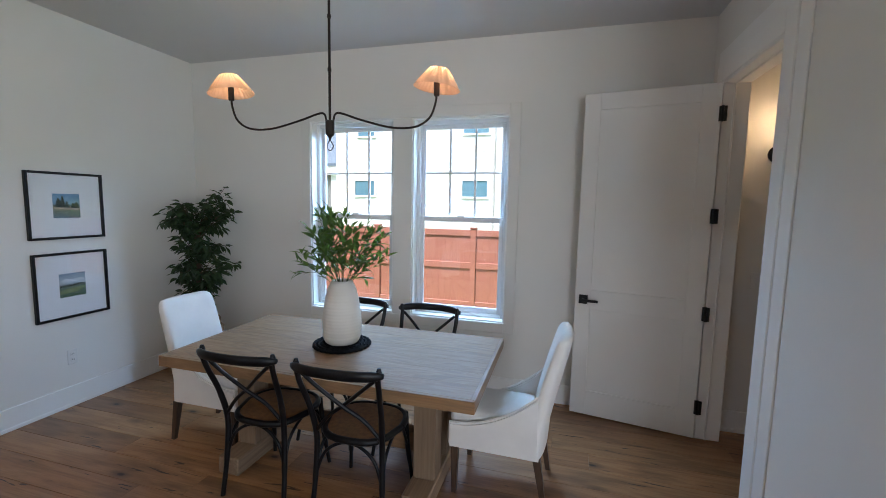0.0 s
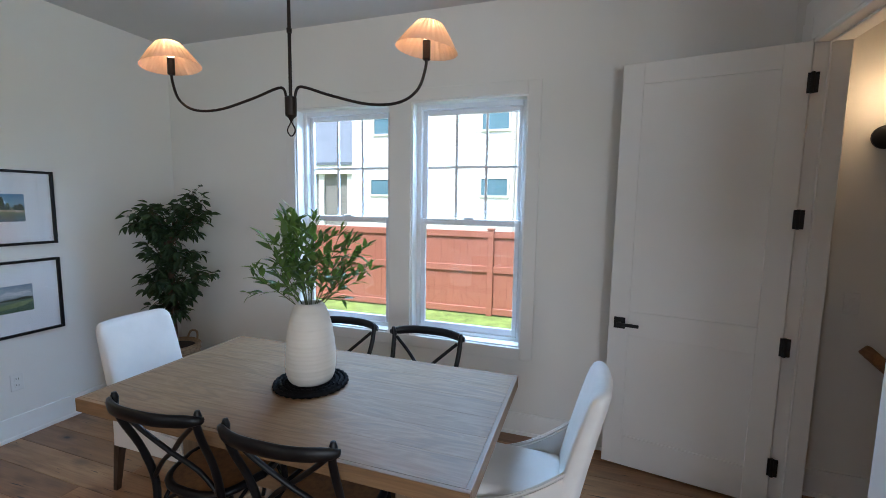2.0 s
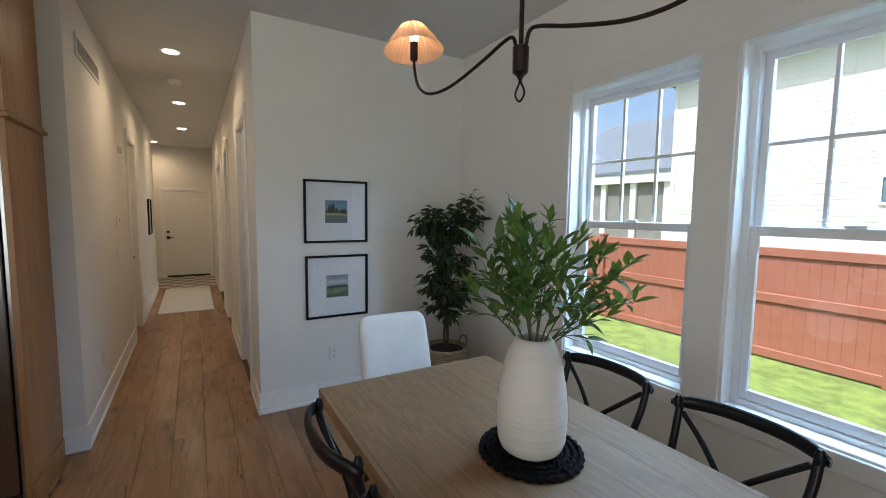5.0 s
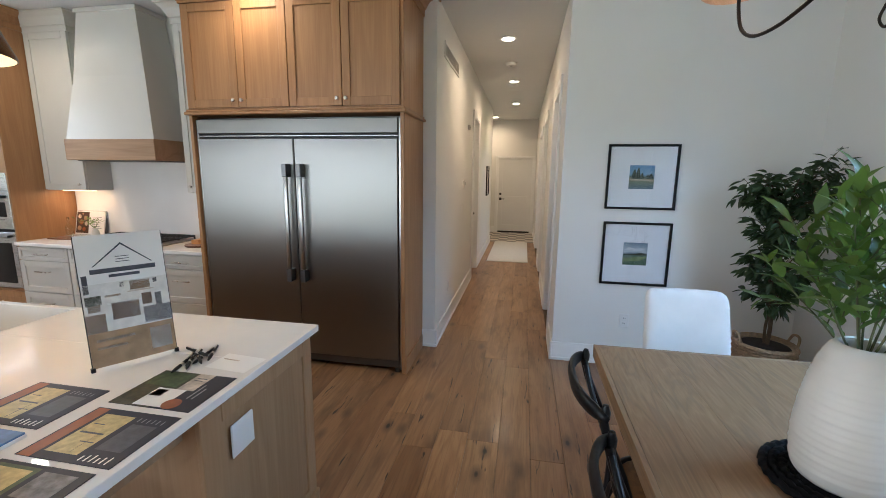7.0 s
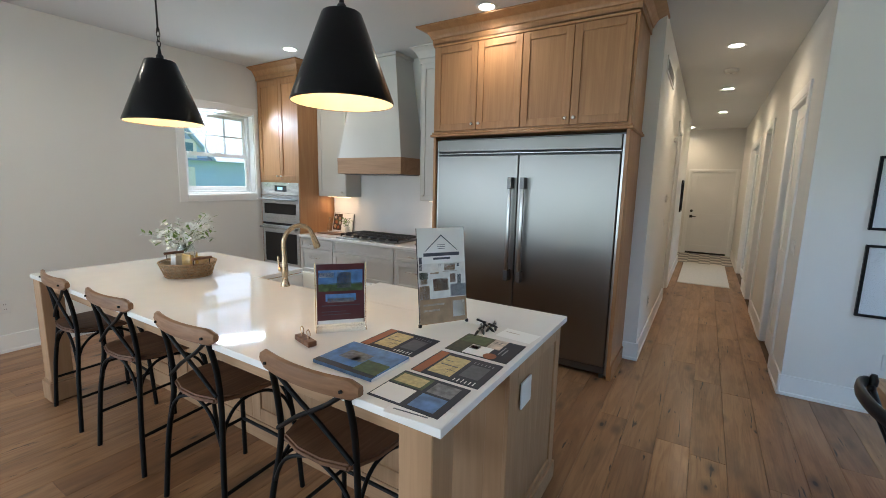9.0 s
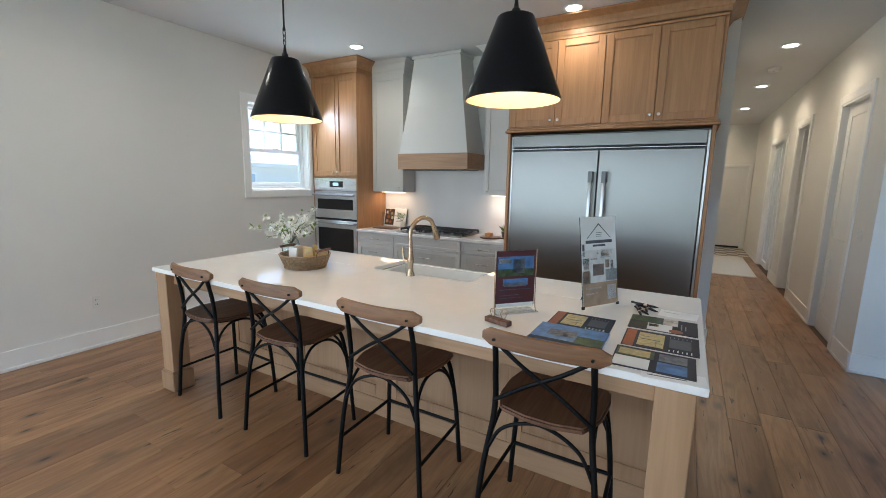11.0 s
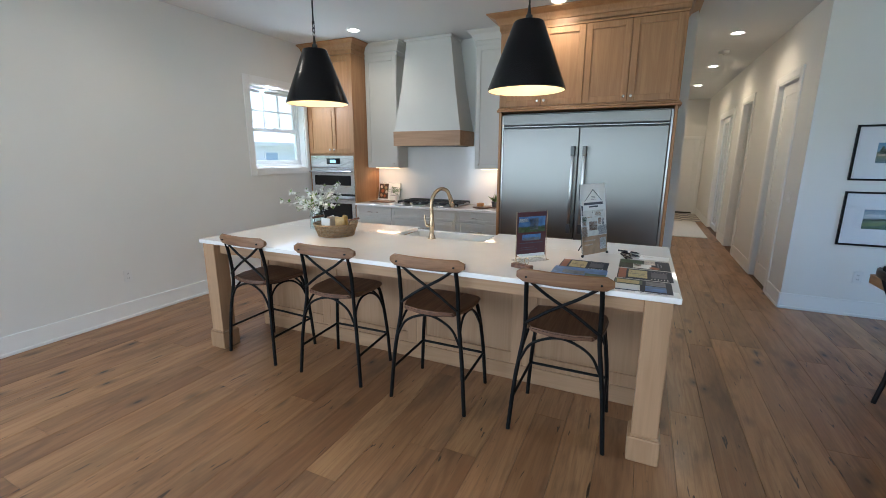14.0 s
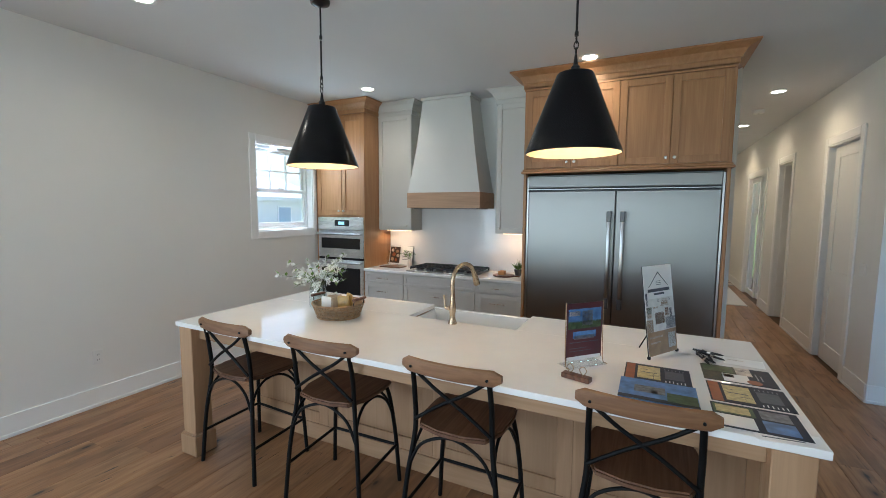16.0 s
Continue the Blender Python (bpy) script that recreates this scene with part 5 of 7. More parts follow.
for x in (-0.60, 0.60):
    for y in (-0.13, 0.13):
        part("post", boxes(((x - 0.065, y - 0.065, 0.11), (x + 0.065, y + 0.065, 0.63)), bev=0.005), TLEG, tb)
    part("foot_beam", boxes(((x - 0.075, -0.36, 0.0), (x + 0.075, 0.36, 0.11)), bev=0.008), TBEAM, tb)
    part("head_beam", boxes(((x - 0.065, -0.33, 0.63), (x + 0.065, 0.33, 0.697)), bev=0.006), TBEAM, tb)
part("stretcher", boxes(((-0.535, -0.045, 0.17), (0.535, 0.045, 0.29)), bev=0.006), TABLEW, tb)


# ---- black cross-back chairs ----
def chair_master(x, y):
    """Local: looks along +y, origin on the floor under the seat."""
    c0 = thing("dining_chair", (x, y, 0), "black bentwood cross-back dining chair with a rattan seat", "chair", "black chairs round the table")
    bm = bmesh.new()
    outline = [(0.215 * math.copysign(abs(math.cos(a)) ** 0.75, math.cos(a)) * (1 - 0.08 * (math.sin(a) < 0)), 0.205 * math.copysign(abs(math.sin(a)) ** 0.75, math.sin(a))) for a in [2 * math.pi * i / 28 for i in range(28)]]
    tube(bm, [(p[0], p[1], 0.452) for p in outline + outline[:1]], 0.019, 8)
    part("seat_frame", bm, BLACKW, c0, smooth=60)
    bm = bmesh.new()
    prism(bm, [(p[0] * 0.94, p[1] * 0.94) for p in outline], 0.448, 0.464, 2)
    part("seat", bm, CANE, c0, "brown woven rattan seat")
    for s in (-1, 1):
        bm = bmesh.new()
        tube(bm, curve([(0.20 * s, -0.235, 0.0), (0.19 * s, -0.205, 0.22), (0.185 * s, -0.195, 0.44), (0.197 * s, -0.235, 0.62), (0.212 * s, -0.30, 0.78), (0.215 * s, -0.325, 0.865)], 6), [0.014] * 6 + [0.016] * 12 + [0.0145] * 13, 10)
        part("back_leg", bm, BLACKW, c0, smooth=60)
        bm = bmesh.new()
        tube(bm, curve([(0.205 * s, 0.225, 0.0), (0.185 * s, 0.195, 0.22), (0.175 * s, 0.175, 0.45)], 6), [0.012] * 4 + [0.015] * 9, 10)
        part("front_leg", bm, BLACKW, c0, smooth=60)
        bm = bmesh.new()
        tube(bm, curve([(0.186 * s, -0.20, 0.24), (0.185 * s, -0.14, 0.37), (0.185 * s, 0.0, 0.432), (0.18 * s, 0.12, 0.37), (0.184 * s, 0.188, 0.24)], 6), 0.009, 8)
        part("side_hoop", bm, BLACKW, c0, smooth=60)
        bm = bmesh.new()
        tube(bm, curve([(0.186 * s, -0.20, 0.475), (0.10 * s, -0.222, 0.58), (0.0, -0.255 - 0.006 * s, 0.665), (-0.11 * s, -0.30, 0.765), (-0.198 * s, -0.318, 0.845)], 5), 0.0105, 8)
        part("cross_slat", bm, BLACKW, c0, smooth=60)
    for yy, zz in ((-0.202, 0.24), (0.19, 0.24)):
        bm = bmesh.new()
        tube(bm, curve([(-0.187, yy, zz), (-0.14, yy * 0.97, zz + 0.12), (-0.05, yy * 0.95, zz + 0.185), (0.05, yy * 0.95, zz + 0.185), (0.14, yy * 0.97, zz + 0.12), (0.187, yy, zz)], 6), 0.009, 8)
        part("hoop", bm, BLACKW, c0, smooth=60)
    bm = bmesh.new()
    prev = None
    for i in range(21):
        u = -1 + 0.1 * i
        bow = 1 - abs(u) ** 2.6
        hh = 0.026 * (1 - 0.5 * max(0.0, abs(u) - 0.85) / 0.15)
        yc, zc = -0.322 - 0.072 * bow, 0.872 + 0.010 * bow
        ring = [bm.verts.new((0.243 * u, yc + dy, zc + dz * hh)) for dy, dz in ((-0.009, -0.8), (-0.013, 0.0), (-0.010, 0.8), (0.0, 1.0), (0.010, 0.8), (0.013, 0.0), (0.009, -0.8), (0.0, -1.0))]
        if prev:
            for k in range(8):
                bm.faces.new((prev[k], prev[(k + 1) % 8], ring[(k + 1) % 8], ring[k]))
        else:
            bm.faces.new(ring[::-1])
        prev = ring
    bm.faces.new(prev)
    part("top_rail", bm, BLACKW, c0, smooth=60)
    for s in (-1, 1):
        bm = bmesh.new()
        lathe(bm, [(0.015, 0.86), (0.016, 0.885), (0.009, 0.906), (0.0, 0.908)], 10, (0.219 * s, -0.318, 0))
        part("finial", bm, BLACKW, c0, smooth=50)
    return c0


dc = chair_master(-1.462, 2.245)
copy_thing(dc, pose(-0.888, 2.24, 0, 0, 0, 1))
copy_thing(dc, pose(-1.395, 2.85, 0, 0, 0, 180))
copy_thing(dc, pose(-0.815, 2.84, 0, 0, 0, 180))


# ---- white upholstered chairs ----
def padded_back(bm):
    """An upholstered slab that leans back, wraps a little forward at its sides and rounds off at the top."""
    rings = []
    for z, w, th in ((0.29, 0.222, 0.040), (0.31, 0.226, 0.046), (0.45, 0.226, 0.048), (0.62, 0.222, 0.046), (0.78, 0.220, 0.043), (0.89, 0.217, 0.040), (0.935, 0.213, 0.037), (0.96, 0.203, 0.031), (0.973, 0.188, 0.021), (0.978, 0.165, 0.008)):
        lean = -0.225 - 0.14 * max(0.0, (z - 0.40) / 0.59) ** 1.15
        ring = []
        for k in range(32):
            a = 2 * math.pi * k / 32
            cx, cy = math.cos(a), math.sin(a)
            dx, dy = th * math.copysign(abs(cx) ** 0.55, cx), w * math.copysign(abs(cy) ** 0.42, cy)
            ring.append(bm.verts.new((lean + dx + 0.030 * (dy / 0.22) ** 2, dy, z)))
        rings.append(ring)
    for a, b in zip(rings, rings[1:]):
        for k in range(32):
            bm.faces.new((a[k], a[(k + 1) % 32], b[(k + 1) % 32], b[k]))
    bm.faces.new(rings[0][::-1])
    bm.faces.new(rings[-1])


def host_chair(x, y, rz, label):
    """Local: looks along +x, origin on the floor under the seat."""
    c0 = thing("upholstered_chair", (x, y, 0), label, "chair", "white host chairs", rz=rz)
    bm = boxes(((-0.235, -0.20, 0.288), (0.262, 0.20, 0.40)), bev=0.014, seg=2)
    part("seat_base", bm, LINEN, c0, smooth=40)
    bm = boxes(((-0.20, -0.188, 0.395), (0.274, 0.188, 0.492)), bev=0.034, seg=4)
    for v in bm.verts:
        if v.co.z > 0.45:
            v.co.z += 0.014 * (1 - (v.co.y / 0.19) ** 2)
    part("seat_cushion", bm, LINEN, c0, smooth=50)
    bm = bmesh.new()
    padded_back(bm)
    part("backrest", bm, LINEN, c0, smooth=60)
    # side wings that sweep down from the back to the front of the seat
    sweep = [(0.272 - 0.50 * u, 0.432 + 0.225 * u ** 2.1) for u in [k / 12 for k in range(13)]]
    for sy in (-1, 1):
        y0, y1 = sorted((0.188 * sy, 0.226 * sy))
        bm = bmesh.new()
        prism(bm, [(-0.235, 0.288), (0.266, 0.288), (0.272, 0.31)] + sweep, y0, y1, 1)
        bmesh.ops.bevel(bm, geom=[e for e in bm.edges if abs(e.verts[0].co.y - e.verts[1].co.y) < 1e-6], offset=0.009, segments=2, affect="EDGES")
        wing = part("side_wing", bm, LINEN, c0, smooth=50)
        bm = bmesh.new()
        tube(bm, [(px, 0.207 * sy, pz + 0.001) for px, pz in sweep], 0.0045, 6)
        part("piping", bm, LINEN, wing, smooth=60)
    for sx, sy in ((1, 1), (1, -1), (-1, 1), (-1, -1)):
        bm = bmesh.new()
        x0, y0 = (0.238 if sx > 0 else -0.225), 0.196 * sy
        sp = 0.0 if sx > 0 else -0.05
        rings = [[bm.verts.new((x0 + dx + a * h, y0 + b * h, zz)) for a, b in ((-1, -1), (1, -1), (1, 1), (-1, 1))] for dx, zz, h in ((0, 0.29, 0.021), (sp, 0.0, 0.013))]
        for k in range(4):
            bm.faces.new((rings[0][k], rings[0][(k + 1) % 4], rings[1][(k + 1) % 4], rings[1][k]))
        bm.faces.new(rings[0])
        bm.faces.new(rings[1][::-1])
        part("leg", bm, LEGW, c0, "dark tapered wooden leg")
    return c0


host_chair(-2.15, 2.575, 0, "white linen host chair drawn up at the far table end")
host_chair(-0.175, 2.63, 179, "white linen host chair beside the open door")


# ---- table centrepiece ----
mt = thing("placemat", (-1.205, 2.552, 0.76), "round braided black placemat on the dining table", "placemat")
for k, (r0, h) in enumerate(((0.172, 0.010), (0.148, 0.012), (0.124, 0.012), (0.100, 0.012), (0.076, 0.012))):
    bm = bmesh.new()
    n = 90
    tube(bm, [((r0 + 0.004 * math.sin(i * 2.1)) * math.cos(2 * math.pi * i / n), (r0 + 0.004 * math.sin(i * 2.1)) * math.sin(2 * math.pi * i / n), 0.009 + 0.0025 * math.cos(i * 2.1)) for i in range(n + 1)], 0.0125 if k else 0.0115, 6)
    if k == 4:
        lathe(bm, [(0.08, 0.004), (0.08, 0.014), (0, 0.015)], 24)
    part("braid", bm, MATB, mt, smooth=60)

vs = thing("vase", (-1.205, 2.552, 0.78), "tall ribbed off-white ceramic vase with leafy green branches", "vase")
bm = bmesh.new()
prof = []
SHAPE = ((0, 0.092), (0.03, 0.108), (0.1, 0.117), (0.22, 0.122), (0.36, 0.122), (0.55, 0.115), (0.72, 0.104), (0.85, 0.091), (0.93, 0.079), (0.98, 0.067), (1.0, 0.060))
for k in range(61):
    u = k / 60
    j = max(i for i in range(len(SHAPE) - 1) if SHAPE[i][0] <= u)
    (u0, r0), (u1, r1) = SHAPE[j], SHAPE[j + 1]
    prof.append((r0 + (r1 - r0) * (u - u0) / (u1 - u0) + 0.0009 * math.sin(2.1 * k) + 0.0004 * math.sin(5.3 * k + 1), 0.40 * u))
prof += [(0.052, 0.398), (0.05, 0.36), (0.052, 0.30), (0.0, 0.30)]
lathe(bm, prof, 48)
part("vessel", bm, CERAMIC, vs, smooth=70)


def leaf_mesh(name, length, width, material, fold=0.25, curl=0.15):
    """A pointed leaf along +x, folded on its rib and drooping to the tip."""
    bm = bmesh.new()
    st_ = ((0.0, 0.02), (0.18, 0.62), (0.42, 1.0), (0.7, 0.7), (1.0, 0.0))
    rib, lft, rgt = [], [], []
    for u, w in st_:
        z = -curl * length * u * u
        rib.append(bm.verts.new((u * length, 0, z)))
        if w > 0:
            lft.append(bm.verts.new((u * length, w * width / 2, z + fold * w * width / 2)))
            rgt.append(bm.verts.new((u * length, -w * width / 2, z + fold * w * width / 2)))
    for k in range(3):
        bm.faces.new((rib[k], rib[k + 1], lft[k + 1], lft[k]))
        bm.faces.new((rib[k + 1], rib[k], rgt[k], rgt[k + 1]))
    bm.faces.new((rib[3], rib[4], lft[3]))
    bm.faces.new((rib[4], rib[3], rgt[3]))
    return bm


def leaf_material(name, dark, light):
    m, t, p = nodes_of(name)
    oi = t.nodes.new("ShaderNodeObjectInfo")
    ge = t.nodes.new("ShaderNodeNewGeometry")
    ad = t.nodes.new("ShaderNodeMath")
    ad.operation = "ADD"
    link(t, oi.outputs["Random"], ad.inputs[0])
    link(t, ge.outputs["Random Per Island"], ad.inputs[1])
    fr_ = t.nodes.new("ShaderNodeMath")
    fr_.operation = "FRACT"
    link(t, ad.outputs[0], fr_.inputs[0])
    link(t, ramp(t, fr_.outputs[0], [(0.0, dark), (1.0, light)]), p.inputs["Base Color"])
    p.inputs["Roughness"].default_value = 0.48
    tl = t.nodes.new("ShaderNodeBsdfTranslucent")
    tl.inputs[0].default_value = (light[0] * 1.6, light[1] * 1.6, light[2], 1)
    mx = t.nodes.new("ShaderNodeMixShader")
    mx.inputs[0].default_value = 0.22
    link(t, p.outputs[0], mx.inputs[1])
    link(t, tl.outputs[0], mx.inputs[2])
    link(t, mx.outputs[0], t.nodes["Material Output"].inputs[0])
    return m


LEAF = leaf_material("branch_leaf", (0.028, 0.072, 0.018), (0.135, 0.225, 0.045))
FICUS = leaf_material("ficus_leaf", (0.012, 0.029, 0.011), (0.050, 0.085, 0.032))
STEM = paint("green_brown_stem", (0.09, 0.10, 0.04), 0.7, 0.2, 20, 100, 0.2)
rl = random.Random(11)
leaf_a = mesh_of("leaf", leaf_mesh("leaf", 0.074, 0.027, LEAF), LEAF, 60)
leaf_b = mesh_of("leaf", leaf_mesh("leaf", 0.086, 0.029, LEAF, 0.2, 0.22), LEAF, 60)
leaf_c = mesh_of("leaf", leaf_mesh("leaf", 0.060, 0.025, LEAF, 0.3, 0.1), LEAF, 60)


def leafy_stem(parent, start, way, length, droop, twigs):
    """A stem with side twigs under the vase, leaves set along them."""
    d = Vector(way).normalized()
    pts = [Vector(start) + d * length * u + Vector((0, 0, -droop * u * u)) for u in (0, 0.25, 0.5, 0.75, 1)]
    bm = bmesh.new()
    line = curve(pts, 5)
    tube(bm, line, [0.0032 - 0.0020 * i / len(line) for i in range(len(line))], 6)
    spots = []
    for k in range(twigs):
        i = int(len(line) * (0.38 + 0.5 * k / max(1, twigs)))
        side = Vector((rl.uniform(-1, 1), rl.uniform(-1, 1), rl.uniform(-0.1, 0.6)))
        side = (side - d * side.dot(d)).normalized()
        w2 = (d * 0.75 + side * 0.8).normalized()
        ln = rl.uniform(0.09, 0.17)
        tw = [line[i], line[i] + w2 * ln * 0.5 + Vector((0, 0, 0.004)), line[i] + w2 * ln]
        tw = curve(tw, 4)
        tube(bm, tw, [0.0018, 0.0017, 0.0016, 0.0015, 0.0014, 0.0013, 0.0012, 0.0011, 0.001], 5)
        spots += [(p, w2) for p in tw[2::2] + tw[5::3]] + [(tw[-1], w2)]
    spots += [(p, d) for p in line[5::2] + line[9::3]] + [(line[-1], d)]
    s = part("stem", bm, STEM, parent, smooth=60)
    for p, w in spots:
        side = Vector((rl.uniform(-1, 1), rl.uniform(-1, 1), rl.uniform(-0.5, 0.8))).normalized()
        ax = (w * rl.uniform(0.5, 1.1) + side * 0.7).normalized()
        o = new("leaf", rl.choice((leaf_a, leaf_a, leaf_b, leaf_c)))
        o.parent = s
        q = ax.to_track_quat("X", "Z")
        o.matrix_basis = Matrix.Translation(p) @ q.to_matrix().to_4x4() @ pose(0, 0, 0, rl.uniform(-35, 35), 0, 0) @ Matrix.Scale(rl.uniform(0.8, 1.15), 4)


WAYS = [(0.86 * a - 0.05, 0.86 * b, c + 0.32) for a, b, c in [(-0.35, 0.05, 1), (-0.12, -0.12, 1.1), (0.12, 0.1, 1), (-0.6, 0.35, 0.8), (-0.75, -0.1, 0.62), (0.40, 0.55, 0.85), (0.55, 0.1, 0.95), (0.3, -0.4, 0.9), (-0.3, -0.45, 0.8), (0.30, 0.85, 0.75), (-0.2, 0.5, 0.95), (0.6, 0.45, 0.6), (-0.45, 0.1, 0.95), (0.1, 0.3, 1.0), (-0.25, 0.2, 1.1), (0.0, 0.7, 0.6)]]
for k, w in enumerate(WAYS[:9] + WAYS[10:11] + WAYS[12:13]):
    leafy_stem(vs, (0.02 * w[0], 0.02 * w[1], 0.33), w, rl.uniform(0.40, 0.52) * (1.06 if w[2] > 1.25 else 0.95 if w[2] > 1.0 else 0.80), 0.03, 4)

# long branches that reach out towards the window
for w, ln in (((0.12, 0.40, 0.42), 0.53), ((0.14, 0.40, 0.30), 0.44), ((0.05, 0.32, 0.24), 0.34), ((-0.30, -0.12, 0.30), 0.36)):
    leafy_stem(vs, (0.02 * w[0], 0.02 * w[1], 0.33), w, ln, 0.05, 3)


# ---- ficus in a basket ----
fc = thing("potted_ficus", (-3.215, 3.40, 0), "artificial ficus tree with dark leaves in a wicker basket", "potted plant")
bm = bmesh.new()
lathe(bm, [(0.145, 0.0), (0.155, 0.02), (0.182, 0.33), (0.192, 0.445), (0.182, 0.45), (0.174, 0.42), (0.0, 0.42)], 36)
bk = part("basket", bm, WICKER, fc, "pale woven wicker basket", smooth=50)
for k in range(21):
    bm = bmesh.new()
    z = 0.012 + 0.021 * k
    r0 = 0.152 + 0.040 * z / 0.44
    tube(bm, [((r0 + 0.004 * math.sin(9 * a + k * 3.14)) * math.cos(a), (r0 + 0.004 * math.sin(9 * a + k * 3.14)) * math.sin(a), z) for a in [2 * math.pi * i / 54 for i in range(55)]], 0.009, 5)
    part("weave", bm, WICKER, bk, smooth=60)
for s in (-1, 1):
    bm = bmesh.new()
    tube(bm, curve([(0.06, 0.174 * s, 0.43), (0.035, 0.194 * s, 0.50), (-0.035, 0.194 * s, 0.50), (-0.06, 0.174 * s, 0.43)], 6), 0.009, 8)
    part("basket_handle", bm, WICKER, fc, smooth=60)
bm = bmesh.new()
lathe(bm, [(0.172, 0.415), (0.13, 0.428), (0.0, 0.436)], 20)
part("moss", bm, SOIL, fc)
bm = bmesh.new()
tube(bm, curve([(0, 0, 0.25), (0.015, 0.01, 0.55), (-0.012, 0.0, 0.9), (0.01, -0.01, 1.42)], 6), [0.014] * 12 + [0.010] * 7, 8)
tube(bm, curve([(0.01, 0.012, 0.25), (-0.014, -0.005, 0.55), (0.016, 0.012, 0.9), (-0.03, 0.02, 1.4)], 6), [0.010] * 12 + [0.008] * 7, 8)
part("trunk", bm, BARK, fc, smooth=60)
rf = random.Random(5)
bm = bmesh.new()
spots = []
# two lobes above that part in a V, a broad skirt of leaves below: middle, half widths along the spread, across it and up, number of twigs
SPREAD = Vector((0.62, 0.78, 0)).normalized()
ACROSS = Vector((-SPREAD.y, SPREAD.x, 0))
for mid, hw, hd, hh, count in (((-0.03, -0.15, 1.53), 0.15, 0.12, 0.20, 24), ((0.17, 0.10, 1.60), 0.14, 0.12, 0.25, 24), ((0.05, -0.03, 1.28), 0.24, 0.14, 0.18, 24),
                               ((0.07, -0.03, 1.06), 0.32, 0.16, 0.17, 28), ((0.05, -0.04, 0.84), 0.25, 0.16, 0.14, 18)):
    mid = Vector(mid)
    for k in range(count):
        u = Vector((rf.gauss(0, 1), rf.gauss(0, 1), rf.gauss(0, 1))).normalized() * rf.uniform(0.55, 1.0)
        tip = mid + SPREAD * hw * u.x + ACROSS * hd * u.y + Vector((0, 0, hh * u.z))
        p0 = Vector((0, 0, max(0.62, mid.z - hh * 0.9 - rf.uniform(0.0, 0.16))))
        bend = p0.lerp(tip, 0.55) + Vector((0, 0, 0.05))
        line = curve([p0, bend, tip], 5)
        line = [Vector((max(-0.37, p.x), min(0.37, p.y), p.z)) for p in line]
        tube(bm, line, [0.004 - 0.003 * i / len(line) for i in range(len(line))], 5)
        spots += [(p, (tip - bend).normalized()) for p in line[5:]]
tagged(part("twig_work", bm, BARK, fc, smooth=60), kind="stuff")
bm = bmesh.new()
for p, d in spots:
    for j in range(2):
        side = Vector((rf.uniform(-1, 1), rf.uniform(-1, 1), rf.uniform(-1.3, 0.2))).normalized()
        ax = (d * 0.45 + side).normalized()
        q = Matrix.Translation(p + side * 0.015) @ ax.to_track_quat("X", "Z").to_matrix().to_4x4() @ pose(0, 0, 0, rf.uniform(-50, 50), 0, 0)
        ln, wd = rf.uniform(0.066, 0.095), rf.uniform(0.030, 0.041)
        rib = [bm.verts.new(q @ Vector(c1)) for c1 in ((0, 0, 0), (ln * 0.45, 0, -0.002), (ln, 0, -0.014))]
        for sg in (-1, 1):
            a = bm.verts.new(q @ Vector((ln * 0.2, sg * wd * 0.38, 0.004)))
            b = bm.verts.new(q @ Vector((ln * 0.5, sg * wd * 0.5, 0.004)))
            c = bm.verts.new(q @ Vector((ln * 0.8, sg * wd * 0.27, -0.005)))
            bm.faces.new((rib[0], rib[1], b, a))
            bm.faces.new((rib[1], rib[2], c, b))
crown_ob = part("foliage", bm, FICUS, fc)
tagged(crown_ob, kind="stuff")


# ---- pictures and wall plates ----
def art_material(name, stops, scale):
    m, t, p = nodes_of(name)
    v = coords(t)
    se = t.nodes.new("ShaderNodeSeparateXYZ")
    link(t, v, se.inputs[0])
    tc = t.nodes.new("ShaderNodeTexCoord")
    se2 = t.nodes.new("ShaderNodeSeparateXYZ")
    link(t, tc.outputs["Generated"], se2.inputs[0])
    n = tex_noise(t, v, scale, 5, 0.65)
    ad = t.nodes.new("ShaderNodeMath")
    ad.operation, ad.inputs[1].default_value, ad.inputs[2].default_value = "MULTIPLY_ADD", 0.30, -0.15
    link(t, n, ad.inputs[0])
    su = t.nodes.new("ShaderNodeMath")
    su.operation = "ADD"
    link(t, ad.outputs[0], su.inputs[0])
    link(t, se2.outputs["Z"], su.inputs[1])
    link(t, ramp(t, su.outputs[0], stops), p.inputs["Base Color"])
    p.inputs["Roughness"].default_value = 0.7
    return m


ART1 = art_material("art_lake", [(0.0, (0.10, 0.16, 0.22)), (0.28, (0.16, 0.20, 0.14)), (0.42, (0.30, 0.26, 0.16)), (0.5, (0.10, 0.14, 0.10)), (0.62, (0.22, 0.36, 0.50)), (1.0, (0.12, 0.26, 0.44))], 22)
ART2 = art_material("art_meadow", [(0.0, (0.06, 0.12, 0.08)), (0.4, (0.11, 0.17, 0.11)), (0.5, (0.14, 0.18, 0.22)), (0.6, (0.45, 0.50, 0.54)), (1.0, (0.20, 0.28, 0.38))], 18)
MATBOARD = paint("picture_mat", (0.78, 0.79, 0.82), 0.9, 0.01, 3, 200, 0.03)


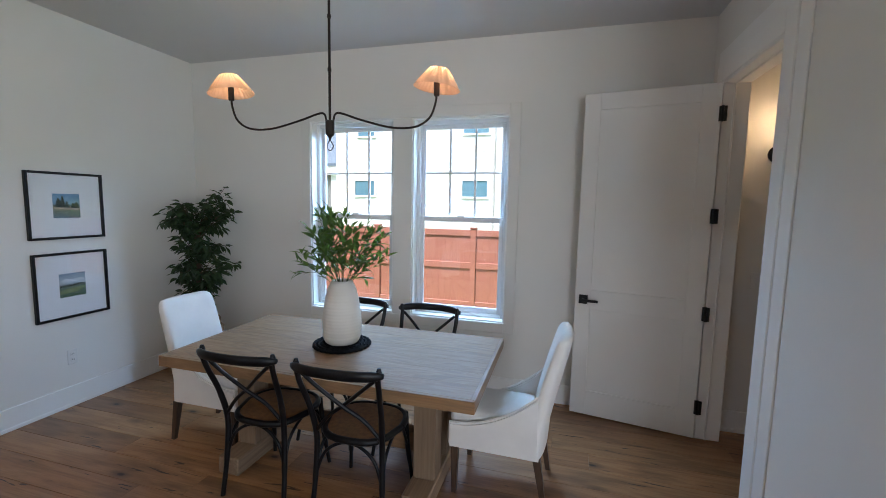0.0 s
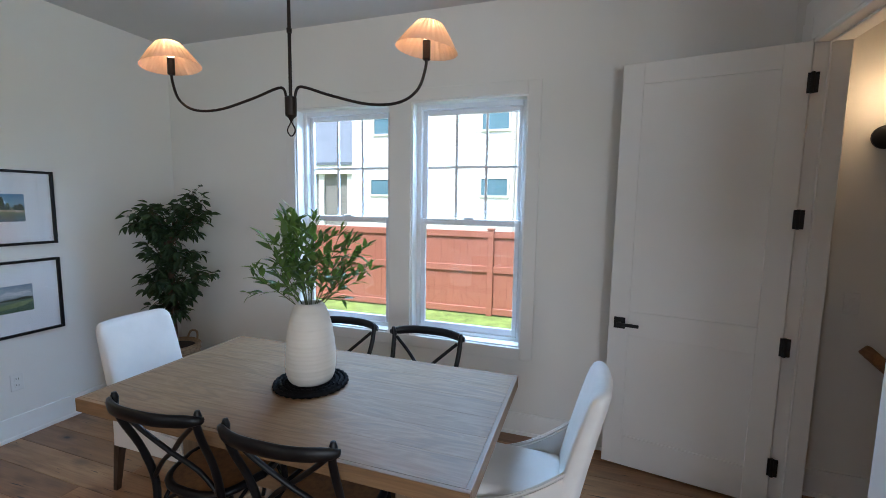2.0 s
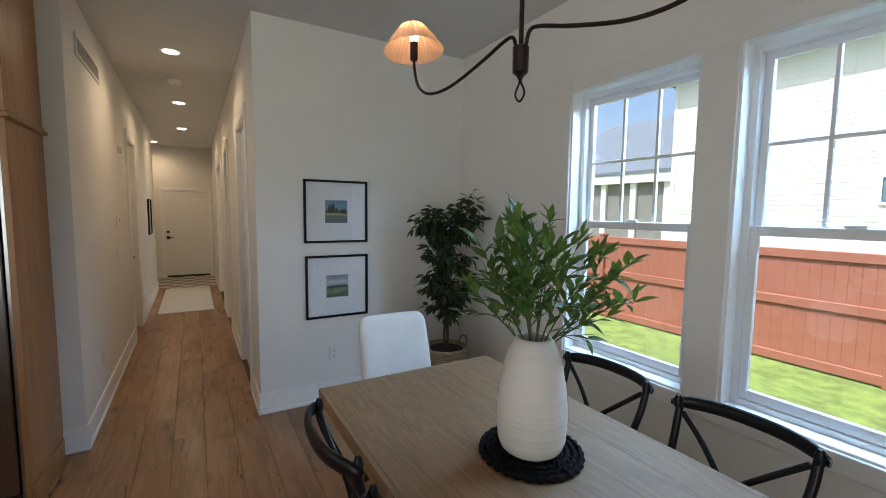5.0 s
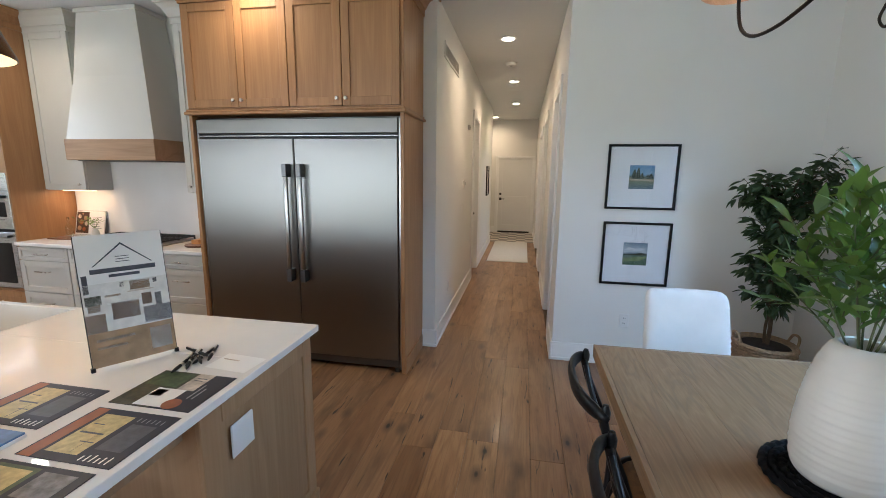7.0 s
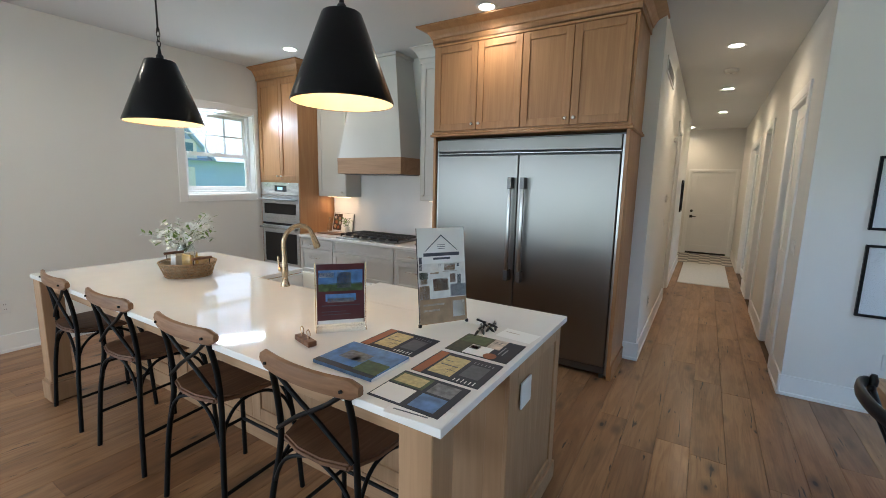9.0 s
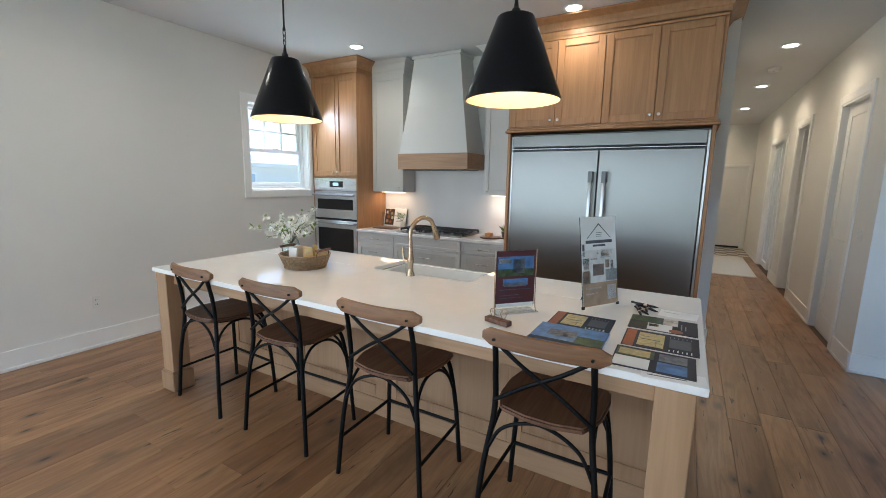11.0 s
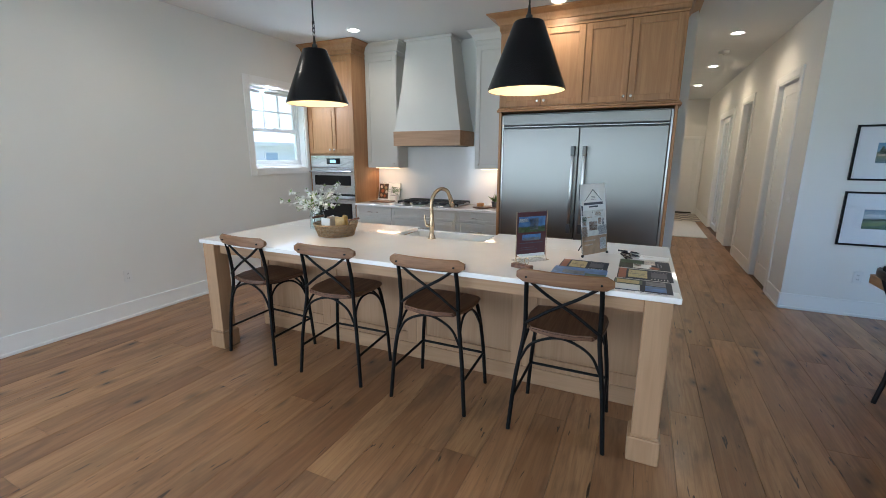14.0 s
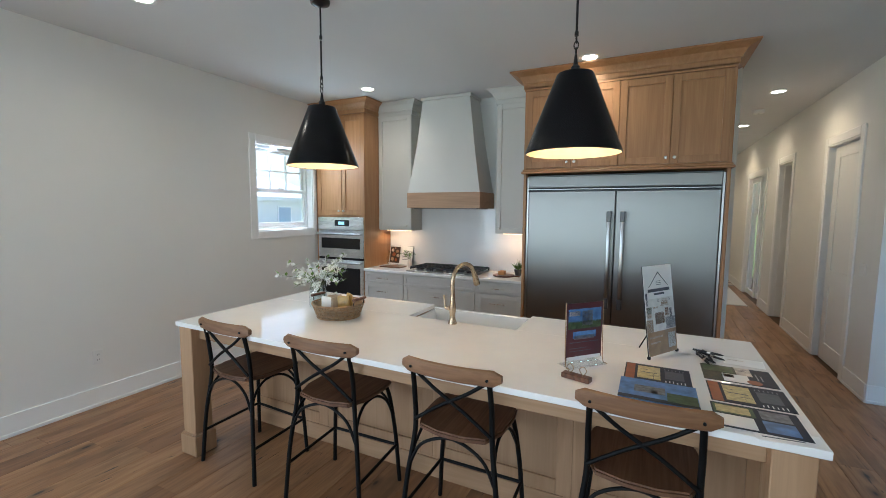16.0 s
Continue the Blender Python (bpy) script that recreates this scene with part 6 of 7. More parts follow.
def picture(at, rz, w, h, art, aw, label):
    """Local: hangs on the plane y = 0 and looks along -y; origin at the frame's bottom middle."""
    p = thing("framed_picture", at, label, "picture", "framed landscape pictures", rz=rz)
    f = 0.018
    part("frame", boxes(((-w / 2, -0.026, 0), (-w / 2 + f, 0, h)), ((w / 2 - f, -0.026, 0), (w / 2, 0, h)), ((-w / 2 + f, -0.026, 0), (w / 2 - f, 0, f)), ((-w / 2 + f, -0.026, h - f), (w / 2 - f, 0, h)), bev=0.002), BLACKW, p, "slim black frame")
    part("mat_board", boxes(((-w / 2 + f, -0.008, f), (w / 2 - f, -0.002, h - f))), MATBOARD, p, "wide white mat")
    part("print", boxes(((-aw / 2, -0.0095, h / 2 - aw / 2 - 0.0), (aw / 2, -0.0082, h / 2 + aw / 2))), art, p, "small painted landscape")
    gpane = part("glass", boxes(((-w / 2 + f, -0.016, f), (w / 2 - f, -0.014, h - f))), PICGLASS, p)
    gpane.visible_shadow = False
    return p


lake = picture((WW, 2.563, 1.345), 90, 0.53, 0.512, ART1, 0.186, "black framed small lake landscape in a wide white mat")
TREEP = paint("painted_dark_trees", (0.035, 0.055, 0.035), 0.7, 0.5, 60, 90, 0.1)
SHOREP = paint("painted_pale_shore", (0.42, 0.36, 0.26), 0.7, 0.4, 60, 90, 0.1)
FIELDP = paint("painted_pale_field", (0.19, 0.25, 0.11), 0.7, 0.4, 50, 90, 0.1)
CLOUDP = paint("painted_cloud", (0.55, 0.58, 0.62), 0.7, 0.2, 40, 90, 0.1)
for x0, x1, z0, z1, m_ in ((-0.075, -0.035, -0.015, 0.062, TREEP), (-0.045, -0.008, -0.015, 0.075, TREEP), (-0.012, 0.018, -0.015, 0.035, TREEP), (0.03, 0.06, -0.015, 0.022, TREEP), (0.05, 0.088, -0.015, 0.03, TREEP)):
    xm, zc = (x0 + x1) / 2, 0.256
    part("painted_tree", prism(bmesh.new(), [(x0, zc + z0), (x1, zc + z0), (x1 - 0.004, zc + z0 + (z1 - z0) * 0.45), (xm + 0.004, zc + z1), (xm - 0.005, zc + z1 * 0.97), (x0 + 0.003, zc + z0 + (z1 - z0) * 0.5)], -0.0101, -0.0094, 1), m_, lake)
part("painted_shore", prism(bmesh.new(), [(-0.09, 0.232), (0.09, 0.224), (0.09, 0.236), (0.02, 0.243), (-0.09, 0.244)], -0.0103, -0.0094, 1), SHOREP, lake)
meadow = picture((WW, 2.566, 0.718), 90, 0.525, 0.522, ART2, 0.186, "black framed small meadow landscape in a wide white mat")
part("painted_cloud", prism(bmesh.new(), [(-0.085, 0.292), (0.02, 0.286), (0.085, 0.296), (0.06, 0.312), (0.0, 0.304), (-0.05, 0.316)], -0.0101, -0.0094, 1), CLOUDP, meadow)
part("painted_hedge", prism(bmesh.new(), [(-0.09, 0.248), (0.09, 0.252), (0.09, 0.262), (0.05, 0.272), (0.0, 0.262), (-0.09, 0.260)], -0.0102, -0.0094, 1), TREEP, meadow)
part("painted_field", prism(bmesh.new(), [(-0.09, 0.195), (0.03, 0.205), (0.09, 0.232), (0.09, 0.243), (-0.02, 0.232), (-0.09, 0.222)], -0.0101, -0.0094, 1), FIELDP, meadow)
picture((-8.93, HS, 1.17), 180, 0.5, 0.6, ART2, 0.32, "black framed landscape on the bright hallway wall")


def outlet(at, rz, slots=True, label="white wall outlet plate", gang=1):
    """Local: on the plane y = 0, looking along -y."""
    p = thing("wall_outlet" if slots else "light_switch", at, label, "outlet" if slots else "light switch", rz=rz)
    w = 0.037 * (1 if gang == 1 else 1.65)
    part("plate", boxes(((-w, -0.006, -0.06), (w, 0, 0.06)), bev=0.003), PLASTIC, p)
    for k in range(gang):
        xo = (k - (gang - 1) / 2) * 0.046
        if slots:
            for z in (-0.022, 0.022):
                part("socket", boxes(((xo - 0.016, -0.0085, z - 0.014), (xo + 0.016, -0.006, z + 0.014)), bev=0.001), PLASTIC, p)
                part("slot", boxes(((xo - 0.008, -0.0092, z - 0.006), (xo - 0.005, -0.0085, z + 0.006)), ((xo + 0.005, -0.0092, z - 0.006), (xo + 0.008, -0.0085, z + 0.006))), BLACKM, p)
        else:
            part("rocker", boxes(((xo - 0.016, -0.0095, -0.033), (xo + 0.016, -0.006, 0.033)), bev=0.002), PLASTIC, p)
    return p


outlet((WW, 2.53, 0.40), 90)
outlet((-0.53, WS, 0.42), 180)
outlet((-3.90, HN, 1.15), 0, False, "white double rocker light switch plate", 2)
outlet((1.487, 3.72, 1.16), 0, False, "white rocker light switch in the stairwell")
outlet((-5.35, HS, 1.18), 180, False, "white rocker light switch in the hall")
outlet((-4.35, HS, 0.42), 180)
th = thing("thermostat", (-5.4, HS, 1.48), "small white thermostat on the hallway wall", "thermostat", rz=180)
part("case", boxes(((-0.055, -0.022, -0.045), (0.055, 0, 0.045)), bev=0.008, seg=2), PLASTIC, th)
part("screen", boxes(((-0.03, -0.0235, -0.012), (0.03, -0.022, 0.025))), GRILLE, th)
sn = thing("door_chime", (-5.75, HS, 2.22), "small grey chime box high on the hallway wall", "door chime", rz=180)
part("case", boxes(((-0.04, -0.03, -0.03), (0.04, 0, 0.03)), bev=0.006), GRILLE, sn)
part("slot", boxes(((-0.025, -0.0315, -0.004), (0.025, -0.03, 0.004))), BLACKM, sn)
vt = thing("air_vent", (-4.40, HS, 2.73), "white louvred return air grille high in the hall", "air vent", rz=180)
part("backing", boxes(((-0.39, -0.004, -0.05), (0.39, 0, 0.05))), STEELD, vt)
part("frame", boxes(((-0.42, -0.012, -0.075), (0.42, 0, -0.05)), ((-0.42, -0.012, 0.05), (0.42, 0, 0.075)), ((-0.42, -0.012, -0.05), (-0.39, 0, 0.05)), ((0.39, -0.012, -0.05), (0.42, 0, 0.05)), bev=0.003), PLASTIC, vt)
for k in range(26):
    part("slat", boxes(((-0.385 + 0.03 * k, -0.010, -0.05), (-0.374 + 0.03 * k, -0.002, 0.05))), GRILLE, vt)

# hall rug and tiled entry
rg = thing("hall_rug", (-8.93, 1.395, 0.0), "pale flat-woven runner rug on the hall floor", "rug")
part("runner", boxes(((-1.17, -0.38, 0.001), (1.17, 0.38, 0.012)), bev=0.003), RUG, rg)
for x in (-1.19, 1.17):
    part("hem", boxes(((x, -0.385, 0.001), (x + 0.02, 0.385, 0.009))), RUG, rg)
TILEA = paint("dark_check_tile", (0.11, 0.085, 0.065), 0.35, 0.15, 5, 60, 0.03)
TILEB = paint("pale_check_tile", (0.56, 0.50, 0.42), 0.35, 0.08, 5, 60, 0.03)
entry = solid("floor_entry", boxes(((HEND, 0.2, -0.012), (-10.1, HN, -0.006))), paint("grout", (0.3, 0.28, 0.25), 0.9), "chequered tile floor before the garage door", "floor", "structure")
tm = [mesh_of("tile", boxes(((0.002, 0.002, -0.006), (0.216, 0.216, 0.0)), bev=0.0015), m_) for m_ in (TILEA, TILEB)]
for i in range(8):
    for j in range(8):
        o = new("tile", tm[(i + j) % 2])
        o.parent, o.location = entry, (HEND + 0.2175 * i, 0.2 + 0.2185 * j, 0.0)

# ---- stairwell ----
sc = thing("wall_sconce", (1.545, 3.72, 2.06), "black wall sconce with a clear globe and glowing bulb", "wall lamp")
bm = bmesh.new()
lathe(bm, [(0.062, 0.0), (0.062, 0.012), (0.05, 0.02), (0.0, 0.022)], 24, m=pose(0, 0, 0, 90, 0, 0))
part("backplate", bm, BLACKM, sc, smooth=40)
bm = bmesh.new()
tube(bm, curve([(0, -0.02, 0), (0.015, -0.09, 0.01), (0.025, -0.12, 0.06), (0.025, -0.12, 0.11)], 6), 0.008, 8)
lathe(bm, [(0.012, 0.09), (0.028, 0.1), (0.03, 0.13), (0.018, 0.135)], 16, (0.025, -0.12, 0))
part("arm", bm, BLACKM, sc, smooth=50)
bm = bmesh.new()
lathe(bm, [(0.03, 0.13), (0.055, 0.155), (0.065, 0.19), (0.055, 0.235), (0.03, 0.25)], 20, (0.025, -0.12, 0), caps=False)
gl = part("globe", bm, JARGLASS, sc, "clear glass globe", smooth=60)
gl.visible_shadow = False
bm = bmesh.new()
lathe(bm, [(0.012, 0.135), (0.02, 0.16), (0.026, 0.185), (0.018, 0.21), (0.0, 0.222)], 16, (0.025, -0.12, 0))
part("bulb", bm, BULB, sc, "glowing bulb", smooth=60)
point_light("sconce_glow", (1.57, 3.56, 2.26), 1.5, (1, 0.62, 0.30), 0.03)
hr = thing("handrail", (1.53, 3.645, 0.93), "sloping brown wooden stair handrail on a wall bracket", "handrail")
bm = bmesh.new()
bx(bm, (0, -0.022, -0.03), (1.6, 0.022, 0.03), 0.01, 2)
bmesh.ops.transform(bm, matrix=pose(0, 0, 0, 0, 42, 0), verts=bm.verts[:])
part("rail", bm, RAILW, hr, smooth=40)
for k in (0.15, 1.1):
    bm = bmesh.new()
    tube(bm, curve([(k, 0, -0.9 * k - 0.03), (k, 0.02, -0.9 * k - 0.07), (k, 0.074, -0.9 * k - 0.08)], 5), 0.006, 8)
    part("bracket", bm, BLACKM, hr)

# ---- things on the island ----
INK = paint("navy_print", (0.014, 0.019, 0.034), 0.5, 0.1, 9, 60, 0.0)
MAROON = paint("maroon_print", (0.085, 0.022, 0.028), 0.3, 0.08, 9, 60, 0.0)
PAPER = paint("white_paper", (0.84, 0.83, 0.80), 0.5, 0.02, 9, 60, 0.0)
SKYB = paint("sky_print", (0.10, 0.20, 0.42), 0.35, 0.35, 25, 60, 0.0)
FIELD = paint("field_print", (0.06, 0.09, 0.035), 0.35, 0.5, 40, 60, 0.0)
HOUSEP = paint("house_print", (0.16, 0.16, 0.17), 0.35, 0.5, 45, 60, 0.0)
YELL = paint("plan_yellow_print", (0.52, 0.43, 0.20), 0.4, 0.25, 50, 60, 0.0)
RUST = paint("rust_print", (0.30, 0.09, 0.03), 0.4, 0.2, 30, 60, 0.0)
GREYP = paint("grey_print", (0.075, 0.08, 0.10), 0.4, 0.3, 50, 60, 0.0)
TANP = paint("tan_print", (0.36, 0.24, 0.14), 0.4, 0.2, 20, 60, 0.0)
ACRYL = clear_glass("acrylic", (0.96, 0.97, 0.97))
PALEGREY = paint("pale_grey_print", (0.26, 0.27, 0.30), 0.4, 0.3, 60, 60, 0.0)
OLIVE = paint("dark_olive_print", (0.055, 0.052, 0.030), 0.4, 0.6, 60, 60, 0.0)
BROWNP = paint("cabinet_brown_print", (0.22, 0.115, 0.06), 0.4, 0.3, 40, 60, 0.0)
BRIGHTP = paint("bright_room_print", (0.74, 0.72, 0.68), 0.4, 0.1, 30, 60, 0.0)
SP = paint("warm_room_print", (0.52, 0.45, 0.38), 0.4, 0.4, 30, 60, 0.0)


def leaflet(name, at, rz, w, h, base, prints, label, thick=0.002, category="leaflet"):
    """A sheet lying flat; prints are (x0, y0, x1, y1, material) as shares of its size."""
    p = thing(name, at, label, category, rz=rz)
    part("sheet", boxes(((-w / 2, -h / 2, 0), (w / 2, h / 2, thick)), bev=0.0004), base, p)
    for k, (x0, y0, x1, y1, m_) in enumerate(prints):
        z = thick + 0.0002 * (1 + k % 3)
        part("print", boxes(((-w / 2 + x0 * w, -h / 2 + y0 * h, thick - 0.0001), (-w / 2 + x1 * w, -h / 2 + y1 * h, z))), m_, p)
    return p


ZT = 0.9145
floor_plan = [(0.02, 0.0, 0.16, 0.98, RUST), (0.2, 0.12, 0.55, 0.88, YELL), (0.24, 0.48, 0.5, 0.51, GREYP), (0.36, 0.2, 0.38, 0.8, GREYP), (0.62, 0.25, 0.9, 0.75, GREYP), (0.24, 0.66, 0.36, 0.675, GREYP), (0.29, 0.68, 0.30, 0.86, GREYP), (0.44, 0.14, 0.455, 0.46, GREYP), (0.38, 0.33, 0.53, 0.345, GREYP), (0.68, 0.4, 0.84, 0.6, PALEGREY)]
floor_plan += [(0.62 + 0.055 * k, 0.05, 0.635 + 0.055 * k, 0.13 + 0.02 * (k % 3), PAPER) for k in range(6)] + [(0.62 + 0.055 * k, 0.80, 0.63 + 0.055 * k, 0.88, PALEGREY) for k in range(6)]
leaflet("plan_leaflet", (-0.88, 0.237, ZT), 90, 0.275, 0.212, INK, floor_plan, "dark blue floor plan leaflet lying on the island")
leaflet("plan_leaflet", (-0.792, 0.573, ZT), 90, 0.28, 0.218, INK, floor_plan, "dark blue floor plan leaflet with a rust edge")
bk_ = leaflet("photo_book", (-0.633, 0.236, ZT), 90, 0.292, 0.222, SKYB, [(0.0, 0.0, 1.0, 0.14, INK), (0.2, 0.35, 0.6, 0.68, HOUSEP), (0.62, 0.1, 0.99, 0.5, FIELD), (0.25, 0.35, 0.32, 0.5, GREYP), (0.42, 0.35, 0.5, 0.5, GREYP)], "blue photo brochure stack with a house on its cover", 0.014, "brochure")
part("pages", boxes(((-0.144, -0.109, 0.0002), (0.147, 0.1125, 0.009))), PAPER, bk_)
leaflet("sales_leaflet", (-0.558, 0.562, ZT), 90, 0.275, 0.212, INK, [(0.02, 0.55, 0.5, 0.95, FIELD), (0.05, 0.6, 0.45, 0.9, YELL), (0.02, 0.05, 0.46, 0.5, PAPER), (0.08, 0.3, 0.4, 0.33, GREYP), (0.08, 0.2, 0.4, 0.23, GREYP), (0.55, 0.08, 0.9, 0.5, SKYB), (0.6, 0.12, 0.82, 0.38, YELL), (0.56, 0.56, 0.9, 0.92, HOUSEP)], "dark leaflet with small house photographs")
leaflet("map_leaflet", (-1.036, 0.571, ZT), 90, 0.28, 0.215, INK, [(0.0, 0.0, 0.5, 1.0, OLIVE), (0.03, 0.55, 0.46, 0.96, FIELD), (0.28, 0.03, 0.64, 0.5, PAPER), (0.3, 0.06, 0.44, 0.24, GREYP), (0.47, 0.06, 0.6, 0.24, BROWNP), (0.3, 0.28, 0.44, 0.46, BROWNP), (0.5, 0.5, 0.72, 1.0, SP), (0.55, 0.85, 0.68, 0.87, GREYP), (0.55, 0.78, 0.66, 0.8, GREYP), (0.76, 0.3, 0.78, 0.7, PALEGREY), (0.82, 0.3, 0.84, 0.6, PALEGREY)], "leaflet with aerial photograph and rust medallion")
leaflet("note_sheet", (-0.455, 0.63, ZT - 0.0002), 96, 0.20, 0.09, PAPER, [(0.1, 0.6, 0.5, 0.66, GREYP), (0.1, 0.3, 0.7, 0.36, GREYP)], "white sheet with faint grey lines", 0.0008)
leaflet("white_card", (-1.25, 0.63, ZT), 85, 0.17, 0.12, PAPER, [(0.1, 0.6, 0.5, 0.66, SP)], "plain white card near the island edge", 0.001)
ml = bpy.data.objects["map_leaflet"]
bm = bmesh.new()
lathe(bm, [(0.028, 0.0), (0.028, 0.0009), (0.0, 0.001)], 24, (0.055, -0.078, 0.002))
part("medallion", bm, RUST, ml, "round rust-coloured seal")
for k, (dx, dy, a) in enumerate(((0, 0, 20), (0.03, 0.01, 32), (-0.02, 0.025, 10), (-0.05, 0.04, 26), (0.055, 0.0, 14), (0.015, 0.035, 48), (0.0, 0.02, 70))):
    pn = thing("pen", (-1.245 + dx, 0.455 + dy, ZT + (0.0065 if k < 5 else 0.019 if k < 6 else 0.031)), "black and silver ballpoint pen in a small pile", "pen", "pens on the island", rz=a)
    bm = bmesh.new()
    tube(bm, [(-0.07, 0, 0), (0.045, 0, 0), (0.06, 0, 0), (0.07, 0, 0)], [0.006, 0.006, 0.004, 0.0012], 10)
    part("barrel", bm, BLACKM, pn, smooth=50)
    bm = bmesh.new()
    tube(bm, [(-0.005, 0, 0), (0.012, 0, 0)], 0.0063, 10)
    part("ring", bm, NICKEL, pn)
    part("clip", boxes(((-0.068, -0.002, 0.005), (-0.03, 0.002, 0.0085))), NICKEL, pn)


def sign_frame(x, y, rz):
    """Maroon flyer in a clear stand; local: looks along -y."""
    s = thing("flyer_stand", (x, y, ZT), "maroon flyer with house photos in a clear acrylic stand", "sign", rz=rz)
    w = 0.215
    body = part("flyer", boxes(((-w / 2, -0.001, 0.03), (w / 2, 0.001, 0.312))), MAROON, s)
    for x0, z0, x1, z1, m_ in ((0.04, 0.66, 0.96, 0.90, SKYB), (0.04, 0.55, 0.96, 0.68, FIELD), (0.42, 0.6, 0.72, 0.86, HOUSEP), (0.18, 0.38, 0.82, 0.5, SKYB), (0.22, 0.36, 0.78, 0.43, HOUSEP), (0.02, 0.0, 0.98, 0.06, PAPER), (0.1, 0.3, 0.9, 0.315, GREYP), (0.1, 0.2, 0.6, 0.21, GREYP), (0.1, 0.15, 0.7, 0.16, GREYP), (0.06, 0.78, 0.36, 0.86, PAPER)):
        part("print", boxes(((-w / 2 + x0 * w, -0.0017, 0.03 + z0 * 0.282), (-w / 2 + x1 * w, -0.0009, 0.03 + z1 * 0.282))), m_, body)
    ac = part("acrylic", boxes(((-w / 2 - 0.004, 0.003, 0.012), (w / 2 + 0.004, 0.005, 0.316)), ((-w / 2 - 0.004, -0.04, 0.0), (w / 2 + 0.004, 0.055, 0.004))), ACRYL, s)
    ac.visible_shadow = False
    for sx in (-1, 1):
        bm = bmesh.new()
        tube(bm, curve([(sx * (w / 2 + 0.006), -0.04, 0.004), (sx * (w / 2 + 0.006), -0.006, 0.03), (sx * (w / 2 + 0.006), 0.0, 0.318)], 4), 0.0022, 6)
        part("wire_edge", bm, BRASS, s)
    return s


def banner(x, y, rz):
    """Tall white table banner on wire legs; local: looks along -y, leaning back."""
    s = thing("table_banner", (x, y, ZT), "white table-top banner with kitchen photo on wire legs", "sign", rz=rz)
    w, h = 0.255, 0.465
    lean = pose(0, 0, 0.012, -8, 0, 0)
    cl = part("cloth", boxes(((-w / 2, -0.001, 0), (w / 2, 0.001, h))), PAPER, s, place=lean)
    for x0, z0, x1, z1, m_ in ((0.0, 0.0, 1.0, 0.26, TANP), (0.0, 0.26, 1.0, 0.63, BRIGHTP), (0.0, 0.26, 0.22, 0.40, TANP), (0.66, 0.27, 1.0, 0.40, PALEGREY), (0.30, 0.34, 0.62, 0.47, BROWNP), (0.26, 0.46, 0.66, 0.475, PAPER), (0.54, 0.55, 0.78, 0.62, TANP), (0.50, 0.535, 0.82, 0.545, SP),
                               (0.02, 0.47, 0.20, 0.54, FIELD), (0.04, 0.42, 0.18, 0.47, TANP), (0.24, 0.52, 0.42, 0.535, TANP), (0.42, 0.585, 0.47, 0.62, GREYP), (0.82, 0.585, 0.87, 0.62, GREYP), (0.66, 0.42, 0.78, 0.51, BROWNP), (0.82, 0.40, 0.90, 0.50, GREYP), (0.70, 0.05, 0.96, 0.22, PAPER), (0.02, 0.56, 0.08, 0.70, GREYP),
                               (0.08, 0.19, 0.52, 0.21, SP), (0.08, 0.13, 0.42, 0.15, SP), (0.12, 0.705, 0.88, 0.74, GREYP), (0.32, 0.668, 0.68, 0.69, GREYP), (0.42, 0.78, 0.58, 0.785, GREYP), (0.42, 0.80, 0.58, 0.805, GREYP), (0.42, 0.82, 0.58, 0.825, GREYP)):
        part("print", boxes(((-w / 2 + x0 * w, -0.0019, z0 * h), (-w / 2 + x1 * w, -0.0009, z1 * h))), m_, cl)
    bm = bmesh.new()
    prism(bm, [(-0.35 * w, 0.76 * h), (0, 0.93 * h), (0.35 * w, 0.76 * h), (0.33 * w, 0.76 * h), (0, 0.915 * h), (-0.33 * w, 0.76 * h)], -0.0019, -0.0009, 1)
    part("emblem", bm, GREYP, cl, "plain grey gable emblem")
    for sx in (-1, 1):
        bm = bmesh.new()
        tube(bm, [lean @ Vector((sx * w / 2, 0.003, 0.0)), lean @ Vector((sx * w / 2, 0.003, h))], 0.003, 6)
        part("side_rod", bm, BLACKM, s)
        bm = bmesh.new()
        bx(bm, (sx * w / 2 - 0.007, -0.006, 0.0), (sx * w / 2 + 0.007, 0.008, 0.016), 0.002)
        part("corner_clip", bm, BLACKM, s)
    bm = bmesh.new()
    tube(bm, [lean @ Vector((0, 0.004, 0.2)), (0.0, 0.14, 0.003)], 0.0035, 6)
    part("rear_leg", bm, BLACKM, s)
    return s


sign_frame(-0.85, -0.09, 138)
banner(-1.185, 0.27, 148)
cb = thing("card_holder", (-0.64, -0.09, ZT), "small walnut card block with brass wire loops", "card holder", rz=75)
part("block", boxes(((-0.065, -0.02, 0), (0.065, 0.02, 0.024)), bev=0.003), BOARDW, cb)
for x in (-0.03, 0.03):
    bm = bmesh.new()
    tube(bm, curve([(x, 0, 0.022), (x - 0.016, 0, 0.05), (x, 0, 0.066), (x + 0.016, 0, 0.05), (x + 0.002, 0, 0.024)], 5), 0.0018, 6)
    part("wire_loop", bm, BRASS, cb)

# basket of goods
gb = thing("wire_basket", (-1.04, -1.79, ZT), "round rattan basket with wooden handles on the island", "basket")
gb.scale = (1.1, 1.12, 1.0)
HONEY = paint("honey_wicker", (0.34, 0.215, 0.105), 0.6, 0.3, 40.0, 260, 0.4)
bm = bmesh.new()
lathe(bm, [(0.125, 0.004), (0.128, 0.008), (0.0, 0.006)], 30)
part("bottom", bm, HONEY, gb)
bm = bmesh.new()
lathe(bm, [(0.12, 0.008), (0.126, 0.02), (0.152, 0.095)], 40, caps=False)
part("liner", bm, paint("tan_liner_paper", (0.40, 0.30, 0.19), 0.85, 0.25, 25, 90, 0.3), gb, "tan paper lining", smooth=60)
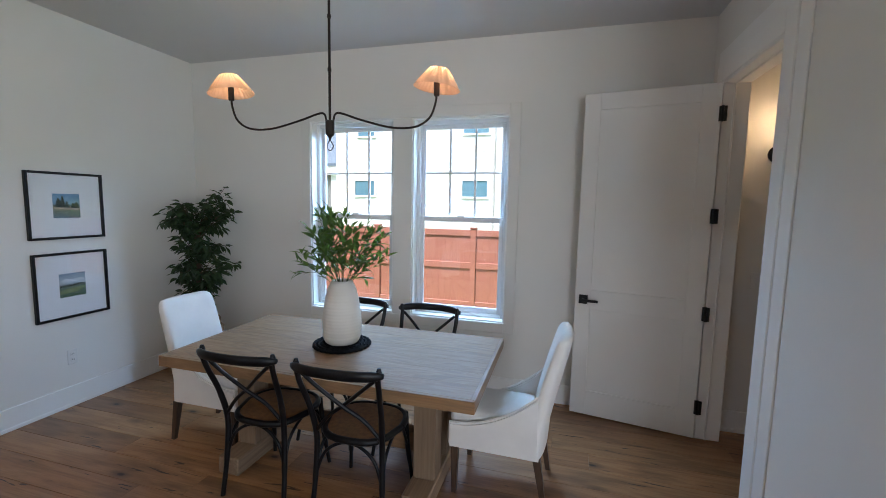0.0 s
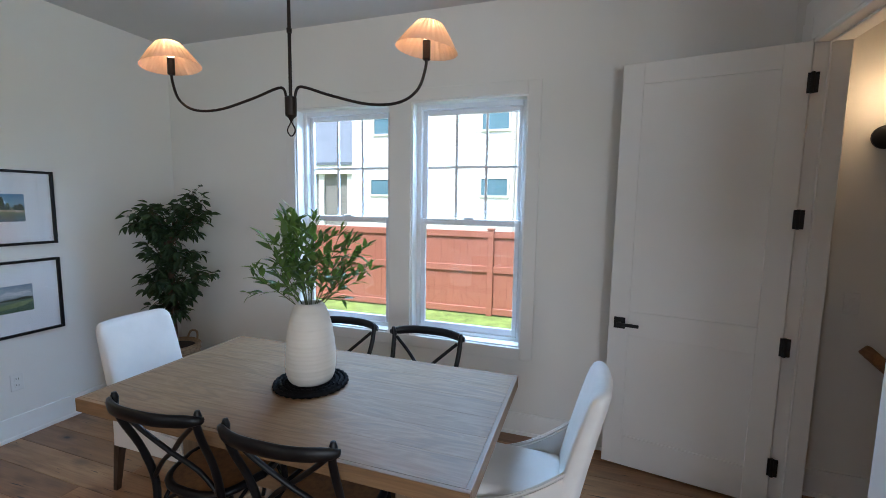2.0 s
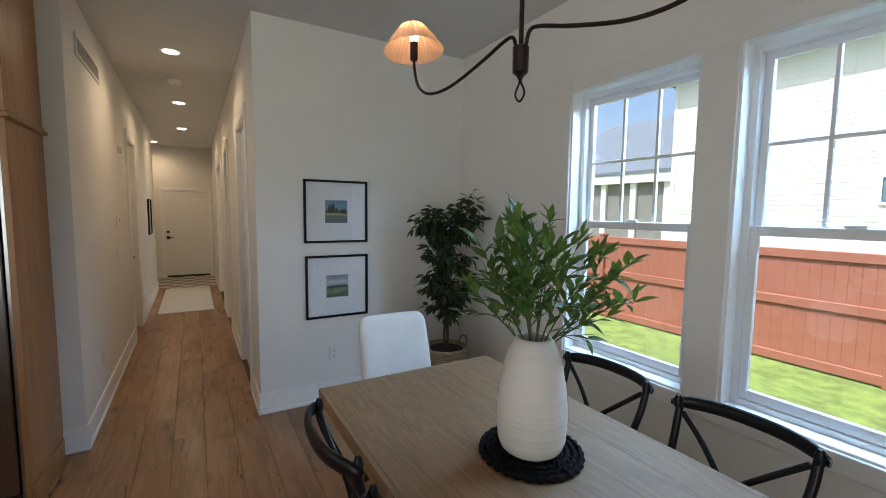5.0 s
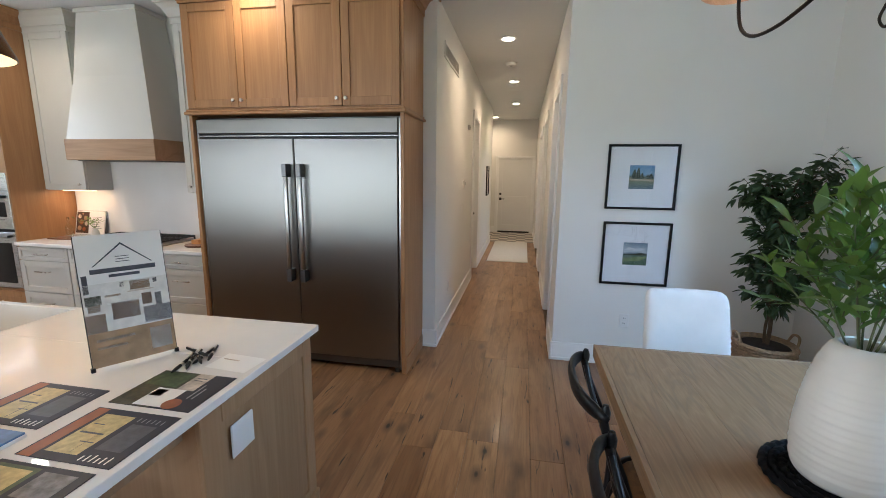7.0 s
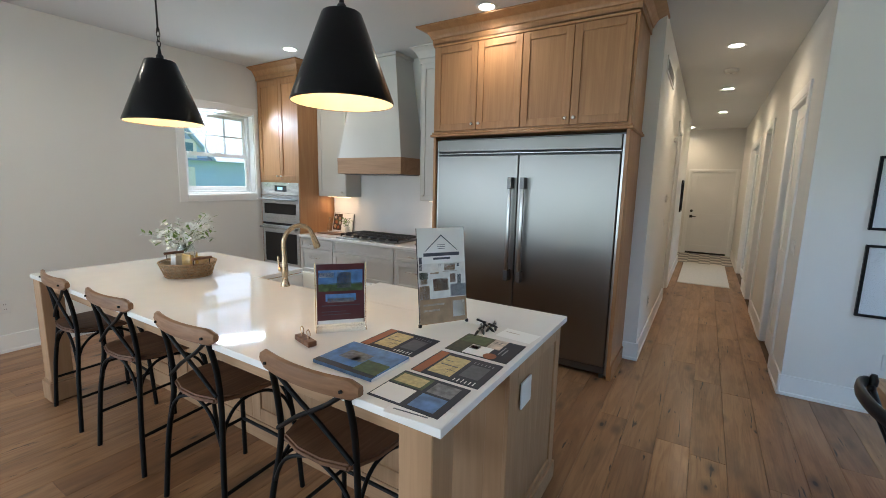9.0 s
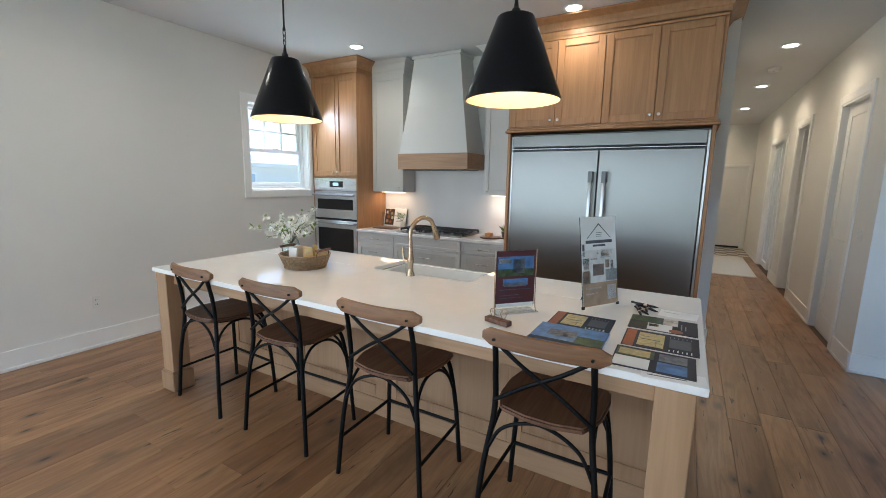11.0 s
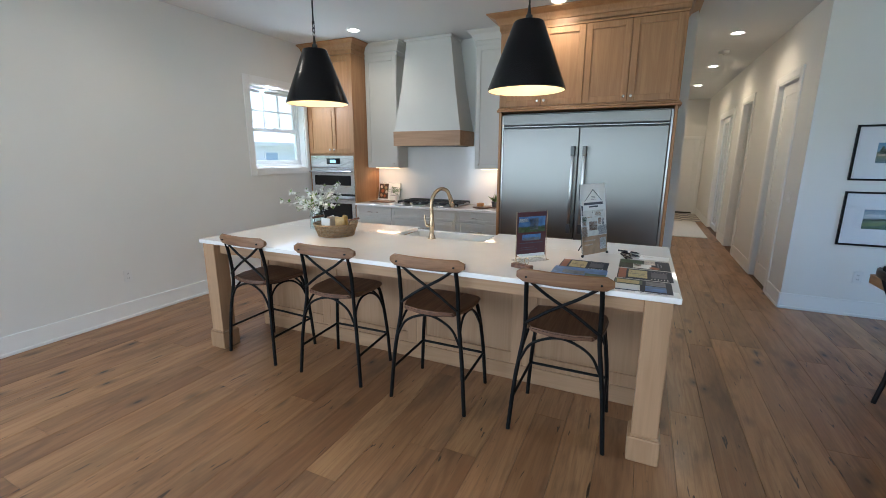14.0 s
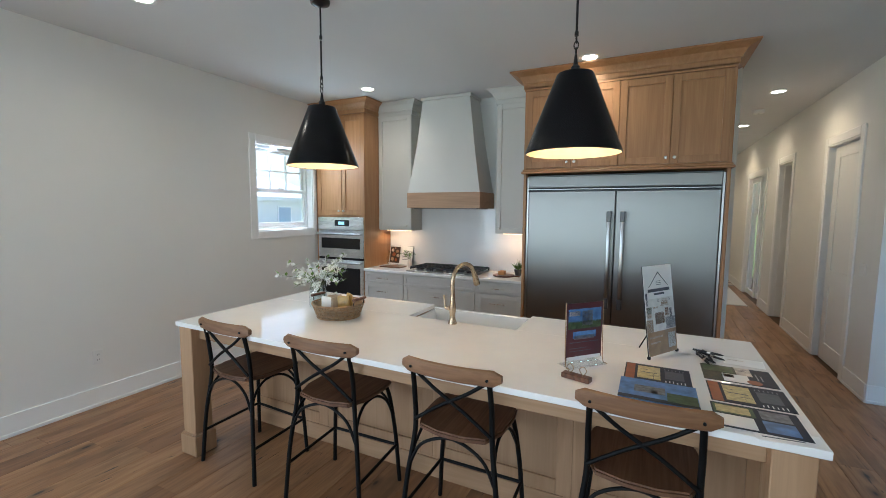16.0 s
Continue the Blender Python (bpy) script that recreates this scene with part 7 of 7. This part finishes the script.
for k, z in enumerate((0.006, 0.03, 0.054, 0.078, 0.1)):
    bm = bmesh.new()
    r0 = 0.130 + 0.032 * z / 0.1
    tube(bm, [(r0 * math.cos(a), r0 * math.sin(a), z) for a in [2 * math.pi * i / 48 for i in range(49)]], 0.0058 if k in (0, 4) else 0.0035, 6)
    part("hoop", bm, HONEY, gb, smooth=60)
for s in (-1, 1):
    for k in range(26):
        bm = bmesh.new()
        tube(bm, [((0.131 + 0.032 * u) * math.cos(2 * math.pi * (k + 0.9 * s * u) / 26), (0.131 + 0.032 * u) * math.sin(2 * math.pi * (k + 0.9 * s * u) / 26), 0.006 + 0.094 * u) for u in (0, 0.5, 1)], 0.0028, 5)
        part("cane", bm, HONEY, gb, smooth=60)
for s in (-1, 1):
    for x in (-0.05, 0.05):
        bm = bmesh.new()
        tube(bm, [(x, 0.155 * s, 0.095), (x, 0.165 * s, 0.14)], 0.003, 6)
        part("handle_wire", bm, BRONZE, gb)
    bm = bmesh.new()
    tube(bm, [(-0.06, 0.165 * s, 0.142), (0.06, 0.165 * s, 0.142)], 0.010, 10)
    part("handle", bm, BOARDW, gb, smooth=50)
KRAFT = paint("kraft_paper", (0.42, 0.33, 0.23), 0.8, 0.2, 20, 80, 0.3)
GOLD = paint("golden_wrapper", (0.45, 0.28, 0.07), 0.35, 0.3, 25, 80, 0.2)
for k, (dx, dy, w, h, m_, a) in enumerate(((-0.03, -0.07, 0.13, 0.140, PAPER, 20), (0.04, 0.03, 0.11, 0.138, KRAFT, -25), (-0.02, 0.085, 0.10, 0.155, GOLD, 60), (0.07, -0.04, 0.11, 0.135, PAPER, 80), (0.02, -0.01, 0.10, 0.145, KRAFT, 130), (0.05, 0.09, 0.09, 0.15, GOLD, 100))):
    sn_ = thing("snack_packet", (-1.04 + dx, -1.79 + dy, ZT + 0.012), "small paper packet standing in the basket", "packet", "packets in the basket", rz=a)
    bm = boxes(((-w / 2, -0.016, 0), (w / 2, 0.016, h)), bev=0.012, seg=2)
    for v in bm.verts:
        v.co.y *= 1.1 - 0.8 * (v.co.z / h)
        v.co.x += 0.006 * math.sin(v.co.z * 40)
    part("pouch", bm, m_, sn_, smooth=50)
    part("seal", boxes(((-w / 2 + 0.008, -0.004, h - 0.012), (w / 2 - 0.008, 0.004, h))), m_, sn_)
# flowers
fv = thing("flower_vase", (-1.20, -2.13, ZT), "glass jar of small white blossom branches on the island", "vase")
bm = bmesh.new()
lathe(bm, [(0.056, 0.0), (0.064, 0.006), (0.067, 0.125), (0.055, 0.16), (0.058, 0.175)], 24, caps=False)
lathe(bm, [(0.054, 0.175), (0.051, 0.16), (0.062, 0.125), (0.060, 0.012), (0.0, 0.01)], 24, caps=False)
jar = part("jar", bm, JARGLASS, fv, smooth=50)
jar.visible_shadow = False
bm = bmesh.new()
lathe(bm, [(0.058, 0.012), (0.060, 0.105), (0.0, 0.105)], 24)
part("pale_filler", bm, paint("pale_jar_inside", (0.62, 0.66, 0.62), 0.5), fv, smooth=50)
WHITEF = paint("white_petal", (0.86, 0.87, 0.84), 0.7, 0.05, 20, 80, 0.1)
petals = bmesh.new()
green = bmesh.new()
for k in range(21):
    a = 2.399 * k
    el = rl.uniform(0.08, 1.0)
    d = Vector((math.cos(a) * math.cos(el), math.sin(a) * math.cos(el), math.sin(el)))
    ln = rl.uniform(0.16, 0.33)
    line = curve([Vector((0, 0, 0.11)), Vector((0, 0, 0.185)) + d * ln * 0.4, Vector((0, 0, 0.17)) + d * ln], 4)
    bm = bmesh.new()
    tube(bm, line, 0.0016, 5)
    part("stem", bm, STEM, fv)
    for p in line[4:]:
        for j in range(2):
            c1 = p + Vector((rl.uniform(-1, 1), rl.uniform(-1, 1), rl.uniform(-1, 1))) * 0.02
            q = Vector((rl.uniform(-1, 1), rl.uniform(-1, 1), rl.uniform(0, 1))).normalized().to_track_quat("Z", "X").to_matrix()
            for m in range(5):
                b = 2 * math.pi * m / 5
                v = [petals.verts.new(c1 + q @ Vector((r_ * math.cos(b + o_), r_ * math.sin(b + o_), z_))) for r_, o_, z_ in ((0.001, 0, 0), (0.015, -0.45, 0.004), (0.021, 0, 0.006), (0.015, 0.45, 0.004))]
                petals.faces.new(v)
        ax = Vector((rl.uniform(-1, 1), rl.uniform(-1, 1), rl.uniform(-0.4, 0.6))).normalized()
        q = ax.to_track_quat("X", "Z").to_matrix()
        v = [green.verts.new(p + q @ Vector(c1)) for c1 in ((0, 0, 0), (0.026, 0.013, 0), (0.06, 0, -0.006), (0.026, -0.013, 0))]
        green.faces.new(v)
tagged(part("blossoms", petals, WHITEF, fv, "tiny white blossoms"), kind="stuff")
tagged(part("leaves", green, leaf_material("spring_leaf", (0.06, 0.13, 0.03), (0.2, 0.3, 0.08)), fv), kind="stuff")

# ---- things on the back worktop ----
cbk = thing("cookbook", (KW + 0.075, -2.93, ZT), "open cookbook with a food photograph leaning on the backsplash", "book", rz=90)
lean = pose(0, 0, 0, -12, 0, 0)
FOODP = paint("dark_food_print", (0.06, 0.034, 0.022), 0.3, 0.4, 40, 60, 0.0)
part("cover", boxes(((-0.19, 0.009, 0.0), (0.19, 0.014, 0.262)), bev=0.001), GREYP, cbk, "grey book cover", place=lean)
for s in (-1, 1):
    pg = part("page_block", boxes(((min(0, s * 0.185), -0.008, 0.002), (max(0, s * 0.185), 0.0088, 0.257)), bev=0.002), PAPER, cbk, place=lean)
    if s < 0:
        part("photo", boxes(((-0.172, -0.0095, 0.018), (-0.014, -0.0078, 0.245))), FOODP, pg)
        for px, pz, pr, m_ in ((-0.13, 0.07, 0.026, TANP), (-0.07, 0.06, 0.022, RUST), (-0.045, 0.12, 0.024, SP), (-0.11, 0.135, 0.028, RUST), (-0.06, 0.18, 0.024, TANP), (-0.135, 0.195, 0.022, SP), (-0.095, 0.225, 0.012, TANP)):
            bm = bmesh.new()
            lathe(bm, [(pr, -0.0004), (pr, 0.0006), (0.0, 0.0008)], 16)
            part("photo_detail", bm, m_, pg, place=pose(px, -0.0098, pz, 90, 0, 0))
    else:
        for k in range(7):
            part("text_line", boxes(((0.03, -0.0086, 0.07 + 0.02 * k), (0.15 - 0.02 * (k % 3), -0.0078, 0.074 + 0.02 * k))), GREYP, pg)
jr = thing("glass_bottle", (KW + 0.2, -3.03, ZT), "clear glass oil bottle on a small tray", "bottle")
bm = bmesh.new()
lathe(bm, [(0.03, 0.0), (0.032, 0.1), (0.014, 0.14), (0.012, 0.18)], 18)
part("body", bm, JARGLASS, jr, smooth=50)
bm = bmesh.new()
lathe(bm, [(0.013, 0.18), (0.013, 0.2), (0.0, 0.202)], 14)
part("stopper", bm, BRASS, jr)
tr_ = solid("wood_tray", boxes(((-0.09, -0.16, 0), (0.09, 0.16, 0.012)), bev=0.005), BOARDW, "small wooden tray on the worktop", "tray", at=(KW + 0.33, -2.88, ZT))
sp_ = thing("sprig_vase", (KW + 0.2, -2.70, ZT), "small pale vase with a green sprig", "vase")
bm = bmesh.new()
lathe(bm, [(0.025, 0.0), (0.034, 0.03), (0.03, 0.07), (0.018, 0.09), (0.02, 0.1)], 18)
part("vessel", bm, CERAMIC, sp_, smooth=50)
bm = bmesh.new()
for k in range(9):
    line = curve([Vector((0, 0, 0.09)), Vector((rl.uniform(-0.06, 0.06), rl.uniform(-0.1, 0.06), 0.16)), Vector((rl.uniform(-0.1, 0.1), rl.uniform(-0.18, 0.08), rl.uniform(0.13, 0.22)))], 4)
    tube(bm, line, 0.0013, 4)
    for p in line[3:]:
        q = Vector((rl.uniform(-1, 1), rl.uniform(-1, 1), rl.uniform(-0.3, 0.6))).normalized().to_track_quat("X", "Z").to_matrix()
        bm.faces.new([bm.verts.new(p + q @ Vector(c1)) for c1 in ((0, 0, 0), (0.02, 0.009, 0), (0.045, 0, 0), (0.02, -0.009, 0))])
part("sprig", bm, LEAF, sp_)
cut = thing("serving_board", (-3.38, -1.33, ZT), "round dark wooden serving board beside the cooktop", "board")
bm = bmesh.new()
lathe(bm, [(0.12, 0.0), (0.126, 0.008), (0.12, 0.016), (0.0, 0.016)], 30)
part("board", bm, BOARDW, cut, smooth=40)
part("handle", boxes(((-0.02, 0.115, 0.0), (0.02, 0.19, 0.014)), bev=0.005), BOARDW, cut)
chs = solid("cheese_wedge", prism(bmesh.new(), [(-0.05, -0.03), (0.05, -0.03), (0.04, 0.035), (-0.04, 0.035)], 0, 0.04, 2), paint("orange_cheese", (0.55, 0.27, 0.08), 0.5), "orange wedge of cheese on the serving board", "cheese", at=(-3.40, -1.36, ZT + 0.016))
hp = thing("herb_pot", (KW + 0.24, -1.20, ZT), "small green herb in a dark pot", "potted plant")
bm = bmesh.new()
lathe(bm, [(0.035, 0.0), (0.048, 0.07), (0.044, 0.072), (0.0, 0.066)], 20)
part("pot", bm, STEELD, hp, smooth=40)
bm = bmesh.new()
for k in range(70):
    a, b = rl.uniform(0, 6.28), rl.uniform(0.5, 1.5)
    d = Vector((math.cos(a) * math.cos(b), math.sin(a) * math.cos(b), math.sin(b)))
    p = Vector((0, 0, 0.066))
    e = d * rl.uniform(0.06, 0.13)
    sd_ = d.orthogonal().normalized() * 0.004
    bm.faces.new([bm.verts.new(p + sd_), bm.verts.new(p + e * 0.6 + sd_ * 1.4), bm.verts.new(p + e), bm.verts.new(p + e * 0.6 - sd_ * 1.4), bm.verts.new(p - sd_)])
tagged(part("leaves", bm, LEAF, hp), kind="stuff")
kb = thing("tall_grinder", (KW + 0.22, -1.09, ZT), "tall dark pepper grinder beside the refrigerator", "grinder")
bm = bmesh.new()
lathe(bm, [(0.028, 0.0), (0.03, 0.02), (0.02, 0.09), (0.026, 0.16), (0.022, 0.2)], 18)
part("body", bm, BLACKM, kb, smooth=50)
bm = bmesh.new()
lathe(bm, [(0.022, 0.2), (0.026, 0.225), (0.015, 0.245), (0.0, 0.25)], 18)
part("cap", bm, BLACKM, kb, smooth=50)


# ---- floor boards ----
def plank_mesh(length, w=0.19):
    """A board with eased edges, top face at z = 0."""
    bm = bmesh.new()
    e, g, q = 0.0016, 0.0006, 0.0003
    top = [bm.verts.new(p) for p in ((g + q, g + e, 0), (length - g - q, g + e, 0), (length - g - q, w - g - e, 0), (g + q, w - g - e, 0))]
    mid = [bm.verts.new(p) for p in ((g, g, -e), (length - g, g, -e), (length - g, w - g, -e), (g, w - g, -e))]
    low = [bm.verts.new((v.co.x, v.co.y, -0.012)) for v in mid]
    bm.faces.new(top)
    for a, b in ((top, mid), (mid, low)):
        for k in range(4):
            bm.faces.new((a[k], a[(k + 1) % 4], b[(k + 1) % 4], b[k]))
    return mesh_of("plank", bm, FLOOR)


planks = {}
floor_ob = bpy.data.objects["floor"]
rnd = random.Random(7)


def lay(x0, x1, y0, y1):
    """Rows of boards along x that fill the rectangle."""
    rows_n = math.ceil((y1 - y0) / 0.19 - 1e-6)
    for r in range(rows_n):
        y = y0 + 0.19 * r
        w = min(0.19, y1 - y)
        x = x0
        first = True
        while x < x1 - 0.01:
            length = rnd.choice((1.2, 1.5, 1.8, 2.1, 2.4)) * (rnd.uniform(0.35, 1) if first else 1)
            first = False
            if x1 - (x + length) < 0.35:
                length = x1 - x
            key = (round(length, 2), round(w, 3))
            length = key[0] if x + key[0] <= x1 + 0.02 else x1 - x
            if key not in planks:
                planks[key] = plank_mesh(key[0], key[1])
            o = new("plank", planks[key])
            o.parent = floor_ob
            o.location = (x, y, 0)
            x += key[0]


# boards run the same way through all the rooms
lay(KW, 6.2, WS, WS + 0.19 * 25)
lay(-10.1, 6.2, WS + 0.19 * 25, WS + 0.19 * 31)
lay(WW - 0.02, 3.4, WS + 0.19 * 31, WN + 0.0)
